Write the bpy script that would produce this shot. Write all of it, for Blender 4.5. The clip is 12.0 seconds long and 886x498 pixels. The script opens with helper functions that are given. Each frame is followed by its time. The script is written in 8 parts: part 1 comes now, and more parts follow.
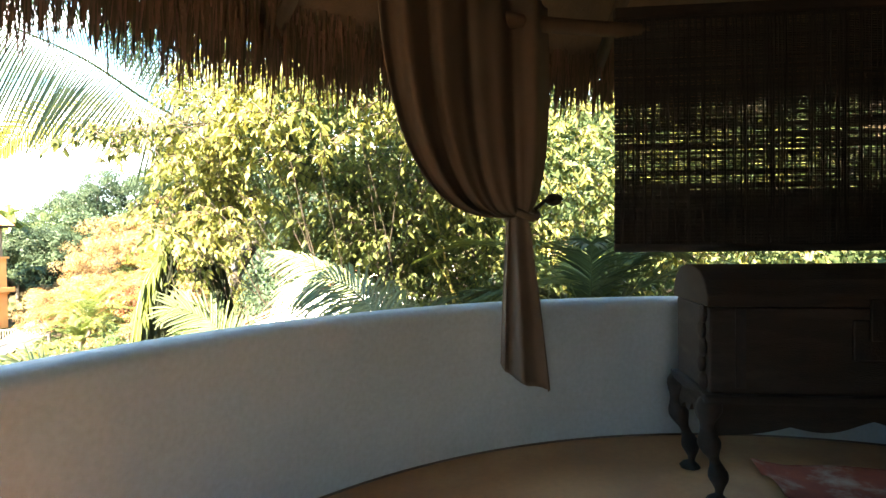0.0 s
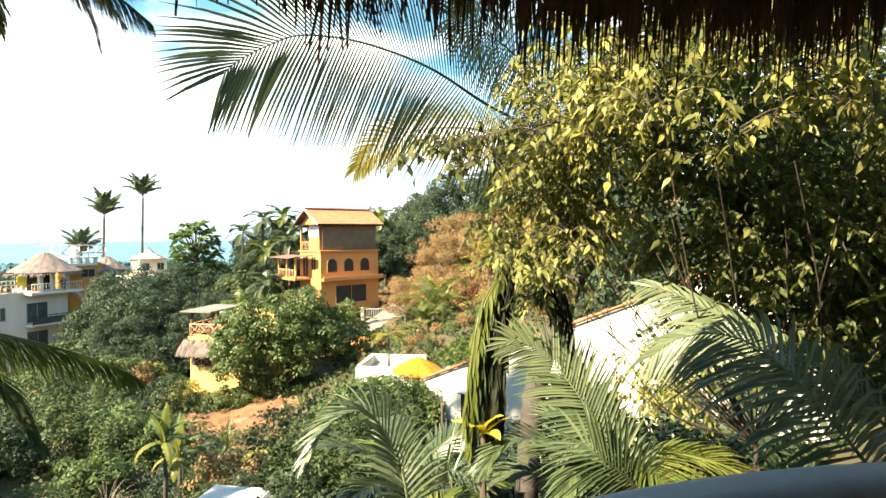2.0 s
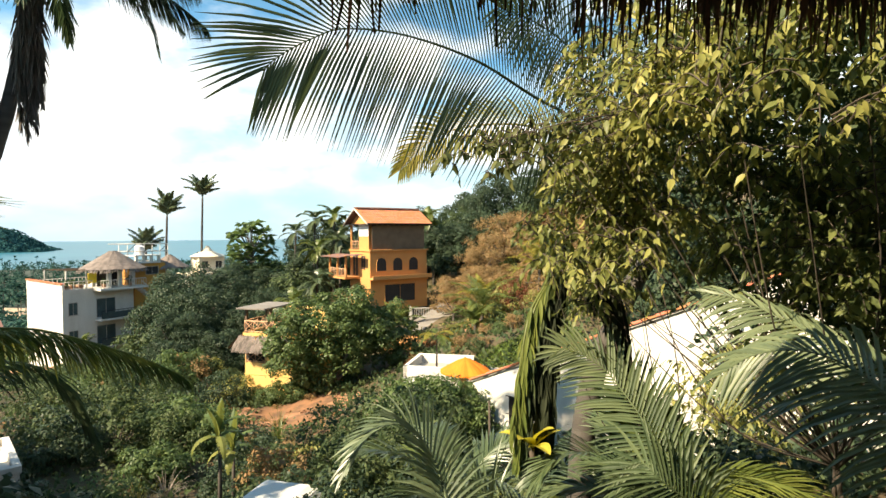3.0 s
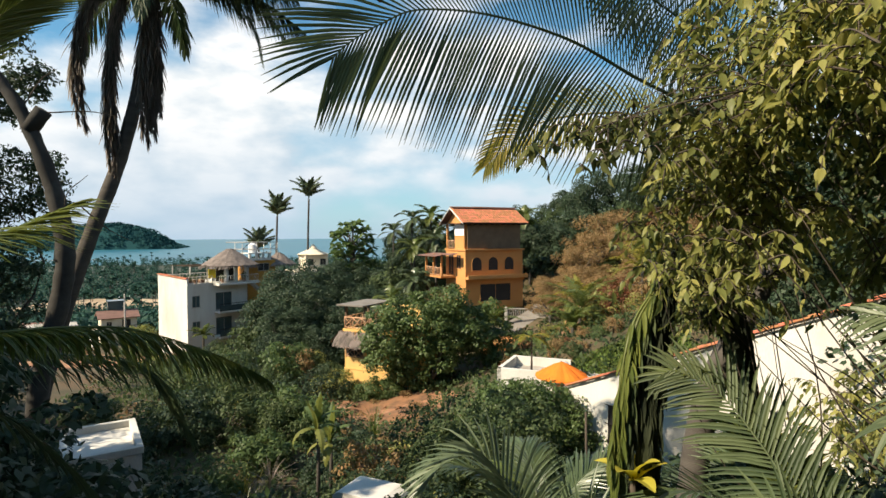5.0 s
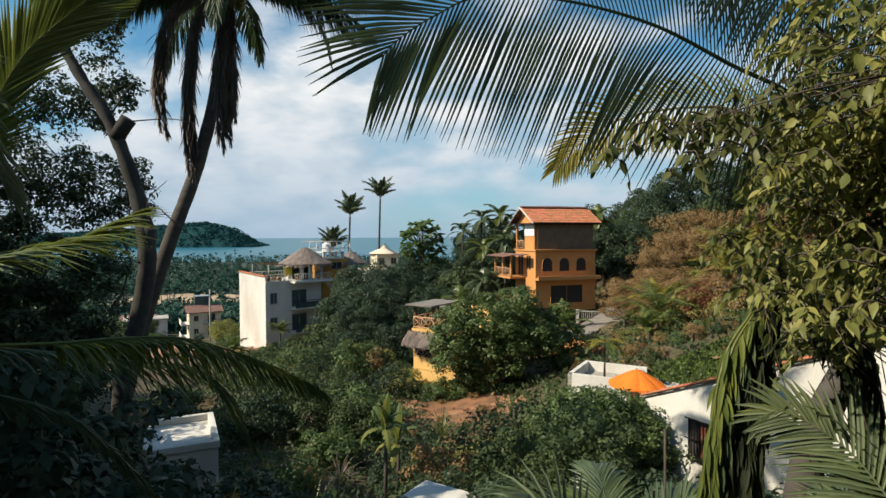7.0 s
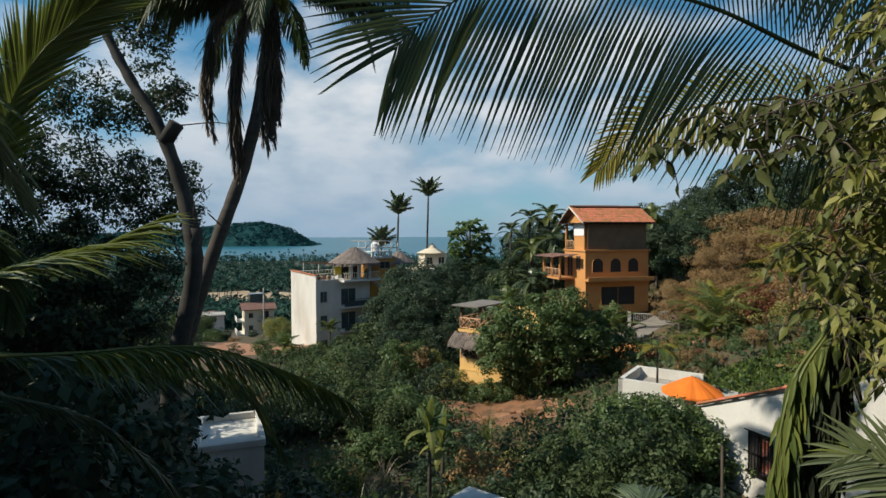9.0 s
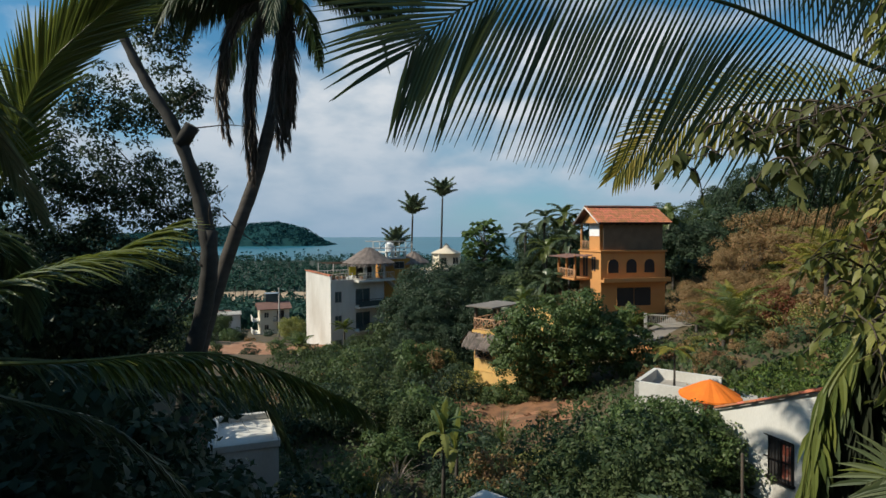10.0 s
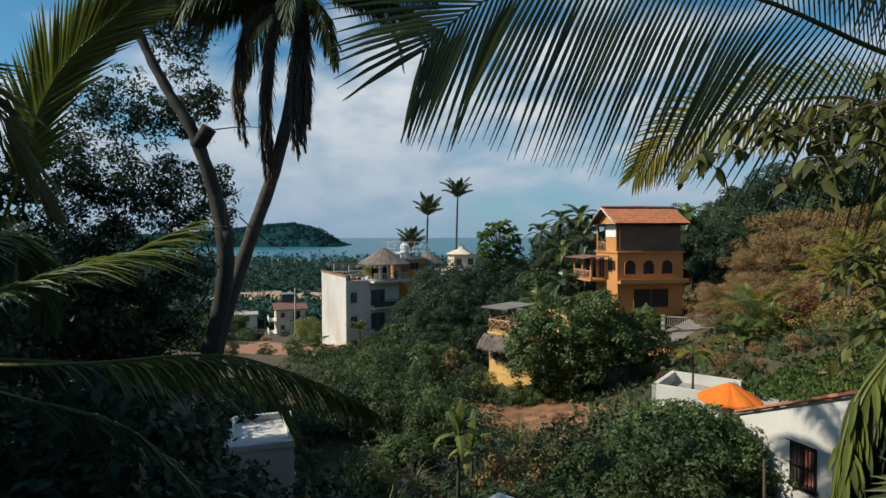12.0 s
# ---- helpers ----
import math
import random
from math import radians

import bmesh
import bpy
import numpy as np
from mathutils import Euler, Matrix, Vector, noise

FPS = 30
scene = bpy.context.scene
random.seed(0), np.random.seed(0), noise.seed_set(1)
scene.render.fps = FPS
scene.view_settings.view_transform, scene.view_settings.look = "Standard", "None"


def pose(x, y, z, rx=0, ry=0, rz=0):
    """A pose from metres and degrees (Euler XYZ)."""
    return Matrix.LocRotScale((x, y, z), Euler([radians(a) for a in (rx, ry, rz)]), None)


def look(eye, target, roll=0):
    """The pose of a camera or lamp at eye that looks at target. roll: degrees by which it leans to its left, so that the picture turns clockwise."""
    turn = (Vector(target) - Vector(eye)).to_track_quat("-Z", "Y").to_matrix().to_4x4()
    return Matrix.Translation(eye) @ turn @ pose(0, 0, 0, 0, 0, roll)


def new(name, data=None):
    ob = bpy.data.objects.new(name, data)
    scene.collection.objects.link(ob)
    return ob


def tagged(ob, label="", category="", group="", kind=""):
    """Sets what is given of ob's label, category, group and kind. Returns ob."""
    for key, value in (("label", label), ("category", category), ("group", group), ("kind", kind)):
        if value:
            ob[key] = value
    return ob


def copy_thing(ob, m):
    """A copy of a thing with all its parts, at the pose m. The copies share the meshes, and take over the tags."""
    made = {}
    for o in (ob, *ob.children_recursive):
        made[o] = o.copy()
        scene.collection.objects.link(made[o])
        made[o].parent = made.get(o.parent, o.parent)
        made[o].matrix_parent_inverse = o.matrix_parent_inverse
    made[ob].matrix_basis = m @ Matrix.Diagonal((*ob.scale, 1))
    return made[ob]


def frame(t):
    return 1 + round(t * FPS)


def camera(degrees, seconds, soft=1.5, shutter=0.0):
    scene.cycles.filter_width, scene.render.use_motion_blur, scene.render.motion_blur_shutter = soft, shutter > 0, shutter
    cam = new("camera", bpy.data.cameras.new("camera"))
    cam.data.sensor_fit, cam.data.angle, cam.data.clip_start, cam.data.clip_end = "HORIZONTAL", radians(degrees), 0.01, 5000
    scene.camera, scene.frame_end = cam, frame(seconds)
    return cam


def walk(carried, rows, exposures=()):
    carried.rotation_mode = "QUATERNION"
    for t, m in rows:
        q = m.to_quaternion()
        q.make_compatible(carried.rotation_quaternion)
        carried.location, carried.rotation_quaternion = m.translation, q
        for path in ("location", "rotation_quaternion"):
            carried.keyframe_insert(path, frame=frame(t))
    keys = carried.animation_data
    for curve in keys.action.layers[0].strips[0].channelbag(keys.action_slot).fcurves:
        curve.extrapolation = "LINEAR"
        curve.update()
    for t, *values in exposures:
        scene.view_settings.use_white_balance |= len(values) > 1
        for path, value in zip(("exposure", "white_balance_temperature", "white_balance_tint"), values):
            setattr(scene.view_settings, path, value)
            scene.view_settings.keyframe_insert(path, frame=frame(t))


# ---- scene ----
cam = camera(77.2, 12.0)
PATH = [
    (0, (-0.033, 0.008, 1.441), (-0.02, 2.008, 1.405), -0.6),
    (0.5, (-0.255, 0.306, 1.542), (-0.517, 2.289, 1.498), -0.8),
    (1, (-0.409, 0.626, 1.589), (-1.009, 2.533, 1.544), -0.6),
    (1.5, (-0.548, 0.884, 1.636), (-1.387, 2.699, 1.588), -0.6),
    (2, (-0.723, 1.177, 1.692), (-1.762, 2.885, 1.645), -0.5),
    (2.5, (-0.786, 1.303, 1.713), (-1.902, 2.962, 1.664), -0.5),
    (3, (-0.831, 1.381, 1.71), (-2.016, 2.992, 1.662), -0.4),
    (5, (-1.036, 1.78, 1.734), (-2.481, 3.162, 1.685), -0.3),
    (5.5, (-1.094, 1.861, 1.744), (-2.589, 3.188, 1.695), -0.3),
    (6, (-1.176, 1.944, 1.768), (-2.712, 3.224, 1.717), -0.3),
    (6.5, (-1.238, 2.021, 1.8), (-2.811, 3.255, 1.749), -0.3),
    (7, (-1.287, 2.078, 1.826), (-2.893, 3.268, 1.775), -0.2),
    (9, (-1.462, 2.388, 1.888), (-3.166, 3.433, 1.835), -0.2),
    (9.5, (-1.502, 2.418, 1.914), (-3.222, 3.437, 1.861), -0.2),
    (10, (-1.533, 2.431, 1.937), (-3.263, 3.432, 1.884), -0.2),
    (10.5, (-1.566, 2.442, 1.943), (-3.306, 3.427, 1.891), -0.2),
    (11, (-1.592, 2.452, 1.948), (-3.34, 3.422, 1.896), -0.1),
    (11.5, (-1.59, 2.454, 1.95), (-3.343, 3.414, 1.899), -0.1),
    (12, (-1.594, 2.465, 1.944), (-3.351, 3.419, 1.894), -0.2),
]
EXPOSURES = [(0.0, 3.9, 7500, 12), (0.8, 3.25, 7300, 11), (1.6, 2.3, 7800, 10), (2.4, 1.42, 7600, 10), (3.2, 1.0, 7600, 10), (5.0, 0.45, 7100, 11), (7.0, 0.1, 6700, 9), (9.0, -0.2, 6350, 8), (12.0, -0.3, 6250, 8)]
walk(cam, [(t, look(eye, target, roll)) for t, eye, target, roll in PATH], EXPOSURES)


# ---- world and sun ----
SUN_AZ, SUN_EL = radians(-110.0), radians(40.0)
world = bpy.data.worlds.new("sky")
scene.world = world
world.use_nodes = True
wn, wl = world.node_tree.nodes, world.node_tree.links
wn.clear()
w_out, w_bg, w_sky = wn.new("ShaderNodeOutputWorld"), wn.new("ShaderNodeBackground"), wn.new("ShaderNodeTexSky")
w_sky.sky_type, w_sky.sun_disc = "NISHITA", False
w_sky.sun_elevation, w_sky.sun_rotation = SUN_EL, radians(90) - SUN_AZ
w_sky.air_density, w_sky.dust_density, w_sky.ozone_density = 1.0, 0.3, 2.0
w_bg.inputs["Strength"].default_value = 0.062
w_co, w_map, w_noise, w_noise2 = wn.new("ShaderNodeTexCoord"), wn.new("ShaderNodeMapping"), wn.new("ShaderNodeTexNoise"), wn.new("ShaderNodeTexNoise")
w_map.inputs["Scale"].default_value = (1.0, 1.0, 2.3)
w_map.inputs["Location"].default_value = (0.9, 0.35, 0.1)
w_noise.inputs["Scale"].default_value, w_noise.inputs["Detail"].default_value, w_noise.inputs["Roughness"].default_value = 2.2, 7.0, 0.5
w_noise2.inputs["Scale"].default_value, w_noise2.inputs["Detail"].default_value = 9.0, 6.0
w_add, w_ramp, w_mix = wn.new("ShaderNodeMath"), wn.new("ShaderNodeValToRGB"), wn.new("ShaderNodeMix")
w_add.operation = "MULTIPLY_ADD"
w_add.inputs[1].default_value = 0.16
w_mix.data_type = "RGBA"
w_ramp.color_ramp.elements[0].position, w_ramp.color_ramp.elements[1].position = 0.51, 0.67
w_shade, w_cloud = wn.new("ShaderNodeMapRange"), wn.new("ShaderNodeMix")
w_cloud.data_type = "RGBA"
w_cloud.inputs["A"].default_value, w_cloud.inputs["B"].default_value = (7.8, 9.5, 11.1, 1), (13.4, 13.8, 14.3, 1)
wl.new(w_co.outputs["Generated"], w_map.inputs["Vector"])
wl.new(w_map.outputs["Vector"], w_noise.inputs["Vector"])
wl.new(w_map.outputs["Vector"], w_noise2.inputs["Vector"])
wl.new(w_noise2.outputs["Fac"], w_add.inputs[0])
wl.new(w_noise.outputs["Fac"], w_add.inputs[2])
w_band, w_bias, w_sep0 = wn.new("ShaderNodeMapRange"), wn.new("ShaderNodeMath"), wn.new("ShaderNodeSeparateXYZ")
w_band.inputs["From Min"].default_value, w_band.inputs["From Max"].default_value, w_band.inputs["To Min"].default_value, w_band.inputs["To Max"].default_value = 0.22, 0.44, 0.07, -0.12
wl.new(w_co.outputs["Generated"], w_sep0.inputs["Vector"])
wl.new(w_sep0.outputs["Z"], w_band.inputs["Value"])
wl.new(w_add.outputs[0], w_bias.inputs[0])
wl.new(w_band.outputs["Result"], w_bias.inputs[1])
wl.new(w_bias.outputs[0], w_ramp.inputs["Fac"])
w_shade.inputs["From Min"].default_value, w_shade.inputs["From Max"].default_value = 0.35, 0.62
wl.new(w_noise2.outputs["Fac"], w_shade.inputs["Value"])
wl.new(w_shade.outputs["Result"], w_cloud.inputs["Factor"])
wl.new(w_ramp.outputs["Color"], w_mix.inputs["Factor"])
w_gain = wn.new("ShaderNodeMix")
w_gain.data_type, w_gain.blend_type = "RGBA", "MULTIPLY"
w_gain.inputs["Factor"].default_value, w_gain.inputs["B"].default_value = 1.0, (1.02, 1.80, 1.93, 1)
wl.new(w_sky.outputs["Color"], w_gain.inputs["A"])
wl.new(w_gain.outputs["Result"], w_mix.inputs["A"])
wl.new(w_cloud.outputs["Result"], w_mix.inputs["B"])
w_sep, w_hz, w_haze = wn.new("ShaderNodeSeparateXYZ"), wn.new("ShaderNodeMapRange"), wn.new("ShaderNodeMix")
w_haze.data_type = "RGBA"
w_haze.inputs["B"].default_value = (5.0, 7.3, 9.8, 1)
w_hz.inputs["From Min"].default_value, w_hz.inputs["From Max"].default_value, w_hz.inputs["To Min"].default_value, w_hz.inputs["To Max"].default_value = 0.0, 0.24, 0.85, 0.0
wl.new(w_co.outputs["Generated"], w_sep.inputs["Vector"])
wl.new(w_sep.outputs["Z"], w_hz.inputs["Value"])
wl.new(w_hz.outputs["Result"], w_haze.inputs["Factor"])
wl.new(w_mix.outputs["Result"], w_haze.inputs["A"])
wl.new(w_haze.outputs["Result"], w_bg.inputs["Color"])
wl.new(w_bg.outputs["Background"], w_out.inputs["Surface"])

sun = new("sun", bpy.data.lights.new("sun", "SUN"))
sun.data.energy, sun.data.angle, sun.data.color = 6.6, radians(0.6), (1.0, 0.89, 0.72)
sun_dir = Vector((math.cos(SUN_AZ) * math.cos(SUN_EL), math.sin(SUN_AZ) * math.cos(SUN_EL), math.sin(SUN_EL)))
sun.matrix_world = look(sun_dir * 50, (0, 0, 0))


# ---- materials ----
def material(name, color, color2=None, scale=6.0, rough=0.8, bump=0.2, grain=40.0, spread=0.0, metal=0.0, see=0.0, space="Object", dirt=None, dirt_scale=1.2, stretch=(1, 1, 1), per_object=0.0, gloss=0.28):
    """Two-scale variation of colour, fine relief, spread of tone between pieces, light let through (leaves, cloth)."""
    m = bpy.data.materials.new(name)
    m.use_nodes = True
    n, l = m.node_tree.nodes, m.node_tree.links
    b, out = n["Principled BSDF"], n["Material Output"]
    co, mp, no, fine = n.new("ShaderNodeTexCoord"), n.new("ShaderNodeMapping"), n.new("ShaderNodeTexNoise"), n.new("ShaderNodeTexNoise")
    mp.inputs["Scale"].default_value = stretch
    l.new(co.outputs[space], mp.inputs["Vector"])
    for node, s, d in ((no, scale, 5.0), (fine, grain, 4.0)):
        l.new(mp.outputs["Vector"], node.inputs["Vector"])
        node.inputs["Scale"].default_value, node.inputs["Detail"].default_value = s, d
    mix = n.new("ShaderNodeMix")
    mix.data_type = "RGBA"
    mix.inputs["A"].default_value = (*color, 1)
    mix.inputs["B"].default_value = (*(color2 or [c * 0.72 for c in color]), 1)
    rng = n.new("ShaderNodeMapRange")
    rng.inputs["From Min"].default_value, rng.inputs["From Max"].default_value = 0.34, 0.66
    l.new(no.outputs["Fac"], rng.inputs["Value"])
    l.new(rng.outputs["Result"], mix.inputs["Factor"])
    last = mix.outputs["Result"]
    if dirt:
        dn, dr, dm = n.new("ShaderNodeTexNoise"), n.new("ShaderNodeMapRange"), n.new("ShaderNodeMix")
        dm.data_type = "RGBA"
        dn.inputs["Scale"].default_value, dn.inputs["Detail"].default_value, dn.inputs["Roughness"].default_value = dirt_scale, 8.0, 0.65
        l.new(mp.outputs["Vector"], dn.inputs["Vector"])
        dr.inputs["From Min"].default_value, dr.inputs["From Max"].default_value = 0.5, 0.72
        l.new(dn.outputs["Fac"], dr.inputs["Value"])
        l.new(dr.outputs["Result"], dm.inputs["Factor"])
        l.new(last, dm.inputs["A"])
        dm.inputs["B"].default_value = (*dirt, 1)
        last = dm.outputs["Result"]
    hsv = n.new("ShaderNodeHueSaturation")
    gr = n.new("ShaderNodeMapRange")
    gr.inputs["To Min"].default_value, gr.inputs["To Max"].default_value = 0.85, 1.15
    l.new(fine.outputs["Fac"], gr.inputs["Value"])
    value = gr.outputs["Result"]
    if spread or per_object:
        if spread:
            src = n.new("ShaderNodeNewGeometry").outputs["Random Per Island"]
        else:
            src = n.new("ShaderNodeObjectInfo").outputs["Random"]
        sp, mul = n.new("ShaderNodeMapRange"), n.new("ShaderNodeMath")
        k = spread or per_object
        sp.inputs["To Min"].default_value, sp.inputs["To Max"].default_value = 1 - k, 1 + k
        mul.operation = "MULTIPLY"
        l.new(src, sp.inputs["Value"])
        l.new(sp.outputs["Result"], mul.inputs[0])
        l.new(value, mul.inputs[1])
        value = mul.outputs[0]
        hu = n.new("ShaderNodeMapRange")
        hu.inputs["To Min"].default_value, hu.inputs["To Max"].default_value = 0.5 + 0.05 * k, 0.5 - 0.07 * k
        l.new(src, hu.inputs["Value"])
        l.new(hu.outputs["Result"], hsv.inputs["Hue"])
    l.new(last, hsv.inputs["Color"])
    l.new(value, hsv.inputs["Value"])
    last = hsv.outputs["Color"]
    l.new(last, b.inputs["Base Color"])
    b.inputs["Roughness"].default_value, b.inputs["Metallic"].default_value = rough, metal
    if bump:
        bp = n.new("ShaderNodeBump")
        bp.inputs["Strength"].default_value, bp.inputs["Distance"].default_value = bump, 0.01
        l.new(fine.outputs["Fac"], bp.inputs["Height"])
        l.new(bp.outputs["Normal"], b.inputs["Normal"])
    if see:
        tr, ms = n.new("ShaderNodeBsdfTranslucent"), n.new("ShaderNodeMixShader")
        thru = n.new("ShaderNodeHueSaturation")
        thru.inputs["Saturation"].default_value, thru.inputs["Value"].default_value = 1.08, 1.3
        l.new(last, thru.inputs["Color"])
        l.new(thru.outputs["Color"], tr.inputs["Color"])
        b.inputs["Specular IOR Level"].default_value = gloss
        ms.inputs["Fac"].default_value = see
        l.new(b.outputs["BSDF"], ms.inputs[1])
        l.new(tr.outputs["BSDF"], ms.inputs[2])
        l.new(ms.outputs["Shader"], out.inputs["Surface"])
    return m


def leafy(name, color, color2, spread=0.45, see=0.35, rough=0.5, gloss=0.28):
    return material(name, color, color2, scale=0.6, rough=rough, bump=0.0, grain=9.0, spread=spread, see=see, space="Object", gloss=gloss)


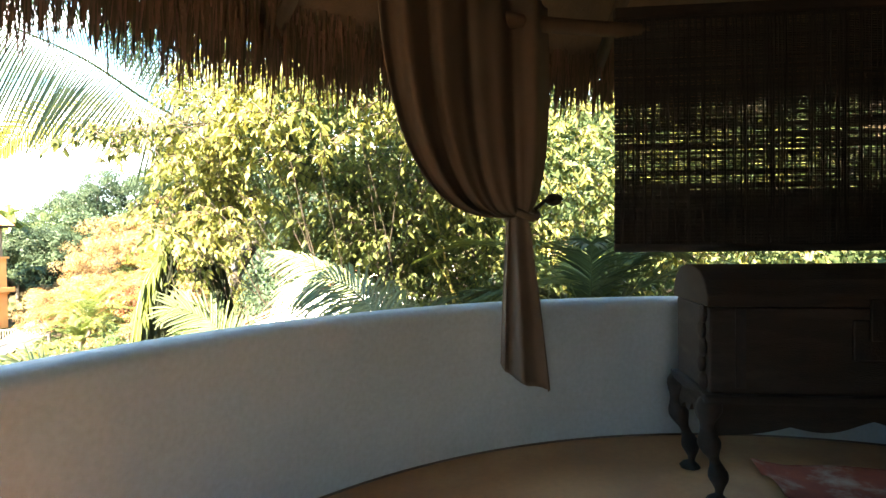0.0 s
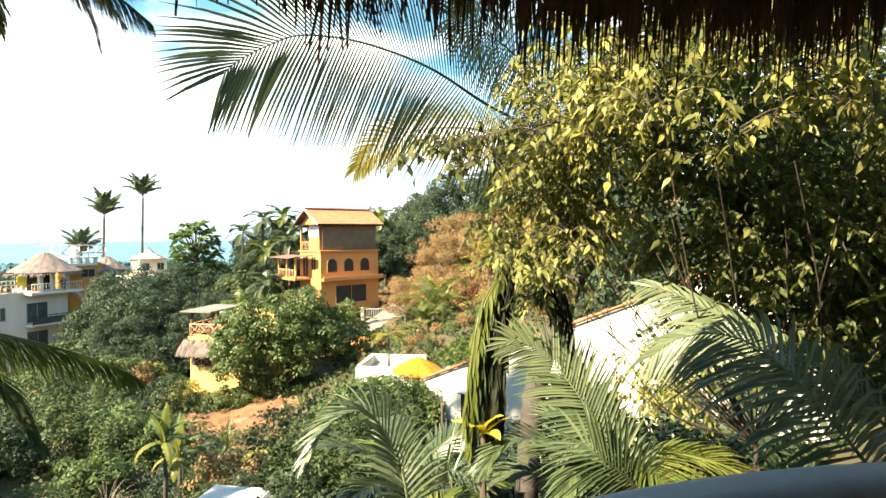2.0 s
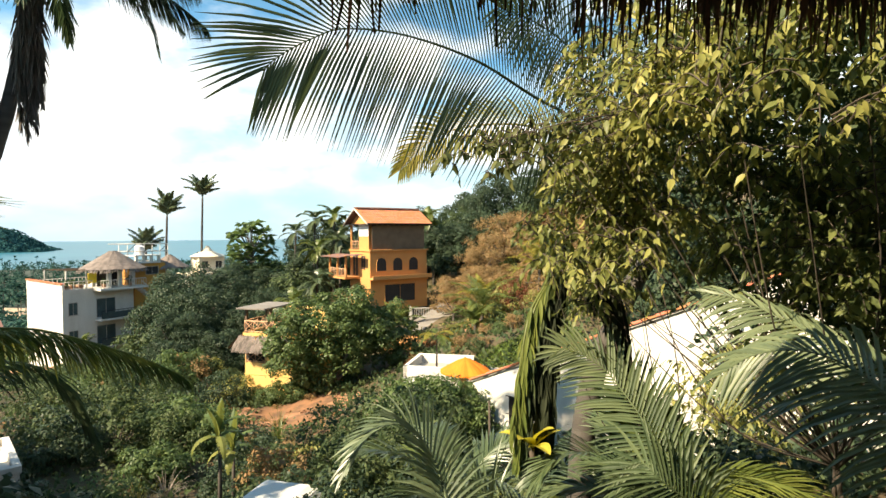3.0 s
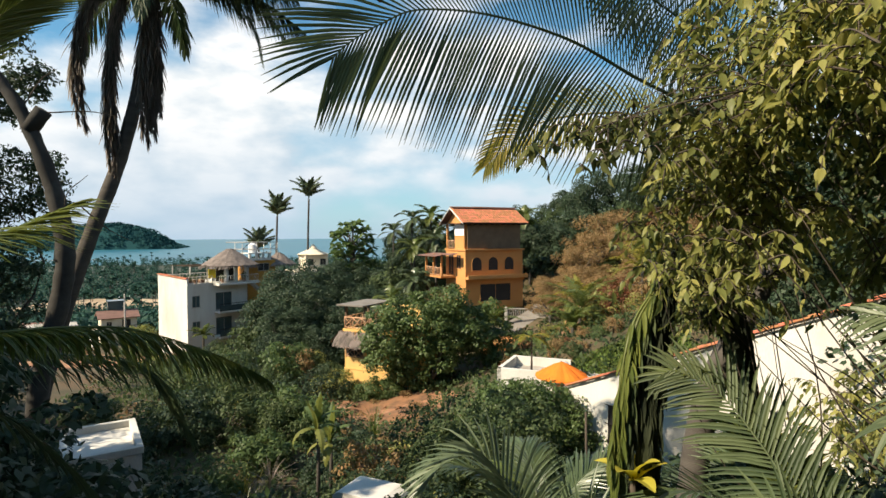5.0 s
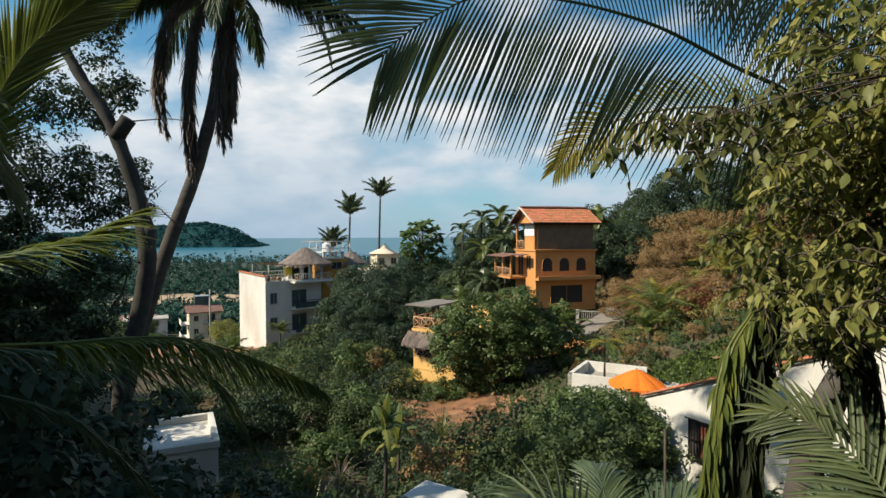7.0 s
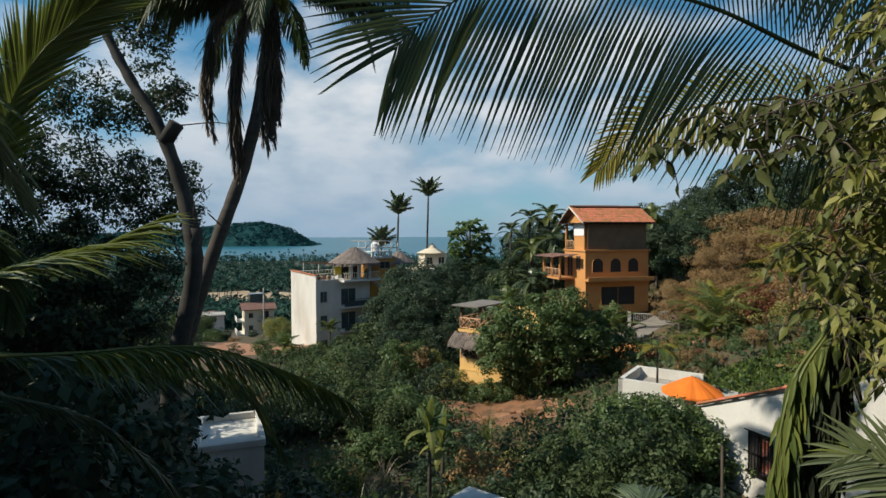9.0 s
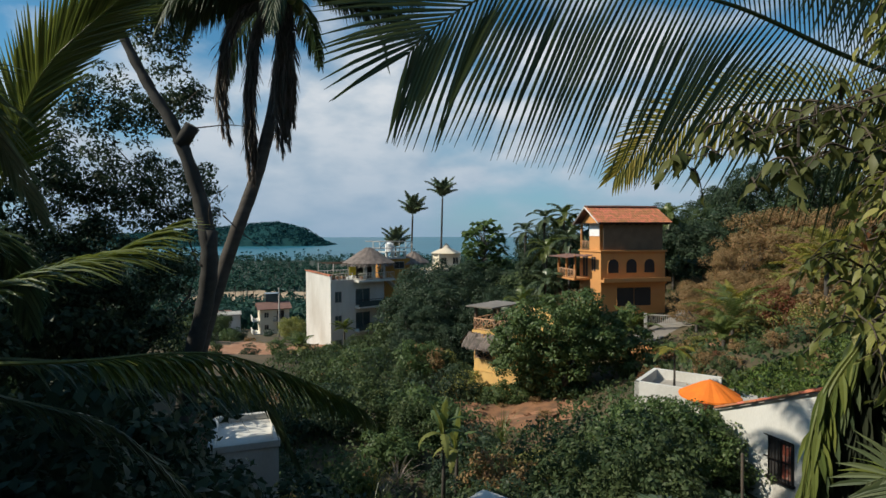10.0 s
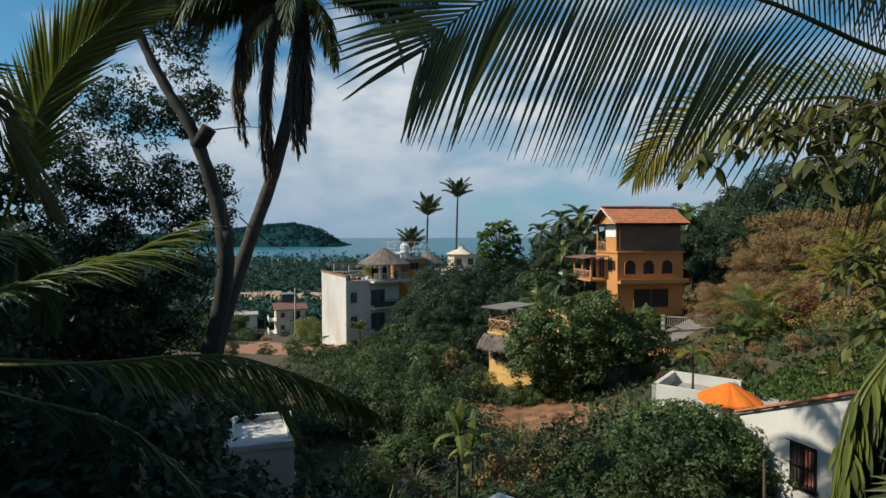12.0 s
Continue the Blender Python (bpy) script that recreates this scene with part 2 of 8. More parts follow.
M = dict(
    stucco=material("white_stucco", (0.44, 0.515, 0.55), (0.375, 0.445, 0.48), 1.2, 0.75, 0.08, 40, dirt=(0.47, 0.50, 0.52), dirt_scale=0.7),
    plaster=material("brown_plaster", (0.14, 0.10, 0.07), (0.11, 0.08, 0.06), 1.2, 0.8, 0.2, 30),
    floor=material("polished_terracotta_cement", (0.46, 0.225, 0.085), (0.34, 0.155, 0.06), 1.3, 0.42, 0.08, 30, dirt=(0.50, 0.30, 0.14), dirt_scale=0.8),
    thatch=material("dry_palm_thatch", (0.17, 0.11, 0.065), (0.11, 0.072, 0.042), 3.0, 0.95, 0.4, 60, spread=0.5),
    canvas=material("brown_linen", (0.15, 0.115, 0.085), (0.11, 0.085, 0.064), 2.0, 0.95, 0.3, 260, see=0.1),
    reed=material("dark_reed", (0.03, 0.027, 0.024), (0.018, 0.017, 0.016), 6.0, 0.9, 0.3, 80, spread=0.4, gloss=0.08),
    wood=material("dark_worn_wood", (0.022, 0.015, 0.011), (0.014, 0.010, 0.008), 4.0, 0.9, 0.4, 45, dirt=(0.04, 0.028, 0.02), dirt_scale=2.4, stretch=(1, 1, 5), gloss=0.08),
    iron=material("blackened_iron", (0.03, 0.03, 0.032), (0.05, 0.04, 0.035), 9.0, 0.55, 0.3, 70, metal=0.8),
    pole=material("peeled_log", (0.12, 0.078, 0.048), (0.075, 0.05, 0.03), 3.0, 0.8, 0.4, 40, stretch=(1, 1, 0.2)),
    soil=material("orange_soil", (0.24, 0.115, 0.055), (0.15, 0.075, 0.038), 1.4, 0.98, 0.9, 6.0, dirt=(0.10, 0.062, 0.036), dirt_scale=0.7),
    ground=material("dry_leaf_soil", (0.10, 0.072, 0.038), (0.05, 0.047, 0.022), 0.35, 0.98, 0.5, 3.0, dirt=(0.15, 0.078, 0.04), dirt_scale=0.12),
    earth=material("red_earth", (0.34, 0.165, 0.085), (0.25, 0.12, 0.065), 0.8, 0.98, 0.5, 7.0, dirt=(0.40, 0.25, 0.15), dirt_scale=0.5),
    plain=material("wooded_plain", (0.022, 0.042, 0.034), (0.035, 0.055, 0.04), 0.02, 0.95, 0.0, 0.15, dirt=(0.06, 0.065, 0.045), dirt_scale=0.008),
    sand=material("pale_sand", (0.40, 0.31, 0.21), (0.30, 0.22, 0.14), 0.05, 0.95, 0.0, 0.4),
    sea=material("sea_water", (0.012, 0.105, 0.155), (0.02, 0.135, 0.185), 0.004, 0.35, 0.35, 0.09),
    orange=material("orange_limewash", (0.54, 0.255, 0.08), (0.46, 0.21, 0.065), 0.5, 0.85, 0.15, 20, dirt=(0.45, 0.22, 0.09), dirt_scale=0.35),
    ochre=material("yellow_limewash", (0.72, 0.46, 0.16), (0.64, 0.39, 0.13), 0.6, 0.85, 0.15, 20, dirt=(0.55, 0.33, 0.13), dirt_scale=0.4),
    yellow=material("yellow_cloth", (0.75, 0.55, 0.04), (0.68, 0.48, 0.04), 2.0, 0.9, 0.1, 60),
    ochre_deep=material("deep_ochre_limewash", (0.50, 0.25, 0.045), (0.42, 0.20, 0.04), 0.6, 0.85, 0.15, 20, dirt=(0.36, 0.17, 0.05), dirt_scale=0.4),
    white=material("weathered_white_wall", (0.62, 0.61, 0.57), (0.53, 0.52, 0.48), 0.7, 0.85, 0.15, 20, dirt=(0.44, 0.41, 0.36), dirt_scale=0.3, stretch=(1, 1, 0.35)),
    cream=material("cream_wall", (0.68, 0.60, 0.46), (0.60, 0.52, 0.40), 0.7, 0.85, 0.1, 20),
    grey=material("dark_reed_screen", (0.15, 0.105, 0.065), (0.115, 0.08, 0.05), 1.0, 0.9, 0.2, 20),
    tile=material("clay_roof_tile", (0.50, 0.20, 0.095), (0.40, 0.15, 0.07), 1.0, 0.85, 0.3, 18, per_object=0.3),
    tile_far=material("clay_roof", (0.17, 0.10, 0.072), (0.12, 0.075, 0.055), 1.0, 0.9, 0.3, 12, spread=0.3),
    dark=material("dark_interior", (0.03, 0.027, 0.025), (0.02, 0.02, 0.02), 1.0, 0.9, 0.0, 10),
    glass=material("dark_window_pane", (0.07, 0.10, 0.105), (0.05, 0.07, 0.075), 1.0, 0.1, 0.0, 5),
    railing=material("painted_rail", (0.62, 0.58, 0.52), (0.5, 0.45, 0.4), 4.0, 0.6, 0.1, 30),
    railwood=material("pale_rustic_rail", (0.55, 0.33, 0.20), (0.45, 0.26, 0.15), 4.0, 0.8, 0.1, 30),
    umbrella=material("orange_canvas", (0.86, 0.25, 0.03), (0.78, 0.21, 0.03), 2.0, 0.85, 0.1, 90, see=0.25),
    concrete=material("pale_concrete", (0.42, 0.40, 0.36), (0.34, 0.32, 0.29), 0.6, 0.9, 0.2, 14, dirt=(0.28, 0.25, 0.21), dirt_scale=0.4),
    # darker copy of the concrete; on the drive its tone stands for shade
    drive=material("worn_darkened_concrete", (0.22, 0.20, 0.175), (0.16, 0.145, 0.13), 0.6, 0.9, 0.2, 14, dirt=(0.13, 0.11, 0.09), dirt_scale=0.4),
    pot=material("terracotta_pot", (0.30, 0.15, 0.08), (0.24, 0.11, 0.06), 5.0, 0.85, 0.2, 40),
    bark=material("grey_bark", (0.105, 0.093, 0.08), (0.06, 0.053, 0.046), 3.0, 0.9, 0.6, 25, dirt=(0.15, 0.14, 0.125), dirt_scale=1.4),
    # grey bark darkened in colour for trunks that stand in shade
    bark_dark=material("shade_darkened_bark", (0.036, 0.034, 0.030), (0.022, 0.021, 0.018), 3.0, 0.9, 0.6, 25, dirt=(0.055, 0.053, 0.047), dirt_scale=1.4),
    palmbark=material("ringed_palm_bark", (0.075, 0.067, 0.057), (0.045, 0.039, 0.033), 1.5, 0.9, 0.5, 20, stretch=(1, 1, 5)),
    twig=material("brown_twig", (0.075, 0.058, 0.042), (0.045, 0.036, 0.027), 5.0, 0.9, 0.2, 30),
    bamboo=material("yellow_bamboo", (0.50, 0.42, 0.12), (0.38, 0.34, 0.10), 3.0, 0.45, 0.1, 30),
    rug=material("woven_rug", (0.40, 0.10, 0.05), (0.30, 0.08, 0.05), 9.0, 0.95, 0.3, 160, dirt=(0.55, 0.48, 0.38), dirt_scale=4.0),
    lace=material("white_cotton", (0.75, 0.75, 0.75), (0.66, 0.66, 0.66), 4.0, 0.9, 0.2, 120),
    tank=material("white_plastic", (0.75, 0.76, 0.76), (0.68, 0.69, 0.7), 1.0, 0.5, 0.05, 20),
    blue=material("turquoise_paint", (0.05, 0.38, 0.45), (0.05, 0.32, 0.4), 2.0, 0.5, 0.05, 20),
    frond=leafy("palm_leaflet", (0.07, 0.108, 0.05), (0.098, 0.128, 0.06), 0.35, 0.25, 0.36, 0.75),
    frond_areca=leafy("areca_leaflet", (0.10, 0.145, 0.078), (0.135, 0.17, 0.092), 0.3, 0.3, 0.36, 0.75),
    frond_matt=leafy("coconut_leaflet", (0.055, 0.088, 0.04), (0.08, 0.105, 0.048), 0.35, 0.25, 0.55, 0.3),
    frond_young=leafy("young_palm_leaflet", (0.085, 0.125, 0.032), (0.13, 0.155, 0.038), 0.3, 0.3, 0.36, 0.5),
    frond_yellow=leafy("yellowing_palm_leaflet", (0.30, 0.26, 0.05), (0.20, 0.22, 0.05), 0.35, 0.4, 0.45),
    frond_dry=leafy("dry_palm_leaflet", (0.27, 0.235, 0.19), (0.15, 0.13, 0.108), 0.45, 0.2, 0.8),
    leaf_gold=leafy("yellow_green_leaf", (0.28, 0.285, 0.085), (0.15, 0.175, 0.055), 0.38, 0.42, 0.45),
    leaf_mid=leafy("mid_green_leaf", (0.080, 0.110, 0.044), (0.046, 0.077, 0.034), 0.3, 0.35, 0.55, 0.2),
    leaf_olive=leafy("olive_leaf", (0.12, 0.14, 0.045), (0.07, 0.085, 0.03), 0.35, 0.35, 0.5),
    # near-black leaflet colour holds the shade of the hanging bundles
    frond_dark=leafy("shade_dark_leaflet", (0.028, 0.036, 0.018), (0.018, 0.024, 0.013), 0.3, 0.15, 0.6, 0.2),
    leaf_lime=leafy("lime_green_leaf", (0.175, 0.20, 0.065), (0.10, 0.13, 0.045), 0.35, 0.42, 0.45),
    leaf_fresh=leafy("fresh_green_leaf", (0.105, 0.155, 0.056), (0.06, 0.105, 0.040), 0.3, 0.38, 0.5, 0.25),
    grass=leafy("lawn_grass", (0.13, 0.20, 0.05), (0.10, 0.14, 0.04), 0.3, 0.3, 0.6, 0.2),
    leaf_round=leafy("glossy_green_leaf", (0.10, 0.148, 0.05), (0.055, 0.095, 0.03), 0.28, 0.3, 0.45, 0.3),
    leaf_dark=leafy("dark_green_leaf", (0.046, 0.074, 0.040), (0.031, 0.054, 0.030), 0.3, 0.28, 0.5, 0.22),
    leaf_dry=leafy("dry_brown_leaf", (0.28, 0.185, 0.08), (0.20, 0.145, 0.065), 0.35, 0.3, 0.7),
    leaf_red=leafy("dull_red_leaf", (0.19, 0.085, 0.04), (0.13, 0.07, 0.033), 0.4, 0.35, 0.5),
    # distance haze is mixed into these two leaf colours as a teal tint
    leaf_far=leafy("hazed_distant_foliage", (0.020, 0.060, 0.050), (0.036, 0.078, 0.058), 0.25, 0.2, 0.7, 0.1),
    leaf_headland=leafy("hazed_headland_foliage", (0.012, 0.055, 0.062), (0.020, 0.068, 0.070), 0.12, 0.1, 0.8, 0.05),
    banana=leafy("banana_blade", (0.20, 0.215, 0.06), (0.13, 0.16, 0.045), 0.35, 0.4, 0.45),
)


# ---- builders ----
rng = np.random.default_rng(7)


def mesh_from(name, verts, faces, mat, smooth=False):
    me = bpy.data.meshes.new(name)
    verts = np.asarray(verts, dtype=np.float32)
    if isinstance(faces, np.ndarray):
        k, nf = faces.shape[1], len(faces)
        me.vertices.add(len(verts))
        me.vertices.foreach_set("co", verts.ravel())
        me.loops.add(nf * k)
        me.loops.foreach_set("vertex_index", faces.astype(np.int32).ravel())
        me.polygons.add(nf)
        me.polygons.foreach_set("loop_start", np.arange(0, nf * k, k, dtype=np.int32))
        me.update(calc_edges=True)
    else:
        me.from_pydata([tuple(map(float, v)) for v in verts], [], faces)
    me.materials.append(mat)
    if smooth:
        me.polygons.foreach_set("use_smooth", np.ones(len(me.polygons), dtype=bool))
    return me


def part(name, data, parent, mat=None, label="", m=None):
    """A bmesh or a mesh as one object under a thing."""
    if isinstance(data, bmesh.types.BMesh):
        me = bpy.data.meshes.new(name)
        data.to_mesh(me)
        data.free()
        me.materials.append(mat)
        data = me
    ob = new(name, data)
    ob.parent = parent
    if m is not None:
        ob.matrix_basis = m
    return tagged(ob, label)


def thing(name, m, label, category, group="", kind=""):
    ob = new(name)
    ob.empty_display_size = 0.1
    ob.matrix_basis = m
    return tagged(ob, label, category, group, kind)


def bm_new():
    return bmesh.new()


def add_box(bm, lo, hi, bevel=0.0, m=None):
    g = bmesh.ops.create_cube(bm, size=1.0)
    lo, hi = Vector(lo), Vector(hi)
    bmesh.ops.scale(bm, vec=hi - lo, verts=g["verts"])
    bmesh.ops.translate(bm, vec=(hi + lo) / 2, verts=g["verts"])
    if m is not None:
        bmesh.ops.transform(bm, matrix=m, verts=g["verts"])
    if bevel:
        edges = list({e for v in g["verts"] for e in v.link_edges})
        bmesh.ops.bevel(bm, geom=edges, offset=bevel, segments=2, affect="EDGES", profile=0.6)
    return bm


def box(lo, hi, bevel=0.0, m=None):
    return add_box(bm_new(), lo, hi, bevel, m)


def tube_arrays(points, radii, sides=6, cap=True):
    """Vertices and faces of a tapered tube along points."""
    p = np.asarray(points, float)
    r = np.broadcast_to(np.asarray(radii, float), (len(p),))
    t = np.gradient(p, axis=0)
    t /= np.linalg.norm(t, axis=1)[:, None] + 1e-9
    ref = np.array([0, 0, 1.0]) if abs(t[0][2]) < 0.9 else np.array([1.0, 0, 0])
    v, f = [], []
    for i in range(len(p)):
        a = np.cross(t[i], ref)
        a /= np.linalg.norm(a) + 1e-9
        b = np.cross(t[i], a)
        for k in range(sides):
            q = 2 * math.pi * k / sides
            v.append(p[i] + r[i] * (math.cos(q) * a + math.sin(q) * b))
    for i in range(len(p) - 1):
        for k in range(sides):
            f.append((i * sides + k, i * sides + (k + 1) % sides, (i + 1) * sides + (k + 1) % sides, (i + 1) * sides + k))
    if cap:
        f.append(tuple(range(sides - 1, -1, -1)))
        f.append(tuple((len(p) - 1) * sides + k for k in range(sides)))
    return v, f


def join_arrays(parts):
    V, F, o = [], [], 0
    for v, f in parts:
        V.extend(v)
        F.extend(tuple(i + o for i in q) for q in f)
        o += len(v)
    return V, F


def tube(name, points, radii, mat, sides=6):
    v, f = tube_arrays(points, radii, sides)
    return mesh_from(name, v, f, mat, True)


def spline(points, n=16):
    """A smooth curve through a few points."""
    p = [np.asarray(q, float) for q in points]
    p = [2 * p[0] - p[1]] + p + [2 * p[-1] - p[-2]]
    out = []
    for i in range(1, len(p) - 2):
        for k in range(n):
            t = k / n
            a, b, c, d = p[i - 1], p[i], p[i + 1], p[i + 2]
            out.append(0.5 * (2 * b + (c - a) * t + (2 * a - 5 * b + 4 * c - d) * t * t + (3 * b - a - 3 * c + d) * t ** 3))
    out.append(p[-2])
    return np.array(out)


LEAF_V = np.array([(0, 0, 0), (-0.24, 0.38, 0.06), (0, 0.42, 0), (0.24, 0.38, 0.06), (-0.13, 0.75, 0.0), (0.13, 0.75, 0.0), (0, 1.0, -0.12)], float)
LEAF_F = np.array([(0, 2, 1), (0, 3, 2), (1, 2, 4), (2, 3, 5), (2, 5, 4), (4, 5, 6)])
BROAD_V = np.array([(0, 0, 0), (-0.15, 0.12, 0.03), (0, 0.16, -0.01), (0.15, 0.12, 0.03), (-0.22, 0.40, 0.05), (0, 0.42, 0.0), (0.22, 0.40, 0.05), (-0.12, 0.72, 0.01), (0, 0.73, -0.03), (0.12, 0.72, 0.01), (0, 1.05, -0.14)], float)
BROAD_F = np.array([(0, 2, 1), (0, 3, 2), (1, 2, 5), (1, 5, 4), (2, 3, 6), (2, 6, 5), (4, 5, 8), (4, 8, 7), (5, 6, 9), (5, 9, 8), (7, 8, 10), (8, 9, 10)])
SMALL_V = np.array([(0, 0, 0), (-0.26, 0.5, 0.05), (0.26, 0.5, 0.05), (0, 1.0, -0.08)], float)
SMALL_F = np.array([(0, 2, 1), (1, 2, 3)])


def leaf_cloud(name, centres, dirs, sizes, mat, fine=True, facing=None):
    """One mesh of many leaves, each at its place and pointing its way."""
    tv, tf = (BROAD_V, BROAD_F) if fine == 2 else (LEAF_V, LEAF_F) if fine else (SMALL_V, SMALL_F)
    c, d, s = np.asarray(centres, float), np.asarray(dirs, float), np.asarray(sizes, float)
    d = d / (np.linalg.norm(d, axis=1)[:, None] + 1e-9)
    up = rng.normal(size=d.shape) * 0.55 + np.array([0, 0, 1.0]) if facing is None else facing + rng.normal(size=d.shape) * 0.3
    x = np.cross(d, up)
    x /= np.linalg.norm(x, axis=1)[:, None] + 1e-9
    z = np.cross(x, d)
    v = c[:, None, :] + s[:, None, None] * (tv[None, :, 0, None] * x[:, None, :] + tv[None, :, 1, None] * d[:, None, :] + tv[None, :, 2, None] * z[:, None, :])
    f = (tf[None] + (np.arange(len(c)) * len(tv))[:, None, None]).reshape(-1, 3)
    return mesh_from(name, v.reshape(-1, 3), f, mat, fine == 2)


def crown_points(blobs, n, clump=0.35, hollow=0.55):
    """Leaf places on rounded clumps near the outside of several blobs (x, y, z, rx, ry, rz): places, ways, facings and the clumps' middles."""
    b = np.asarray(blobs, float)
    w = (b[:, 3] * b[:, 4] * b[:, 5]) ** (2 / 3)
    per = int(np.clip(330 * clump ** 1.3, 45, 170))
    nc = max(3, n // per)
    which = rng.choice(len(b), nc, p=w / w.sum())
    u = rng.normal(size=(nc, 3))
    u /= np.linalg.norm(u, axis=1)[:, None]
    rad = hollow + (1 - hollow) * rng.random(nc) ** 0.6
    rad *= 1 + 0.13 * rng.normal(size=nc)
    cc = b[which, :3] + u * b[which, 3:] * rad[:, None]
    idx = np.repeat(np.arange(nc), per)
    q = rng.normal(size=(nc * per, 3)) + u[idx] * 0.5 + np.array([0, 0, 0.4])
    q /= np.linalg.norm(q, axis=1)[:, None]
    size = clump * (0.7 + 0.9 * rng.random(nc))[idx] * (0.55 + 0.55 * rng.random(nc * per))
    pts = cc[idx] + q * size[:, None] * np.array([1.25, 1.25, 0.85])
    way = np.cross(q, rng.normal(size=q.shape)) + q * 0.45 - np.array([0, 0, 0.35])
    return pts, way, q + np.array([0, 0, 0.25]), cc


def tree(name, base, blobs, mat, label, n=3000, leaf=0.2, clump=0.5, trunk_r=0.18, fine=False, bark="bark", limbs=7, group="", category="tree", hollow=0.5):
    """Trunk, limbs and a crown of clumped leaves; blobs are given from the base."""
    t = thing(name, pose(*base), label, category, group)
    pts, way, out, cc = crown_points(blobs, n, clump, hollow)
    b = np.asarray(blobs, float)
    mid = np.average(b[:, :3], axis=0, weights=b[:, 3])
    fork = np.array([mid[0] * 0.4, mid[1] * 0.4, max(0.15, (b[:, 2] - b[:, 5]).min() * 0.9 + 0.1 * mid[2])])
    parts = [tube_arrays(spline([(0, 0, -0.6), fork * [0.3, 0.7, 0.5], fork], 5), np.linspace(trunk_r, trunk_r * 0.7, 11), 8)]
    for q in cc[rng.choice(len(cc), min(limbs, len(cc)), replace=False)]:
        m1 = fork + (q - fork) * 0.5 + rng.normal(size=3) * 0.12 * np.linalg.norm(q - fork)
        parts.append(tube_arrays(spline([fork, m1, q], 4), np.linspace(trunk_r * 0.55, trunk_r * 0.08, 9), 5))
    v, f = join_arrays(parts)
    part("trunk", mesh_from("trunk", v, f, M[bark], True), t)
    part("crown", leaf_cloud("crown", pts, way, leaf * (0.65 + 0.7 * rng.random(len(pts))), mat, fine, out), t)
    return t


def frond_mesh(name, spine, leaf_len, mat, pairs=60, width=0.035, start=0.16, droop=0.7, spread=0.9, rib=0.018, side_vec=None, fold=0.25, tip_len=0.35, jitter=0.06, gap=0.0, ahead=(0.55, 0.7, 1), taper=1.5):
    """A feather palm leaf: a tapered rib along the spine with two rows of long folded leaflets that hang."""
    sp = spline(spine, 14)
    seg = np.linalg.norm(np.diff(sp, axis=0), axis=1)
    s = np.concatenate([[0], np.cumsum(seg)]) / seg.sum()
    rv, rf = tube_arrays(sp, np.interp(s, [0, 0.3, 1], [rib, rib * 0.7, rib * 0.12]), 5)
    V, F = [np.array(rv)], [list(q) for q in rf]
    o = len(rv)
    tang = np.gradient(sp, axis=0)
    tang /= np.linalg.norm(tang, axis=1)[:, None]
    for i in range(pairs):
        q = start + (1 - start) * (i + 0.5) / pairs
        pos = np.array([np.interp(q, s, sp[:, k]) for k in range(3)])
        t = np.array([np.interp(q, s, tang[:, k]) for k in range(3)])
        t /= np.linalg.norm(t)
        side0 = np.cross(t, (0, 0, 1.0)) if side_vec is None else np.cross(t, side_vec)
        side0 /= np.linalg.norm(side0) + 1e-9
        up = np.cross(side0, t)
        ln0 = leaf_len * min(1.0, 0.45 + 2.2 * (q - start)) * (1 - (1 - tip_len) * max(0, (q - 0.6) / 0.4) ** taper)
        lean = spread * (1 - 0.55 * q)
        for sgn in (-1, 1):
            if gap and rng.random() < gap:
                continue
            ln = ln0 * (1 + min(0.12, 2 * jitter) * rng.normal())
            d = side0 * sgn * lean + t * (ahead[0] + ahead[1] * q ** ahead[2]) + up * fold + rng.normal(size=3) * jitter
            d /= np.linalg.norm(d)
            hang = droop * (0.8 + 0.4 * rng.random())
            pp = [pos]
            for k in range(1, 4):
                d2 = d + np.array([0, 0, -1.0]) * hang * (k / 3) ** 1.2
                d2 /= np.linalg.norm(d2)
                pp.append(pp[-1] + d2 * ln / 3)
            w = np.cross(pp[3] - pp[0], up)
            w /= np.linalg.norm(w) + 1e-9
            ww = [width * 0.45, width, width * 0.8, 0.002]
            vv = []
            for k in range(4):
                vv += [pp[k] - w * ww[k] * 0.5, pp[k] - up * ww[k] * 0.22, pp[k] + w * ww[k] * 0.5]
            V.append(np.array(vv))
            for k in range(3):
                a = o + 3 * k
                F += [[a, a + 1, a + 4, a + 3], [a + 1, a + 2, a + 5, a + 4]]
            o += 12
    me = mesh_from(name, np.concatenate(V), F, mat)
    return me


def frond_spine(base, az, length, rise, fall):
    """A frond that leaves the crown at the heading az, rises and bends down."""
    c, s = math.cos(az), math.sin(az)
    out = []
    ang = rise
    p = np.array(base, float)
    for k in range(5):
        out.append(p.copy())
        p = p + np.array([c * math.cos(ang), s * math.cos(ang), math.sin(ang)]) * length / 4
        ang -= fall / 4
    return out


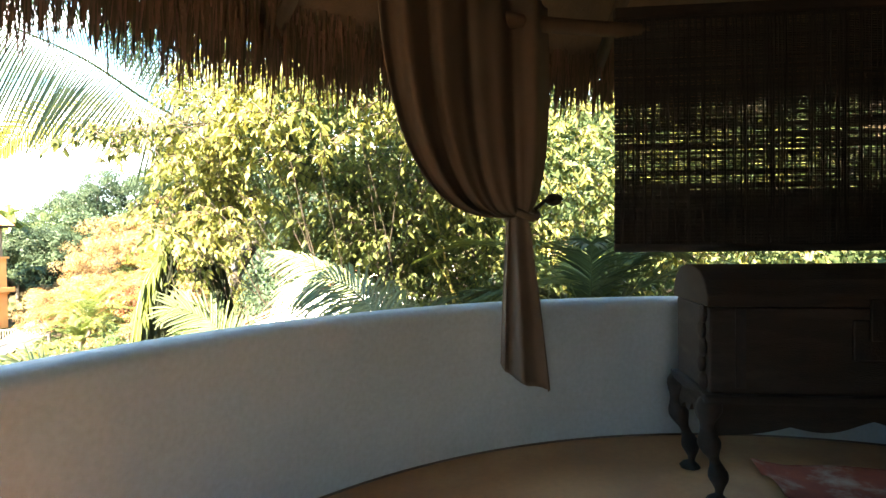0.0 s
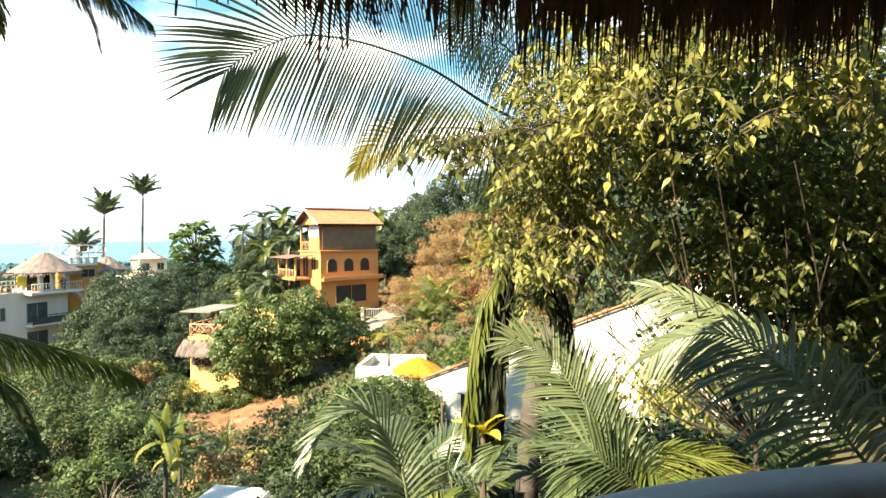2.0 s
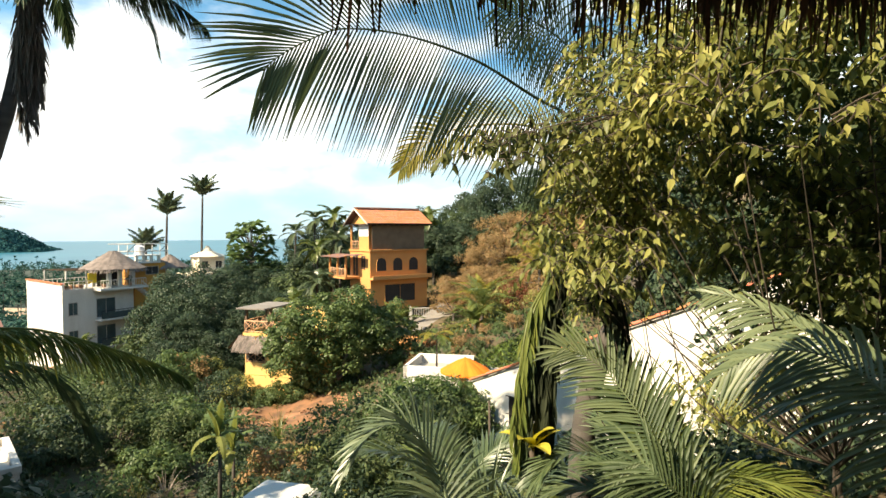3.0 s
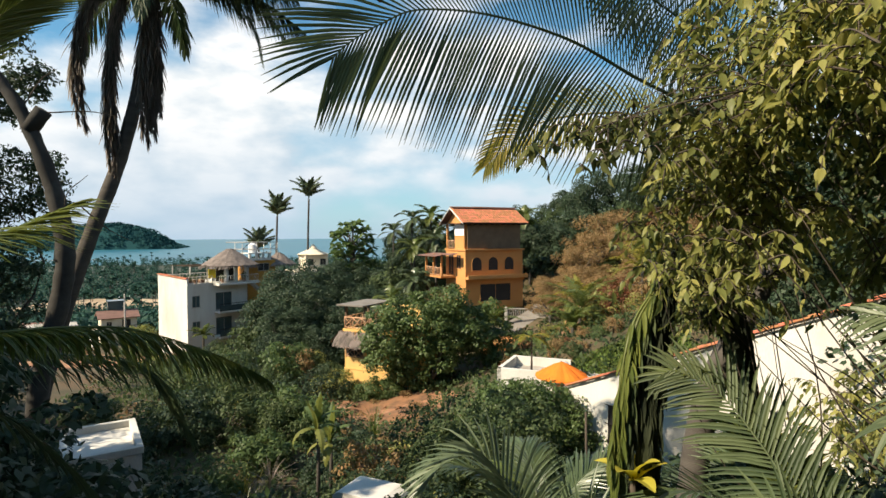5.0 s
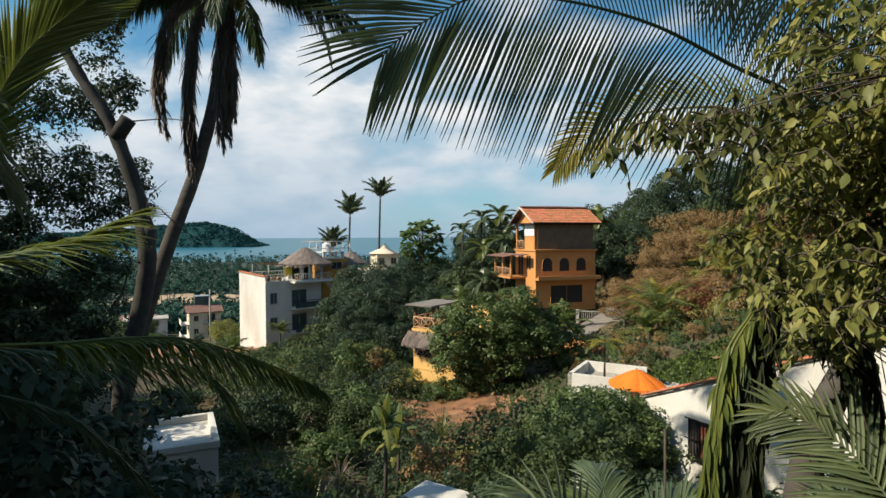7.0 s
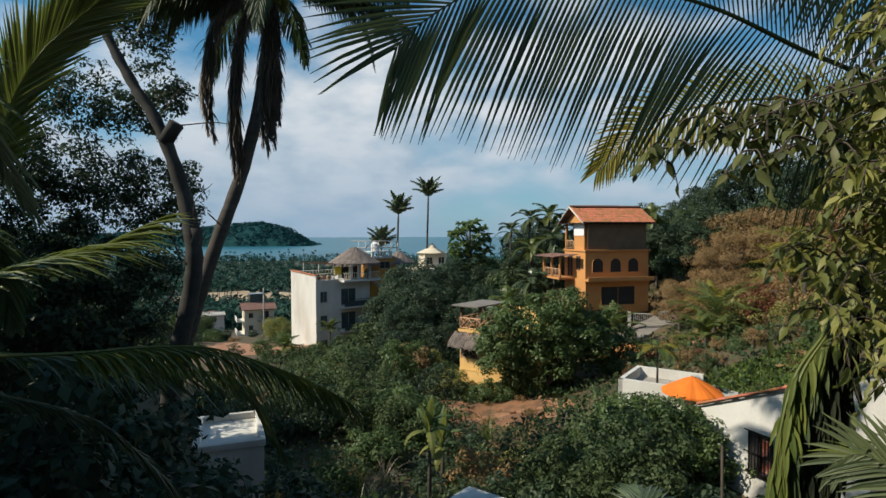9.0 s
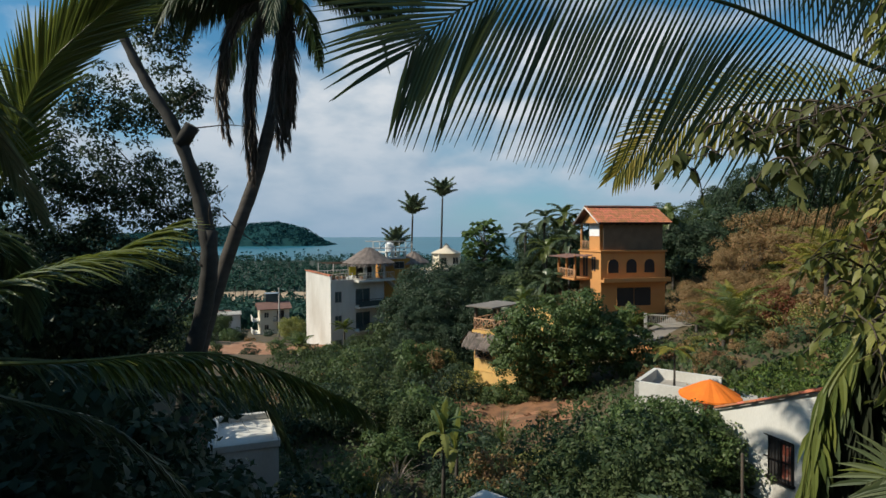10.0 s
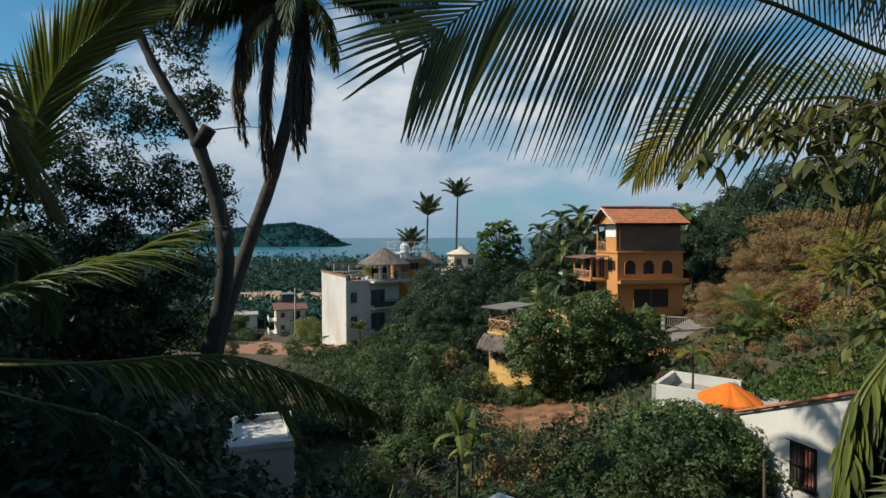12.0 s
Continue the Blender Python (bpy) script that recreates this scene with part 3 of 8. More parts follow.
def palm(name, base, top, label, fronds=16, length=3.2, leaf_len=0.6, trunk=(0.16, 0.11), mat="frond", pairs=42, group="", bend=0.0, rise=(1.25, -0.4), fall=1.5, width=0.04, droop=0.9, seed=1, skip=None, dry=0):
    """A feather palm: ringed trunk, a crown of arching leaves, each a part."""
    r2 = random.Random(seed)
    t = thing(name, pose(*base), label, "palm tree", group)
    top = np.array(top, float) - np.array(base, float)
    pts = spline([(0, 0, -0.5), top * [0.35 - bend, 0.35 - bend, 0.45], top], 10)
    part("trunk", tube("trunk", pts, np.linspace(trunk[0], trunk[1], len(pts)), M["palmbark"], 9), t)
    for i in range(fronds):
        az = 2.399963 * i + r2.uniform(-0.25, 0.25)
        k = i / max(1, fronds - 1)
        if skip and skip(az):
            continue
        ln = length * r2.uniform(0.85, 1.1) * (0.75 + 0.25 * math.sin(math.pi * min(1, k + 0.25)))
        sp = frond_spine(top, az, ln, rise[0] + (rise[1] - rise[0]) * k + r2.uniform(-0.12, 0.12), fall * r2.uniform(0.8, 1.2))
        mt = M["frond_dry"] if i >= fronds - dry else M[mat]
        part("frond", frond_mesh("frond", sp, leaf_len, mt, pairs, width, droop=droop, rib=0.012 * length / 2), t)
    return t


# heading of the valley and the place above it
EX, EY = -1.594, 2.465
FW, RT = (-0.8786, 0.4776), (0.4776, 0.8786)


def uv(u, v):
    return EX + u * FW[0] + v * RT[0], EY + u * FW[1] + v * RT[1]


def ground_z(x, y):
    """Height of the hillside: a valley that falls to the coast, with a hill along one side."""
    dx, dy = x - EX, y - EY
    u, v = dx * FW[0] + dy * FW[1], dx * RT[0] + dy * RT[1]
    base = np.interp(u, [-30, -6, 0, 5, 15, 35, 45, 75, 110, 160, 220, 300, 700, 1400], [6, -1.5, -3.4, -5.2, -8.6, -9.9, -10.2, -13.5, -18, -25, -30, -32.4, -33.6, -33.9])
    k = np.clip(v - 3.0, 0, None)
    hill = 0.0125 * k ** 2
    hill = 26 * (1 - np.exp(-hill / 26))
    fade = np.interp(u, [-60, 0, 8, 30, 85, 150], [1, 0.9, 0.75, 0.8, 1, 0])
    far_left = np.interp(v, [-60, -25, -12], [5.0, 2.0, 0]) * np.interp(u, [0, 20, 60, 100], [1, 1, 0.4, 0])
    rough = 0.25 * np.sin(x * 0.9 + 1.3) * np.cos(y * 0.8) + 0.4 * np.sin(x * 0.23) * np.sin(y * 0.27 + 1)
    bank = 3.0 * np.exp(-(((u - 31) / 6.5) ** 2 + ((v - 20) / 8.5) ** 2))
    bank = bank + 9.0 * np.exp(-(((u - 82) / 13) ** 2 + ((v - 20) / 10) ** 2))
    return base + bank + hill * fade + far_left + rough * np.interp(np.hypot(dx, dy), [0, 6, 200, 400], [0, 1, 1, 0])


def on_ground(u, v):
    x, y = uv(u, v)
    return x, y, float(ground_z(x, y))


# ---- ground, sea, headland ----
def build_ground():
    rad = np.concatenate([[0.0], np.geomspace(1.0, 4200, 130)])
    ang = np.linspace(0, 2 * math.pi, 200, endpoint=False)
    V, F = [], []
    for r in rad[1:]:
        x, y = EX + r * np.cos(ang), EY + r * np.sin(ang)
        z = ground_z(x, y)
        u = (x - EX) * FW[0] + (y - EY) * FW[1]
        z = np.where(u > 800, np.minimum(z, -33.0 - (u - 800) * 0.02), z)
        V += list(zip(x, y, z))
    n = len(ang)
    for i in range(len(rad) - 2):
        for k in range(n):
            F.append((i * n + k, i * n + (k + 1) % n, (i + 1) * n + (k + 1) % n, (i + 1) * n + k))
    F.append(tuple(range(n - 1, -1, -1)))
    me = mesh_from("ground", V, F, M["ground"], True)
    me.materials.append(M["plain"])
    me.materials.append(M["earth"])
    cx, cy = uv(37, 6.0)
    ex, ey = uv(73, -21.5)
    hx, hy = uv(41, 27)
    for p in me.polygons:
        c = p.center
        r = math.hypot(c.x - EX, c.y - EY)
        if r > 170:
            p.material_index = 1
        elif math.hypot((c.x - cx), (c.y - cy)) < 4.6 + 1.2 * math.sin(c.x * 2) or math.hypot(c.x - ex, c.y - ey) < 9 or math.hypot(c.x - hx, c.y - hy) < 5.5 + 1.5 * math.sin(c.y * 1.7):
            p.material_index = 2
    tagged(new("ground", me), "dry leaf-littered hillside soil falling to a wooded coastal plain", "ground", kind="structure")


build_ground()
me = mesh_from("water", [(*uv(600, -3000), -34.6), (*uv(600, 3000), -34.6), (*uv(3900, 3000), -17.0), (*uv(3900, -3000), -17.0)], [(0, 1, 2, 3)], M["sea"])
tagged(new("water", me), "calm blue-green bay reaching the horizon", "sea", kind="structure")


def field(u, v, ru, rv, mat, label, z=0.5, name="sand_field"):
    """A patch of bare sand or soil on the plain, lying on the ground."""
    V, F = [], []
    for i in range(7):
        for k in range(24):
            a = 2 * math.pi * k / 24
            q = i / 6 * (1 + 0.12 * math.sin(3 * a + u))
            x, y = uv(u + ru * q * math.cos(a), v + rv * q * math.sin(a))
            V.append((x, y, float(ground_z(x, y)) + z))
    for i in range(6):
        for k in range(24):
            F.append((i * 24 + k, i * 24 + (k + 1) % 24, (i + 1) * 24 + (k + 1) % 24, (i + 1) * 24 + k))
    tagged(new(name, mesh_from(name, V, F, mat)), label, name.split("_")[0], kind="structure")


field(298, -92, 40, 44, M["sand"], "bare sandy field on the plain")
field(1010, -330, 60, 130, M["sand"], "pale beach along the bay", 1.0)
field(35.6, 5.9, 4.2, 2.6, M["soil"], "bare orange soil below the yellow house", 0.09, "soil_patch")


def build_headland():
    """A wooded headland: a rocky ridge under a coat of crowns."""
    g = thing("headland", pose(*uv(1650, -600), -31.0), "wooded headland in haze-tinted green jutting into the bay", "headland")
    V, F = [], []
    nu, nv = 60, 16
    def height(q, w):
        ridge = np.interp(q, [0, 0.1, 0.3, 0.45, 0.55, 0.68, 0.8, 0.9, 0.97, 1.0], [26, 30, 38, 44, 50, 62, 68, 50, 14, 0])
        return ridge * math.cos(w * math.pi / 2) ** 0.8
    for i in range(nu):
        for k in range(nv):
            q, w = i / (nu - 1), 2 * k / (nv - 1) - 1
            x, y = uv(1650 + w * 110, -1050 + 760 * q)
            o = uv(1650, -600)
            z = height(q, abs(w)) - 2
            V.append((x - o[0], y - o[1], z + 3 * math.sin(i * 1.7) * math.cos(k * 2.1)))
    for i in range(nu - 1):
        for k in range(nv - 1):
            F.append((i * nv + k, (i + 1) * nv + k, (i + 1) * nv + k + 1, i * nv + k + 1))
    # slope and canopy carry the haze in their teal colour
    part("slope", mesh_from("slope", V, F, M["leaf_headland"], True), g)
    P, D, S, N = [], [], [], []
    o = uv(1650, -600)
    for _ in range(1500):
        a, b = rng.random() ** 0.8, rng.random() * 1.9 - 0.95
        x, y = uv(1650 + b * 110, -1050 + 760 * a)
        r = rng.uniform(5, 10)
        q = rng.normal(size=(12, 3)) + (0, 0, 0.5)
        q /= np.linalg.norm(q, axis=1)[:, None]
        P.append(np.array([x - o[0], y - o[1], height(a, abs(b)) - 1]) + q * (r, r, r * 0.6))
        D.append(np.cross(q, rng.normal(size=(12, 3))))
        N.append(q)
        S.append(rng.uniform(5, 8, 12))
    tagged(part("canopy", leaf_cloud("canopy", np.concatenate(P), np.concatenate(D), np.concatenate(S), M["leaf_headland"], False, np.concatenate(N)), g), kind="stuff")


build_headland()

# ---- the round open room ----
CX, CY = 1.53, 0.48
WALL_IN, WALL_OUT, WALL_TOP = 3.22, 3.42, 1.03


def ring_mesh(name, profile, mat, a0=0.0, a1=360.0, n=120, smooth=True):
    """A profile (radius, height) turned about the room's middle."""
    full = abs(a1 - a0) > 359.9
    steps = n if full else n + 1
    V, F, k = [], [], len(profile)
    for i in range(steps):
        a = radians(a0 + (a1 - a0) * i / n)
        V += [(CX + r * math.cos(a), CY + r * math.sin(a), z) for r, z in profile]
    for i in range(n):
        for j in range(k):
            a, b = i * k, ((i + 1) % steps) * k
            F.append((a + j, b + j, b + (j + 1) % k, a + (j + 1) % k))
    if not full:
        F += [tuple(range(k - 1, -1, -1)), tuple((steps - 1) * k + j for j in range(k))]
    me = mesh_from(name, V, F, mat)
    if smooth:
        me.shade_smooth()
    return me


def parapet_profile():
    p = [(WALL_IN, -0.02), (WALL_IN, 0.02), (WALL_IN, 0.3), (WALL_IN, 0.6), (WALL_IN, WALL_TOP - 0.10)]
    r = 0.07
    for k in range(7):
        a = math.pi - math.pi / 2 * k / 6
        p.append((WALL_IN + r + r * math.cos(a), WALL_TOP - r + r * math.sin(a)))
    for k in range(7):
        a = math.pi / 2 - math.pi / 2 * k / 6
        p.append((WALL_OUT - r + r * math.cos(a), WALL_TOP - r + r * math.sin(a)))
    return p + [(WALL_OUT, 0.5), (WALL_OUT, -0.25)]


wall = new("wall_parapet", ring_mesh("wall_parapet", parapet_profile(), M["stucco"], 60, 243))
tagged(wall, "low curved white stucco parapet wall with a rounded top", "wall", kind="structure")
tagged(new("baseboard", ring_mesh("baseboard", [(WALL_IN - 0.006, 0.1), (WALL_IN - 0.006, 0.122), (WALL_IN + 0.002, 0.122), (WALL_IN + 0.002, 0.1)], M["plaster"], 60, 243)), "dark worn joint line along the foot of the wall", "baseboard", kind="structure")
# solid dark wall out of view, added to hold back light from behind
back = [(WALL_IN, -0.02), (WALL_IN, 2.75), (WALL_OUT, 2.75), (WALL_OUT, -0.25)]
tagged(new("wall_back", ring_mesh("wall_back", back, M["plaster"], 243, 420, smooth=False)), "unseen curved brown wall added to cut light in the room", "wall", kind="structure")
fl = bm_new()
bmesh.ops.create_cone(fl, cap_ends=True, segments=96, radius1=WALL_IN + 0.01, radius2=WALL_IN + 0.01, depth=0.25, matrix=Matrix.Translation((CX, CY, -0.015)))
f_ob = part("floor", fl, None, M["floor"])
tagged(f_ob, "polished terracotta-coloured cement floor", "floor", kind="structure")
sl = bm_new()
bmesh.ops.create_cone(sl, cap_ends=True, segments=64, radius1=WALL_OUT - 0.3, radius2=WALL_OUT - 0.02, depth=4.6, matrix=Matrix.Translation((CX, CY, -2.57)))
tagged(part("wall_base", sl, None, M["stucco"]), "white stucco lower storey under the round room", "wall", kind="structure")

# thatched roof
EAVE_R, EAVE_Z, APEX_Z = 3.98, 2.70, 5.4
roof = thing("thatched_roof", pose(CX, CY, 0), "round palm-thatched roof with a ragged hanging fringe", "roof")


def roof_parts():
    def cone(z_off, r_eave, flip):
        V, F = [], []
        n, m = 96, 10
        for i in range(m):
            q = i / (m - 1)
            r = r_eave * (1 - q) + 0.1 * q
            z = EAVE_Z + (APEX_Z - EAVE_Z) * q + z_off
            for k in range(n):
                a = 2 * math.pi * k / n
                V.append((r * math.cos(a), r * math.sin(a), z + 0.02 * math.sin(k * 5.3 + i * 2.1)))
        for i in range(m - 1):
            for k in range(n):
                f = (i * n + k, i * n + (k + 1) % n, (i + 1) * n + (k + 1) % n, (i + 1) * n + k)
                F.append(f[::-1] if flip else f)
        return V, F
    V, F = join_arrays([cone(0.0, EAVE_R, True), cone(0.3, EAVE_R + 0.05, False)])
    part("thatch_layer", mesh_from("thatch_layer", V, F, M["thatch"]), roof)
    # hanging strands of the eave and of the underside
    n = 24000
    a = rng.random(n) * 2 * math.pi
    lay = rng.random(n)
    clump = 0.5 + 0.5 * np.sin(a * 31 + 2 * np.sin(a * 11)) * np.sin(a * 47 + 1.0)
    r = EAVE_R - 0.25 + 0.35 * lay
    z0 = EAVE_Z + 0.30 - 0.35 * rng.random(n)
    ln = 0.18 + 0.22 * rng.random(n) * (0.4 + 0.8 * clump)
    w = 0.003 + 0.007 * rng.random(n)
    tilt = rng.normal(size=(n, 2)) * 0.07
    V = np.zeros((n, 4, 3))
    ca, sa = np.cos(a), np.sin(a)
    for j, (top, sgn) in enumerate(((1, -1), (1, 1), (0, 1), (0, -1))):
        ww = w * (1.0 if top else 0.35)
        V[:, j, 0] = r * ca - sgn * ww * sa + (0 if top else 1) * tilt[:, 0] * ln + (0 if top else 0.03) * ca
        V[:, j, 1] = r * sa + sgn * ww * ca + (0 if top else 1) * tilt[:, 1] * ln + (0 if top else 0.03) * sa
        V[:, j, 2] = z0 - (0 if top else 1) * ln
    F = np.arange(n * 4).reshape(n, 4)
    tagged(part("fringe", mesh_from("fringe", V.reshape(-1, 3), F, M["thatch"]), roof), kind="stuff")
    for k in range(20):
        b = radians(18 * k + 5)
        pts = [(rr * math.cos(b), rr * math.sin(b), EAVE_Z - 0.07 + (APEX_Z - EAVE_Z) * (1 - rr / EAVE_R)) for rr in (0.15, 1.4, 2.7, 3.9)]
        part("rafter", tube("rafter", pts, (0.04, 0.045, 0.05, 0.045), M["pole"], 7), roof)
    ring = [(2.74 * math.cos(radians(b)), 2.74 * math.sin(radians(b)), 2.60 + 0.015 * math.sin(b * 0.2)) for b in range(0, 361, 6)]
    part("ring_beam", tube("ring_beam", ring, 0.045, M["pole"], 8), roof)


roof_parts()


def roof_post(b):
    x, y = CX + 2.74 * math.cos(radians(b)), CY + 2.74 * math.sin(radians(b))
    o = new("roof_post", tube("roof_post", [(0, 0, 0.07), (0.01, 0, 1.2), (0, 0, 3.3)], (0.085, 0.08, 0.07), M["pole"], 10))
    o.matrix_basis = pose(x, y, 0)
    tagged(o, "peeled log post carrying the thatched roof", "post", "roof posts")


for b in (205, 252, 300, 345, 30):
    roof_post(b)


# ---- curtain ----
def build_curtain():
    cur = thing("curtain", pose(0.40, 3.13, 2.72), "brown linen curtain gathered by a tieback", "curtain")
    # upper cloth: pleats fall from the beam and swing in to the tie
    ns, nt = 90, 36
    V, F = [], []
    for i in range(ns):
        s = i / (ns - 1)
        top = np.array([-0.68 + 0.87 * s, -0.95 + 0.89 * s + 0.12 * math.sin(math.pi * s), 0.0])
        tie = np.array([-0.02 + 0.07 * s, -0.01, -1.15])
        belly = np.array([-0.70 + 0.92 * s, -0.74 + 0.64 * s - 0.05 * math.sin(s * 3.1), -1.02 - 0.24 * (1 - s) ** 0.7])
        low = np.array([-0.44 + 0.56 * s, -0.42 + 0.34 * s, -1.20 - 0.14 * math.sin(math.pi * s) * (1 - s) - 0.03])
        ph = 2 * math.pi * 4.6 * s + 1.6 * math.sin(5 * s)
        for k in range(nt):
            t = k / (nt - 1)
            p = (1 - t) ** 3 * top + 3 * (1 - t) ** 2 * t * (top * 0.42 + belly * 0.58) + 3 * (1 - t) * t * t * (0.5 * belly + 0.5 * low) + t ** 3 * tie
            amp = (0.030 + 0.030 * math.sin(4 * s + 1) ** 2) * (1 - 0.5 * t)
            p = p + np.array([0.012 * math.cos(ph) * (1 - t), amp * math.sin(ph) + 0.01 * math.sin(ph * 2.3), 0])
            V.append(p)
    for i in range(ns - 1):
        for k in range(nt - 1):
            F.append((i * nt + k, i * nt + k + 1, (i + 1) * nt + k + 1, (i + 1) * nt + k))
    o = part("drape", mesh_from("drape", V, F, M["canvas"], True), cur)
    sol = o.modifiers.new("thickness", "SOLIDIFY")
    sol.thickness = 0.006
    # tail under the tie
    V, F = [], []
    ns, nt = 80, 30
    for i in range(ns):
        s = i / (ns - 1)
        a = math.pi * (1.15 * s - 0.075)
        ph = 2 * math.pi * 3.6 * s + 1.3 * math.sin(5 * s)
        for k in range(nt):
            t = k / (nt - 1)
            wd = 0.055 + 0.08 * t ** 0.8
            bottom = -0.84 - 0.17 * s + 0.01 * math.sin(9 * s)
            z = -1.15 + t * (bottom - 0.0)
            x = 0.01 + 0.035 * t - wd * math.cos(a)
            y = -0.02 - 0.06 * (0.4 + t) * math.sin(a) + (0.012 + 0.018 * t) * math.sin(ph)
            V.append((x, y, z))
    for i in range(ns - 1):
        for k in range(nt - 1):
            F.append((i * nt + k, i * nt + k + 1, (i + 1) * nt + k + 1, (i + 1) * nt + k))
    o = part("tail", mesh_from("tail", V, F, M["canvas"], True), cur)
    sol = o.modifiers.new("thickness", "SOLIDIFY")
    sol.thickness = 0.006
    V = [(0.025 + 0.085 * math.cos(a), -0.03 + 0.075 * math.sin(a), -1.15 + 0.02 * math.sin(a * 2)) for a in np.linspace(0, 2 * math.pi, 25)]
    part("tieback", tube("tieback", V, 0.022, M["canvas"], 7), cur, "twisted cloth tieback")
    bm = bm_new()
    bmesh.ops.create_icosphere(bm, subdivisions=2, radius=0.045, matrix=Matrix.Translation((0.21, -0.02, -1.065)) @ Matrix.Diagonal((1.1, 0.9, 0.8, 1)))
    part("tassel_knob", bm, cur, M["wood"], "dark wooden tieback knob")
    part("cord", tube("cord", [(0.1, -0.03, -1.12), (0.16, -0.02, -1.07), (0.21, -0.02, -1.065)], 0.012, M["wood"], 6), cur)


build_curtain()


# ---- reed blind ----
def build_blind():
    bl = thing("reed_blind", pose(0.97, 3.17, 1.36, 0, 0, -6), "dark woven reed roller blind half let down", "blind")
    W, parts = 2.5, []
    z = 0.02
    r2 = random.Random(4)
    while z < 1.32:
        low = z < 0.31
        th = 0.0044 if not low else 0.0048
        step = r2.uniform(0.0072, 0.0098) if not low else 0.0082
        zz = [z + r2.uniform(-0.0015, 0.0015) for _ in range(6)]
        parts.append(tube_arrays([(W * k / 5, r2.uniform(-0.002, 0.002), zz[k]) for k in range(6)], th * r2.uniform(0.7, 1.25), 4))
        if low:
            parts.append(tube_arrays([(W * k / 5, 0.02, zz[k] + 0.004) for k in range(6)], th, 4))
        z += step
    v, f = join_arrays(parts)
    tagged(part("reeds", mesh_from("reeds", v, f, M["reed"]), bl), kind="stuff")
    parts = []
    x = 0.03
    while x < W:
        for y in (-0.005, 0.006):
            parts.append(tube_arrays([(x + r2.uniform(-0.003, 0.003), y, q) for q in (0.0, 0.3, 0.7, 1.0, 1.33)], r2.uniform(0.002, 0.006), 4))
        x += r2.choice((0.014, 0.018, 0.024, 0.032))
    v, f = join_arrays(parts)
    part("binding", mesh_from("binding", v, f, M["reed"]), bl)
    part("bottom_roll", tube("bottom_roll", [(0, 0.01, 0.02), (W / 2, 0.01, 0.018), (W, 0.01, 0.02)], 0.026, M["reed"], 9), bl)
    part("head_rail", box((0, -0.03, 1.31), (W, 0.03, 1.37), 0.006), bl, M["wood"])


build_blind()


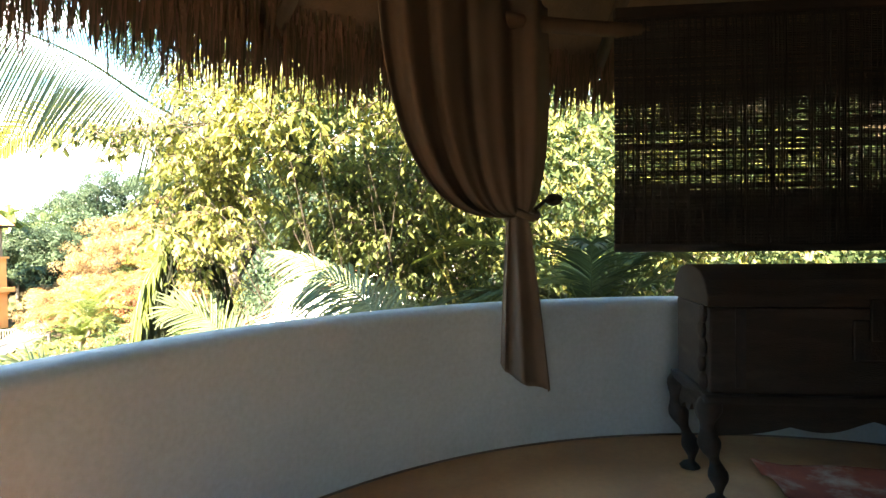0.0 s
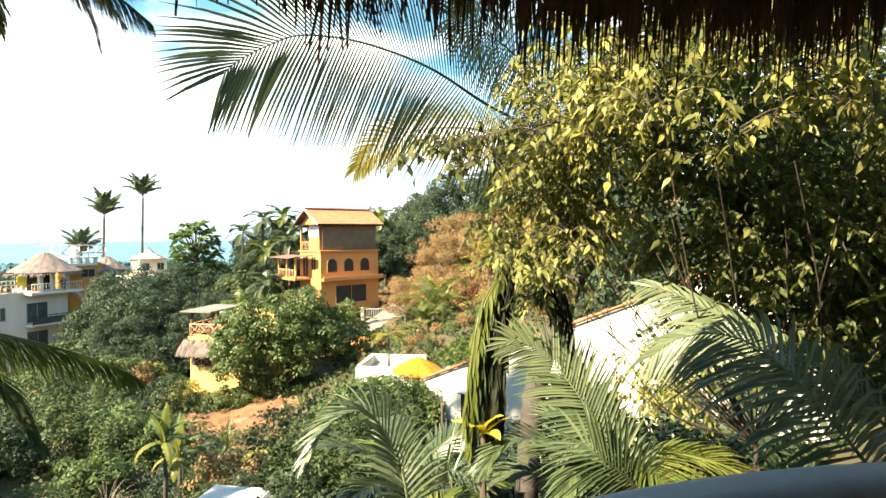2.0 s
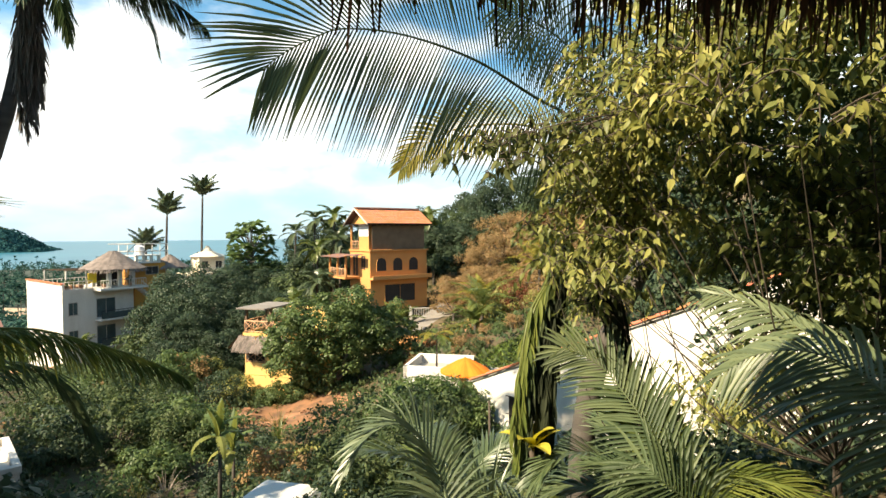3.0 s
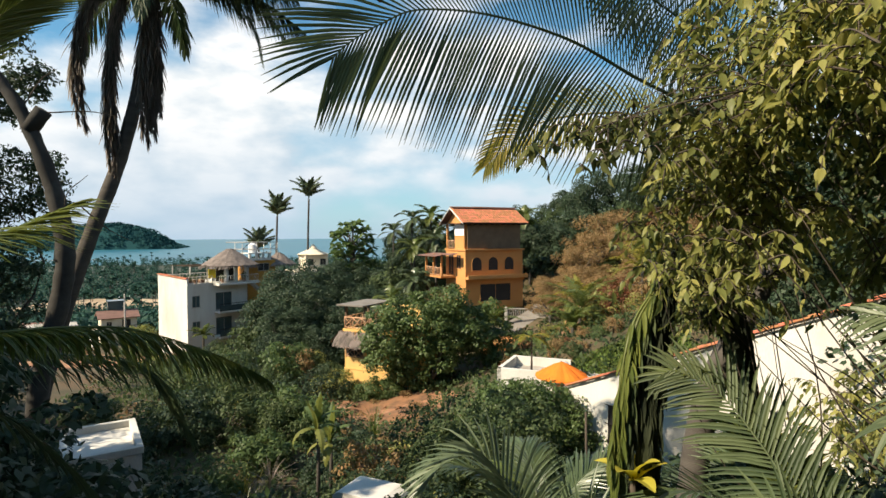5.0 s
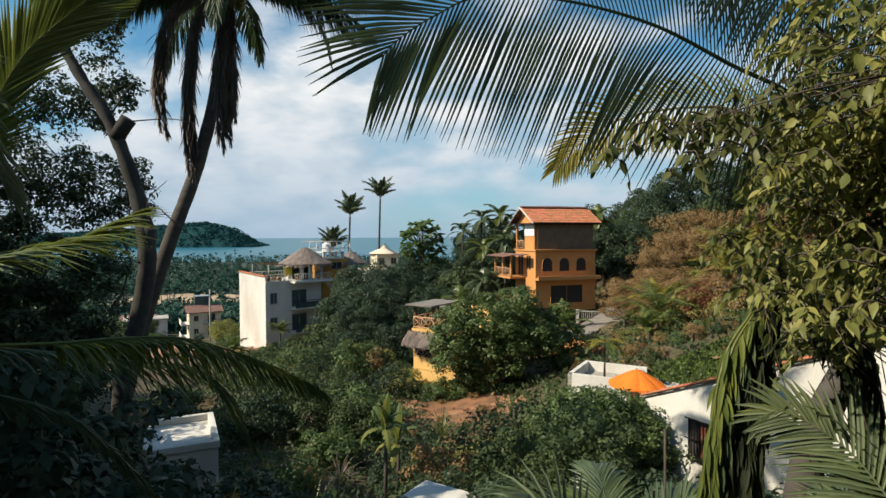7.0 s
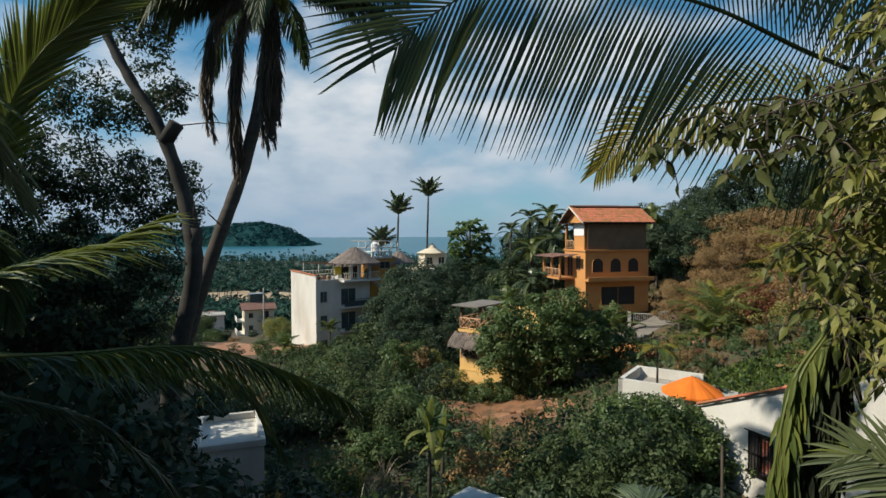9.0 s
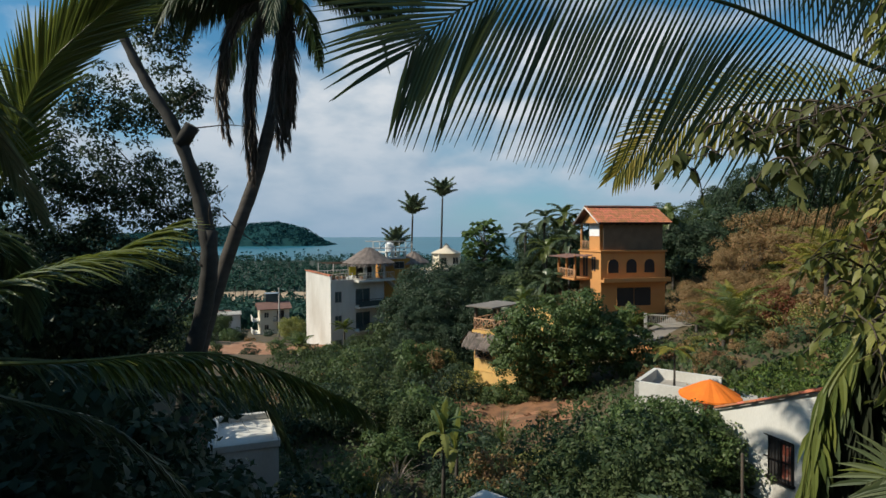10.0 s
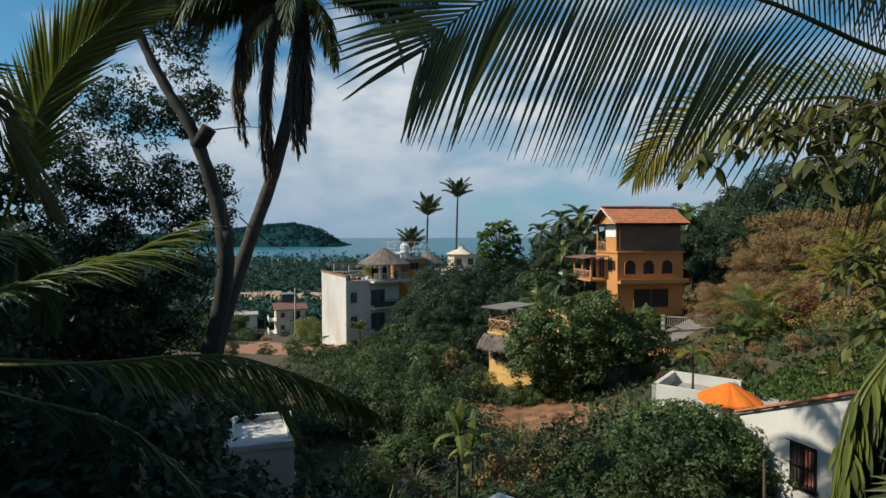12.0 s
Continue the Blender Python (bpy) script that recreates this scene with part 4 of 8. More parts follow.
# ---- chest on a carved stand ----
def build_chest():
    ch = thing("chest", pose(1.29, 2.72, 0.035, 0, 0, -7), "dark worn wooden chest on a carved stand", "chest")
    W, D = 1.5, 0.52
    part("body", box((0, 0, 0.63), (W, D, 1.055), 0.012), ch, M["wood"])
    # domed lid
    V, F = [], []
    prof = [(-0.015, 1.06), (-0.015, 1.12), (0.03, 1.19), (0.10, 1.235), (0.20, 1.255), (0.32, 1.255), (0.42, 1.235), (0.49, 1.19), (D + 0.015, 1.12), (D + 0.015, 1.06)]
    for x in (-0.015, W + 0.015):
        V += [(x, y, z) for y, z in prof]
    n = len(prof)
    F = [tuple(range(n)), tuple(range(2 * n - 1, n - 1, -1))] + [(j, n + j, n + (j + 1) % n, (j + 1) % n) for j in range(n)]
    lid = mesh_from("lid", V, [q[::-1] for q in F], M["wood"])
    o = part("lid", lid, ch)
    bv = o.modifiers.new("worn_edge", "BEVEL")
    bv.width, bv.segments = 0.008, 2
    for x in (0.12, W - 0.17):
        part("iron_strap", box((x, -0.006, 0.66), (x + 0.05, 0.0, 1.05), 0.002), ch, M["iron"])
    lock = box((W / 2 - 0.1, -0.014, 0.80), (W / 2 + 0.1, 0.0, 1.0), 0.01)
    lk = part("lock_plate", lock, ch, M["iron"], "black iron lock plate")
    part("hasp", box((W / 2 - 0.03, -0.03, 0.9), (W / 2 + 0.03, -0.014, 1.1), 0.006), lk, M["iron"])
    part("ledge", box((-0.035, -0.035, 0.585), (W + 0.035, D + 0.02, 0.63), 0.014), ch, M["wood"])
    # apron with a scalloped lower edge
    def apron(p0, p1, name):
        p0, p1 = np.array(p0, float), np.array(p1, float)
        nrm = np.cross(p1 - p0, (0, 0, 1.0))
        nrm /= np.linalg.norm(nrm)
        n, V, F = 60, [], []
        for i in range(n + 1):
            q = i / n
            c = p0 + (p1 - p0) * q
            low = 0.475 - 0.03 * abs(math.sin(q * math.pi * 4)) + 0.035 * math.exp(-((q - 0.5) / 0.1) ** 2) - 0.06 * (abs(q - 0.5) * 2) ** 6
            for off in (0, 0.025):
                V += [tuple(c + nrm * -off + (0, 0, low)), tuple(c + nrm * -off + (0, 0, 0.59))]
        for i in range(n):
            a, b = 4 * i, 4 * i + 4
            F += [(a, b, b + 1, a + 1), (a + 3, b + 3, b + 2, a + 2), (a + 2, b + 2, b, a), (a + 1, b + 1, b + 3, a + 3)]
        part(name, mesh_from(name, V, F, M["wood"]), ch)
    apron((0, 0, 0), (W, 0, 0), "front_apron")
    apron((0, D, 0), (0, 0, 0), "side_apron")
    # carved curving legs, thick at the knee
    for x, sx in ((0.03, -1), (W - 0.03, 1)):
        for y, sy in ((0.03, -1), (D - 0.03, 1)):
            pts, rad = [], []
            for k in range(25):
                q = k / 24
                bow = 0.045 * math.sin(math.pi * 1.6 * q + 0.3) * (1 - 0.3 * q)
                pts.append((x + sx * bow, y + sy * bow * 0.6, 0.60 - 0.53 * q))
                rad.append(0.05 + 0.014 * math.sin(q * 19) - 0.02 * q + (0.028 if q > 0.92 else 0))
            part("leg", tube("leg", pts, rad, M["wood"], 10), ch)
    # carved corner scrolls on the side edge
    for k in range(5):
        bm = bm_new()
        bmesh.ops.create_icosphere(bm, subdivisions=2, radius=0.05, matrix=Matrix.Translation((-0.01, 0.06 + 0.02 * (k % 2), 0.68 + 0.085 * k)) @ Matrix.Diagonal((0.45, 0.8, 1.0, 1)))
        part("carved_scroll", bm, ch, M["wood"])


build_chest()


def build_rug():
    V, F = [], []
    nx, ny = 40, 30
    for i in range(nx):
        for j in range(ny):
            x, y = 1.45 * i / (nx - 1), 1.0 * j / (ny - 1)
            V.append((x, y, 0.012 + 0.006 * math.sin(x * 9 + y * 4) + (0.035 * max(0, 1 - x / 0.18) * abs(math.sin(y * 11)))))
    for i in range(nx - 1):
        for j in range(ny - 1):
            F.append((i * ny + j, (i + 1) * ny + j, (i + 1) * ny + j + 1, i * ny + j + 1))
    o = new("rug", mesh_from("rug", V, F, M["rug"], True))
    o.matrix_basis = pose(1.62, 2.2, 0.112, 0, 0, -8)
    tagged(o, "red and cream woven rug with a rumpled edge on the floor", "rug")
    o.modifiers.new("thickness", "SOLIDIFY").thickness = 0.008


build_rug()


# ---- buildings ----
def heading(deg):
    """Rotation of a house whose front runs at that angle to the right of the valley's cross line."""
    return math.degrees(math.atan2(RT[1], RT[0])) + deg


def house_box(name, lo, hi, mat, parent, label="", bevel=0.0):
    return part(name, box(lo, hi, bevel), parent, M[mat], label)


def window(parent, x, z, w, h, y=0.0, mat="dark", frame="white", arch=False, sill=True, side=False, bars=0):
    """A window in a wall that faces -y (side: that faces -x): recess, frame, pane, sill."""
    m = pose(0, y, 0) if not side else pose(y, 0, 0, 0, 0, -90)
    bm = bm_new()
    n = 10 if arch else 1
    top = [(x + w / 2 * math.cos(math.pi * k / n), z + h - w / 2 + w / 2 * math.sin(math.pi * k / n)) for k in range(n + 1)] if arch else [(x + w / 2, z + h), (x - w / 2, z + h)]
    outline = [(x - w / 2, z), (x + w / 2, z)] + top
    vs = [bm.verts.new((p, -0.012, q)) for p, q in outline]
    bm.faces.new(vs)
    pane = part("window", bm, parent, M[mat], "", m)
    fr = []
    loop = outline + [outline[0]]
    v, f = join_arrays([tube_arrays([(loop[k][0], -0.02, loop[k][1]), (loop[k + 1][0], -0.02, loop[k + 1][1])], 0.035, 4) for k in range(len(loop) - 1)])
    part("frame", mesh_from("frame", v, f, M[frame]), pane)
    if not arch:
        part("mullion", box((x - 0.02, -0.035, z), (x + 0.02, -0.015, z + h)), pane, M[frame])
    if sill:
        part("sill", box((x - w / 2 - 0.08, -0.1, z - 0.08), (x + w / 2 + 0.08, 0.0, z)), pane, M[frame])
    for k in range(bars):
        q = x - w / 2 + w * (k + 0.5) / bars
        part("bar", box((q - 0.012, -0.14, z - 0.05), (q + 0.012, -0.116, z + h + 0.05)), pane, M["iron"])
    return pane


def railing(parent, p0, p1, h=0.95, mat="railing", step=0.35, cross=False):
    p0, p1 = np.array(p0, float), np.array(p1, float)
    L = np.linalg.norm(p1 - p0)
    up = np.array([0, 0, 1.0])
    r = part("railing", tube("railing", [p0 + up * h, (p0 + p1) / 2 + up * h, p1 + up * h], 0.045, M[mat], 5), parent)
    part("lower_rail", tube("lower_rail", [p0 + up * 0.12, p1 + up * 0.12], 0.03, M[mat], 4), r)
    n = max(2, int(L / step))
    for k in range(n + 1):
        a = p0 + (p1 - p0) * k / n
        if cross and k < n:
            b = p0 + (p1 - p0) * (k + 1) / n
            part("brace", tube("brace", [a + up * 0.12, b + up * h], 0.028, M[mat], 4), r)
            part("brace", tube("brace", [b + up * 0.12, a + up * h], 0.028, M[mat], 4), r)
        part("baluster", tube("baluster", [a, a + up * h], 0.03, M[mat], 4), r)


def thatch_skirt(parent, name, outline, drop, out):
    """A thatched pent roof: a thick layer with a ragged edge. outline: inner points at the top."""
    n = 2400
    P = np.array(outline, float)
    seg = np.linalg.norm(np.diff(P, axis=0), axis=1)
    s = np.concatenate([[0], np.cumsum(seg)])
    q = rng.random(n) * s[-1]
    base = np.stack([np.interp(q, s, P[:, k]) for k in range(3)], 1)
    idx = np.clip(np.searchsorted(s, q) - 1, 0, len(seg) - 1)
    d = np.diff(P, axis=0)[idx] / seg[idx][:, None]
    nrm = np.stack([d[:, 1], -d[:, 0], 0 * q], 1)
    t0 = rng.random(n)
    a = base + (nrm * out + np.array([0, 0, -drop])) * (t0 * 0.75)[:, None] + rng.normal(size=(n, 3)) * 0.02
    b = a + (nrm * out + np.array([0, 0, -drop])) * (0.35 + 0.1 * rng.random(n))[:, None] + np.array([0, 0, -0.06])
    V = np.stack([a - d * 0.03, a + d * 0.03, b + d * 0.012, b - d * 0.012], 1).reshape(-1, 3)
    top = np.concatenate([P + (0, 0, 0.0), P + np.array([(0, 0, 0)])])
    o = part(name, mesh_from(name, V, np.arange(4 * n).reshape(n, 4), M["thatch_grey"]), parent, "grey weathered palm thatch")
    return o


M["thatch_grey"] = material("weathered_thatch", (0.20, 0.165, 0.14), (0.12, 0.10, 0.088), 2.0, 0.95, 0.3, 30, spread=0.4)


def orange_house():
    x, y = uv(55.0, 17.3)
    h = thing("orange_house", pose(x, y, -5.2, 0, 0, heading(-17.4 + 27) + 0), "three-storey orange house with a clay tile roof", "house")
    # local: x along the shaded front, y back along the sunlit gable end, z from the base
    L, D = 7.1, 4.9
    house_box("wall", (0, 0, -1.0), (L, D, 2.45), "orange", h, "orange lower storey")
    house_box("wall", (0.0, 0.05, 2.45), (L, D, 5.4), "orange", h)
    house_box("wall", (0.15, 0.6, 5.4), (L - 0.1, 2.9, 8.30), "orange", h, "upper storey")
    house_box("wall", (2.2, 2.9, 5.4), (L - 0.1, D, 8.30), "orange", h)
    house_box("screen", (0.30, 0.12, 5.5), (L - 0.25, 0.18, 8.25), "grey", h, "brown reed screen across the top storey")
    house_box("floor_band", (-0.12, -0.18, 5.28), (L + 0.12, D, 5.46), "orange", h)
    house_box("balcony", (-0.15, -0.9, 2.30), (L + 0.1, 0.05, 2.50), "orange", h)
    house_box("balcony_wall", (-0.15, -0.9, 2.50), (L + 0.1, -0.75, 2.72), "orange", h)
    for k in range(3):
        window(h, 1.35 + 2.0 * k, 3.15, 1.2, 1.45, 0.05, "dark", "orange", arch=True, sill=False)
    # wide arch of the lower storey
    window(h, 3.6, -0.2, 3.8, 1.9, 0.0, "dark", "orange", sill=False)
    house_box("ledge", (-0.1, -0.14, 2.05), (L + 0.1, 0.0, 2.22), "orange", h)
    # sunlit end: windows, doors, side balcony and annex
    window(h, -1.6, 3.3, 1.0, 1.5, 0.0, "dark", "orange", side=True, sill=False)
    window(h, -3.5, 2.6, 1.3, 2.2, 0.0, "dark", "orange", side=True, sill=False)
    house_box("blind", (0.10, 0.62, 6.9), (0.14, 2.85, 8.25), "lace", h, "pale cloth blind")
    house_box("balcony_floor", (-0.1, 2.9, 5.28), (2.2, D + 0.1, 5.46), "orange", h)
    house_box("post", (0.05, D - 0.25, 5.46), (0.25, D - 0.05, 8.2), "orange", h)
    railing(h, (0.1, 2.95, 5.46), (0.1, D - 0.1, 5.46), 0.9, "railwood")
    house_box("annex", (-1.8, 2.4, 2.3), (0.0, D + 2.0, 2.5), "orange", h)
    for yy in (2.5, 4.6, D + 1.8):
        house_box("post", (-1.75, yy - 0.09, 2.5), (-1.55, yy + 0.09, 4.9), "orange", h)
    railing(h, (-1.7, 2.4, 2.5), (-1.7, D + 1.9, 2.5), 0.9, "railwood")
    bm = bm_new()
    add_box(bm, (-2.1, 2.0, 4.9), (0.05, D + 2.2, 4.98), 0, pose(0, 0, 0, 0, -6, 0))
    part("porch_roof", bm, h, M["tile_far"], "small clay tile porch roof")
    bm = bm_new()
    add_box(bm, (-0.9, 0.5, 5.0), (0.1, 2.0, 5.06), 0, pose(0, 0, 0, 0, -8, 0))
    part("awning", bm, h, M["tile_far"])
    # gable and roof
    yr, ze, zr = D / 2 + 0.2, 8.28, 9.95
    for xx in (0.2, L - 0.15):
        bm = bm_new()
        vs = [bm.verts.new(p) for p in ((xx, 0.6, 8.28), (xx, D, 8.28), (xx, yr, zr - 0.1))]
        bm.faces.new(vs if xx < 1 else vs[::-1])
        part("gable", bm, h, M["orange"])
    for sy, ey in ((-0.45, yr), (D + 0.6, yr)):
        part("barge_board", tube("barge_board", [(-0.56, sy, ze - 0.14), (-0.56, ey, zr - 0.05)], 0.09, M["railing"], 4), h, "pale painted board along the gable edge")
    deck = part("roof", box((-0.55, -0.45, 8.15), (L + 0.5, D + 0.6, 8.22)), h, M["wood"], "roof with rows of clay tiles")
    # tiles: rounded courses, each tile its own piece on the side that shows
    run = math.hypot(yr + 0.45, zr - ze + 0.05)
    pitch = math.degrees(math.atan2(zr - ze + 0.05, yr + 0.45))
    nx, ny = 28, 9
    tw, tl = (L + 1.05) / nx, run / ny
    V, F = [], []
    for k in range(7):
        a = math.pi * k / 6
        for q, rr in ((0.0, 1.0), (tl * 1.12, 0.86)):
            V.append((tw * 0.52 * rr * -math.cos(a), q, 0.11 * rr * math.sin(a) + (0.045 if q == 0 else 0.0)))
    for k in range(6):
        F.append((2 * k, 2 * k + 2, 2 * k + 3, 2 * k + 1))
    tile = mesh_from("tile", V, F, M["tile"], True)
    for i in range(nx):
        for j in range(ny):
            part("tile", tile, deck, None, "", pose(0, -0.45, ze - 0.1) @ pose(0, 0, 0, pitch) @ pose(-0.5 + tw * (i + 0.5), tl * j, 0.02, rng.normal() * 1.5, 0, rng.normal() * 2))
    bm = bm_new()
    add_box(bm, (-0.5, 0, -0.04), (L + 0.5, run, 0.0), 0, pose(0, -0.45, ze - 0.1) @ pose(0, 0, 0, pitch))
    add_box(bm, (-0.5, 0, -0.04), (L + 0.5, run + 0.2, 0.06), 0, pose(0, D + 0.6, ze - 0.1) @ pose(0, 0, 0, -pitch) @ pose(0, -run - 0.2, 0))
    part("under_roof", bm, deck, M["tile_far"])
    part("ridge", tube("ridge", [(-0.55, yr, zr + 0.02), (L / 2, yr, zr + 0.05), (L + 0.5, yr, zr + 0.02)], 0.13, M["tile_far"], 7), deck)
    for k in range(12):
        q = -0.3 + (L + 0.4) * k / 11
        part("rafter_end", box((q - 0.05, -0.5, ze - 0.22), (q + 0.05, 0.5, ze - 0.12)), deck, M["wood"])
    return h


def tube_rail(parent, name, points, r, mat):
    return part(name, tube(name, points, r, M[mat], 5), parent)


def thatch_cone(parent, name, cx, cy, z, rx, ry, h, label):
    """A shaggy thatched roof: layered straws from a short ridge down to a ragged eave."""
    V, F, nr = [], [], 28
    for i, (r, q) in enumerate(((1.0, 0.0), (0.72, 0.30), (0.42, 0.66), (0.10, 1.0))):
        for k in range(nr):
            a = 2 * math.pi * k / nr
            V.append((cx + rx * r * math.cos(a), cy + ry * r * math.sin(a), z + h * q + 0.03 * math.sin(k * 3.7 + 2 * i)))
    for i in range(3):
        for k in range(nr):
            F.append((i * nr + k, i * nr + (k + 1) % nr, (i + 1) * nr + (k + 1) % nr, (i + 1) * nr + k))
    F.append(tuple(range(nr - 1, -1, -1)))
    F.append(tuple(3 * nr + k for k in range(nr)))
    roof_ = part(name, mesh_from(name, V, F, M["thatch_grey"]), parent, label)
    n = 1500
    a, q = rng.random(n) * 2 * math.pi, rng.random(n) ** 0.6
    out = np.stack([np.cos(a) * rx, np.sin(a) * ry, 0 * a], 1)
    top = np.array([cx, cy, z + h]) + out * (0.1 + 0.85 * q)[:, None] - np.array([0, 0, 1]) * (h * q ** 0.9)[:, None] + (0, 0, 0.08)
    low = top + out * 0.16 - np.array([0, 0, 1]) * (0.22 * h + 0.15 * rng.random(n))[:, None]
    side = np.stack([-np.sin(a), np.cos(a), 0 * a], 1) * 0.07
    V = np.stack([top - side, top + side, low + side * 0.4, low - side * 0.4], 1).reshape(-1, 3)
    tagged(part("straw", mesh_from("straw", V, np.arange(4 * n).reshape(n, 4), M["thatch_grey"]), roof_), kind="stuff")


def white_block():
    x, y = uv(75.0, -13.2)
    h = thing("apartment_block", pose(x, y, -15.6, 0, 0, heading(9.9 + 28)), "white four-storey apartment block with a roof terrace", "building")
    L, D, H = 8.6, 7.4, 11.2
    house_box("wall", (0, 0, -3), (L, D, H), "white", h, "pale wall in its own shade")
    V = [(-0.02, -0.02, H), (0.16, -0.02, H), (0.16, D, H), (-0.02, D, H), (-0.02, -0.02, H + 0.75), (0.16, -0.02, H + 0.75), (0.16, D, H + 1.15), (-0.02, D, H + 1.15)]
    part("parapet", mesh_from("parapet", V, [(0, 3, 2, 1), (4, 5, 6, 7), (0, 1, 5, 4), (1, 2, 6, 5), (2, 3, 7, 6), (3, 0, 4, 7)], M["white"]), h)
    for k in range(15):
        q = D * k / 15
        part("edge_tile", box((-0.16, q, H + 0.75 + 0.4 * q / D), (0.34, q + 0.46, H + 0.9 + 0.4 * q / D), 0.03), h, M["tile"])
    # recessed bay with a balcony on each floor
    for k in range(4):
        z = H - 2.95 - 3.3 * k
        window(h, 1.15, z + 0.05, 1.0, 1.45, 0.0, "glass", "concrete")
        house_box("bay", (3.9, -0.03, z - 0.65), (8.3, 0.0, z + 2.1), "white", h, "shaded balcony recess")
        window(h, 5.0, z - 0.55, 2.3, 2.25, -0.03, "glass", "concrete", sill=False)
        house_box("balcony", (3.7, -1.3, z - 0.95), (8.5, 0.0, z - 0.70), "white", h)
        house_box("balcony_screen", (3.78, -1.24, z - 0.70), (8.4, -1.18, z + 0.05), "glass", h, "tinted balcony screen")
        railing(h, (3.75, -1.22, z - 0.70), (8.4, -1.22, z - 0.70), 0.95, "iron", 0.6)
    # roof terrace
    house_box("roof_edge", (3.5, -1.5, H - 0.25), (L + 0.9, 0.1, H + 0.05), "white", h, "projecting terrace edge")
    house_box("roof_edge", (-0.02, -0.12, H - 0.10), (3.5, 0.1, H + 0.12), "white", h)
    railing(h, (0.2, 0.0, H + 0.1), (3.4, 0.0, H + 0.1), 0.9, "railing", 0.5)
    railing(h, (3.6, -1.4, H + 0.05), (L + 0.8, -1.4, H + 0.05), 0.95, "railing", 0.32)
    railing(h, (0.3, D - 0.1, H), (L, D - 0.1, H), 1.0, "railing", 0.5)
    for px, py, hh in ((1.0, 1.0, 2.3), (1.0, 5.5, 2.3), (3.4, 1.2, 2.3), (3.4, 5.5, 2.3)):
        tube_rail(h, "pergola_post", [(px, py, H), (px, py, H + hh)], 0.07, "concrete")
    for py in (1.0, 2.5, 4.0, 5.5):
        tube_rail(h, "pergola_beam", [(0.8, py, H + 2.3), (5.6, py, H + 2.32)], 0.05, "pole")
    for px, py in ((5.2, -0.4), (6.6, -0.4), (8.4, -0.2), (5.4, 3.2)):
        house_box("post", (px - 0.2, py - 0.2, H), (px + 0.2, py + 0.2, H + 2.7), "white", h)
    # near-black slab painted as the shade under the thatch
    house_box("shade_wall", (5.6, 2.6, H), (8.6, 2.8, H + 2.6), "dark", h, "dark sheet for the shade inside the terrace bar")
    thatch_cone(h, "thatch_roof", 7.0, 1.6, H + 2.25, 4.0, 3.4, 2.2, "grey thatched terrace roof")
    for k, (px, py) in enumerate(((0.9, 0.7), (1.7, 0.9), (2.5, 0.6), (4.3, -0.9), (7.5, -1.0))):
        bm = bm_new()
        bmesh.ops.create_cone(bm, cap_ends=True, segments=12, radius1=0.18, radius2=0.27, depth=0.5, matrix=Matrix.Translation((px, py, H + 0.3)))
        part("planter", bm, h, M["pot"], "terracotta planter")
        pts = rng.normal(size=(60, 3)) * (0.2, 0.2, 0.2) + (px, py, H + 0.75)
        tagged(part("planting", leaf_cloud("planting", pts, rng.normal(size=(60, 3)) + (0, 0, 0.6), 0.25 + 0.15 * rng.random(60), M["leaf_mid"], False), h), kind="stuff")
    for k in range(3):
        house_box("bench", (1.3 + 0.8 * k, 2.0, H), (1.9 + 0.8 * k, 2.5, H + 0.45), "railwood", h)
    house_box("yellow_cloth", (3.1, 0.3, H + 0.7), (4.1, 0.36, H + 1.9), "yellow", h, "yellow cloth hung on the terrace")
    # outside stair down the shaded end
    for k in range(9):
        house_box("stair_step", (L + 0.1 + 0.32 * k, -1.3, H - 0.5 - 0.28 * k), (L + 0.45 + 0.32 * k, -0.3, H - 0.25 - 0.28 * k), "concrete", h)
    tube_rail(h, "stair_rail", [(L + 0.2, -1.3, H + 0.7), (L + 3.0, -1.3, H - 1.8)], 0.05, "railing")
    return h


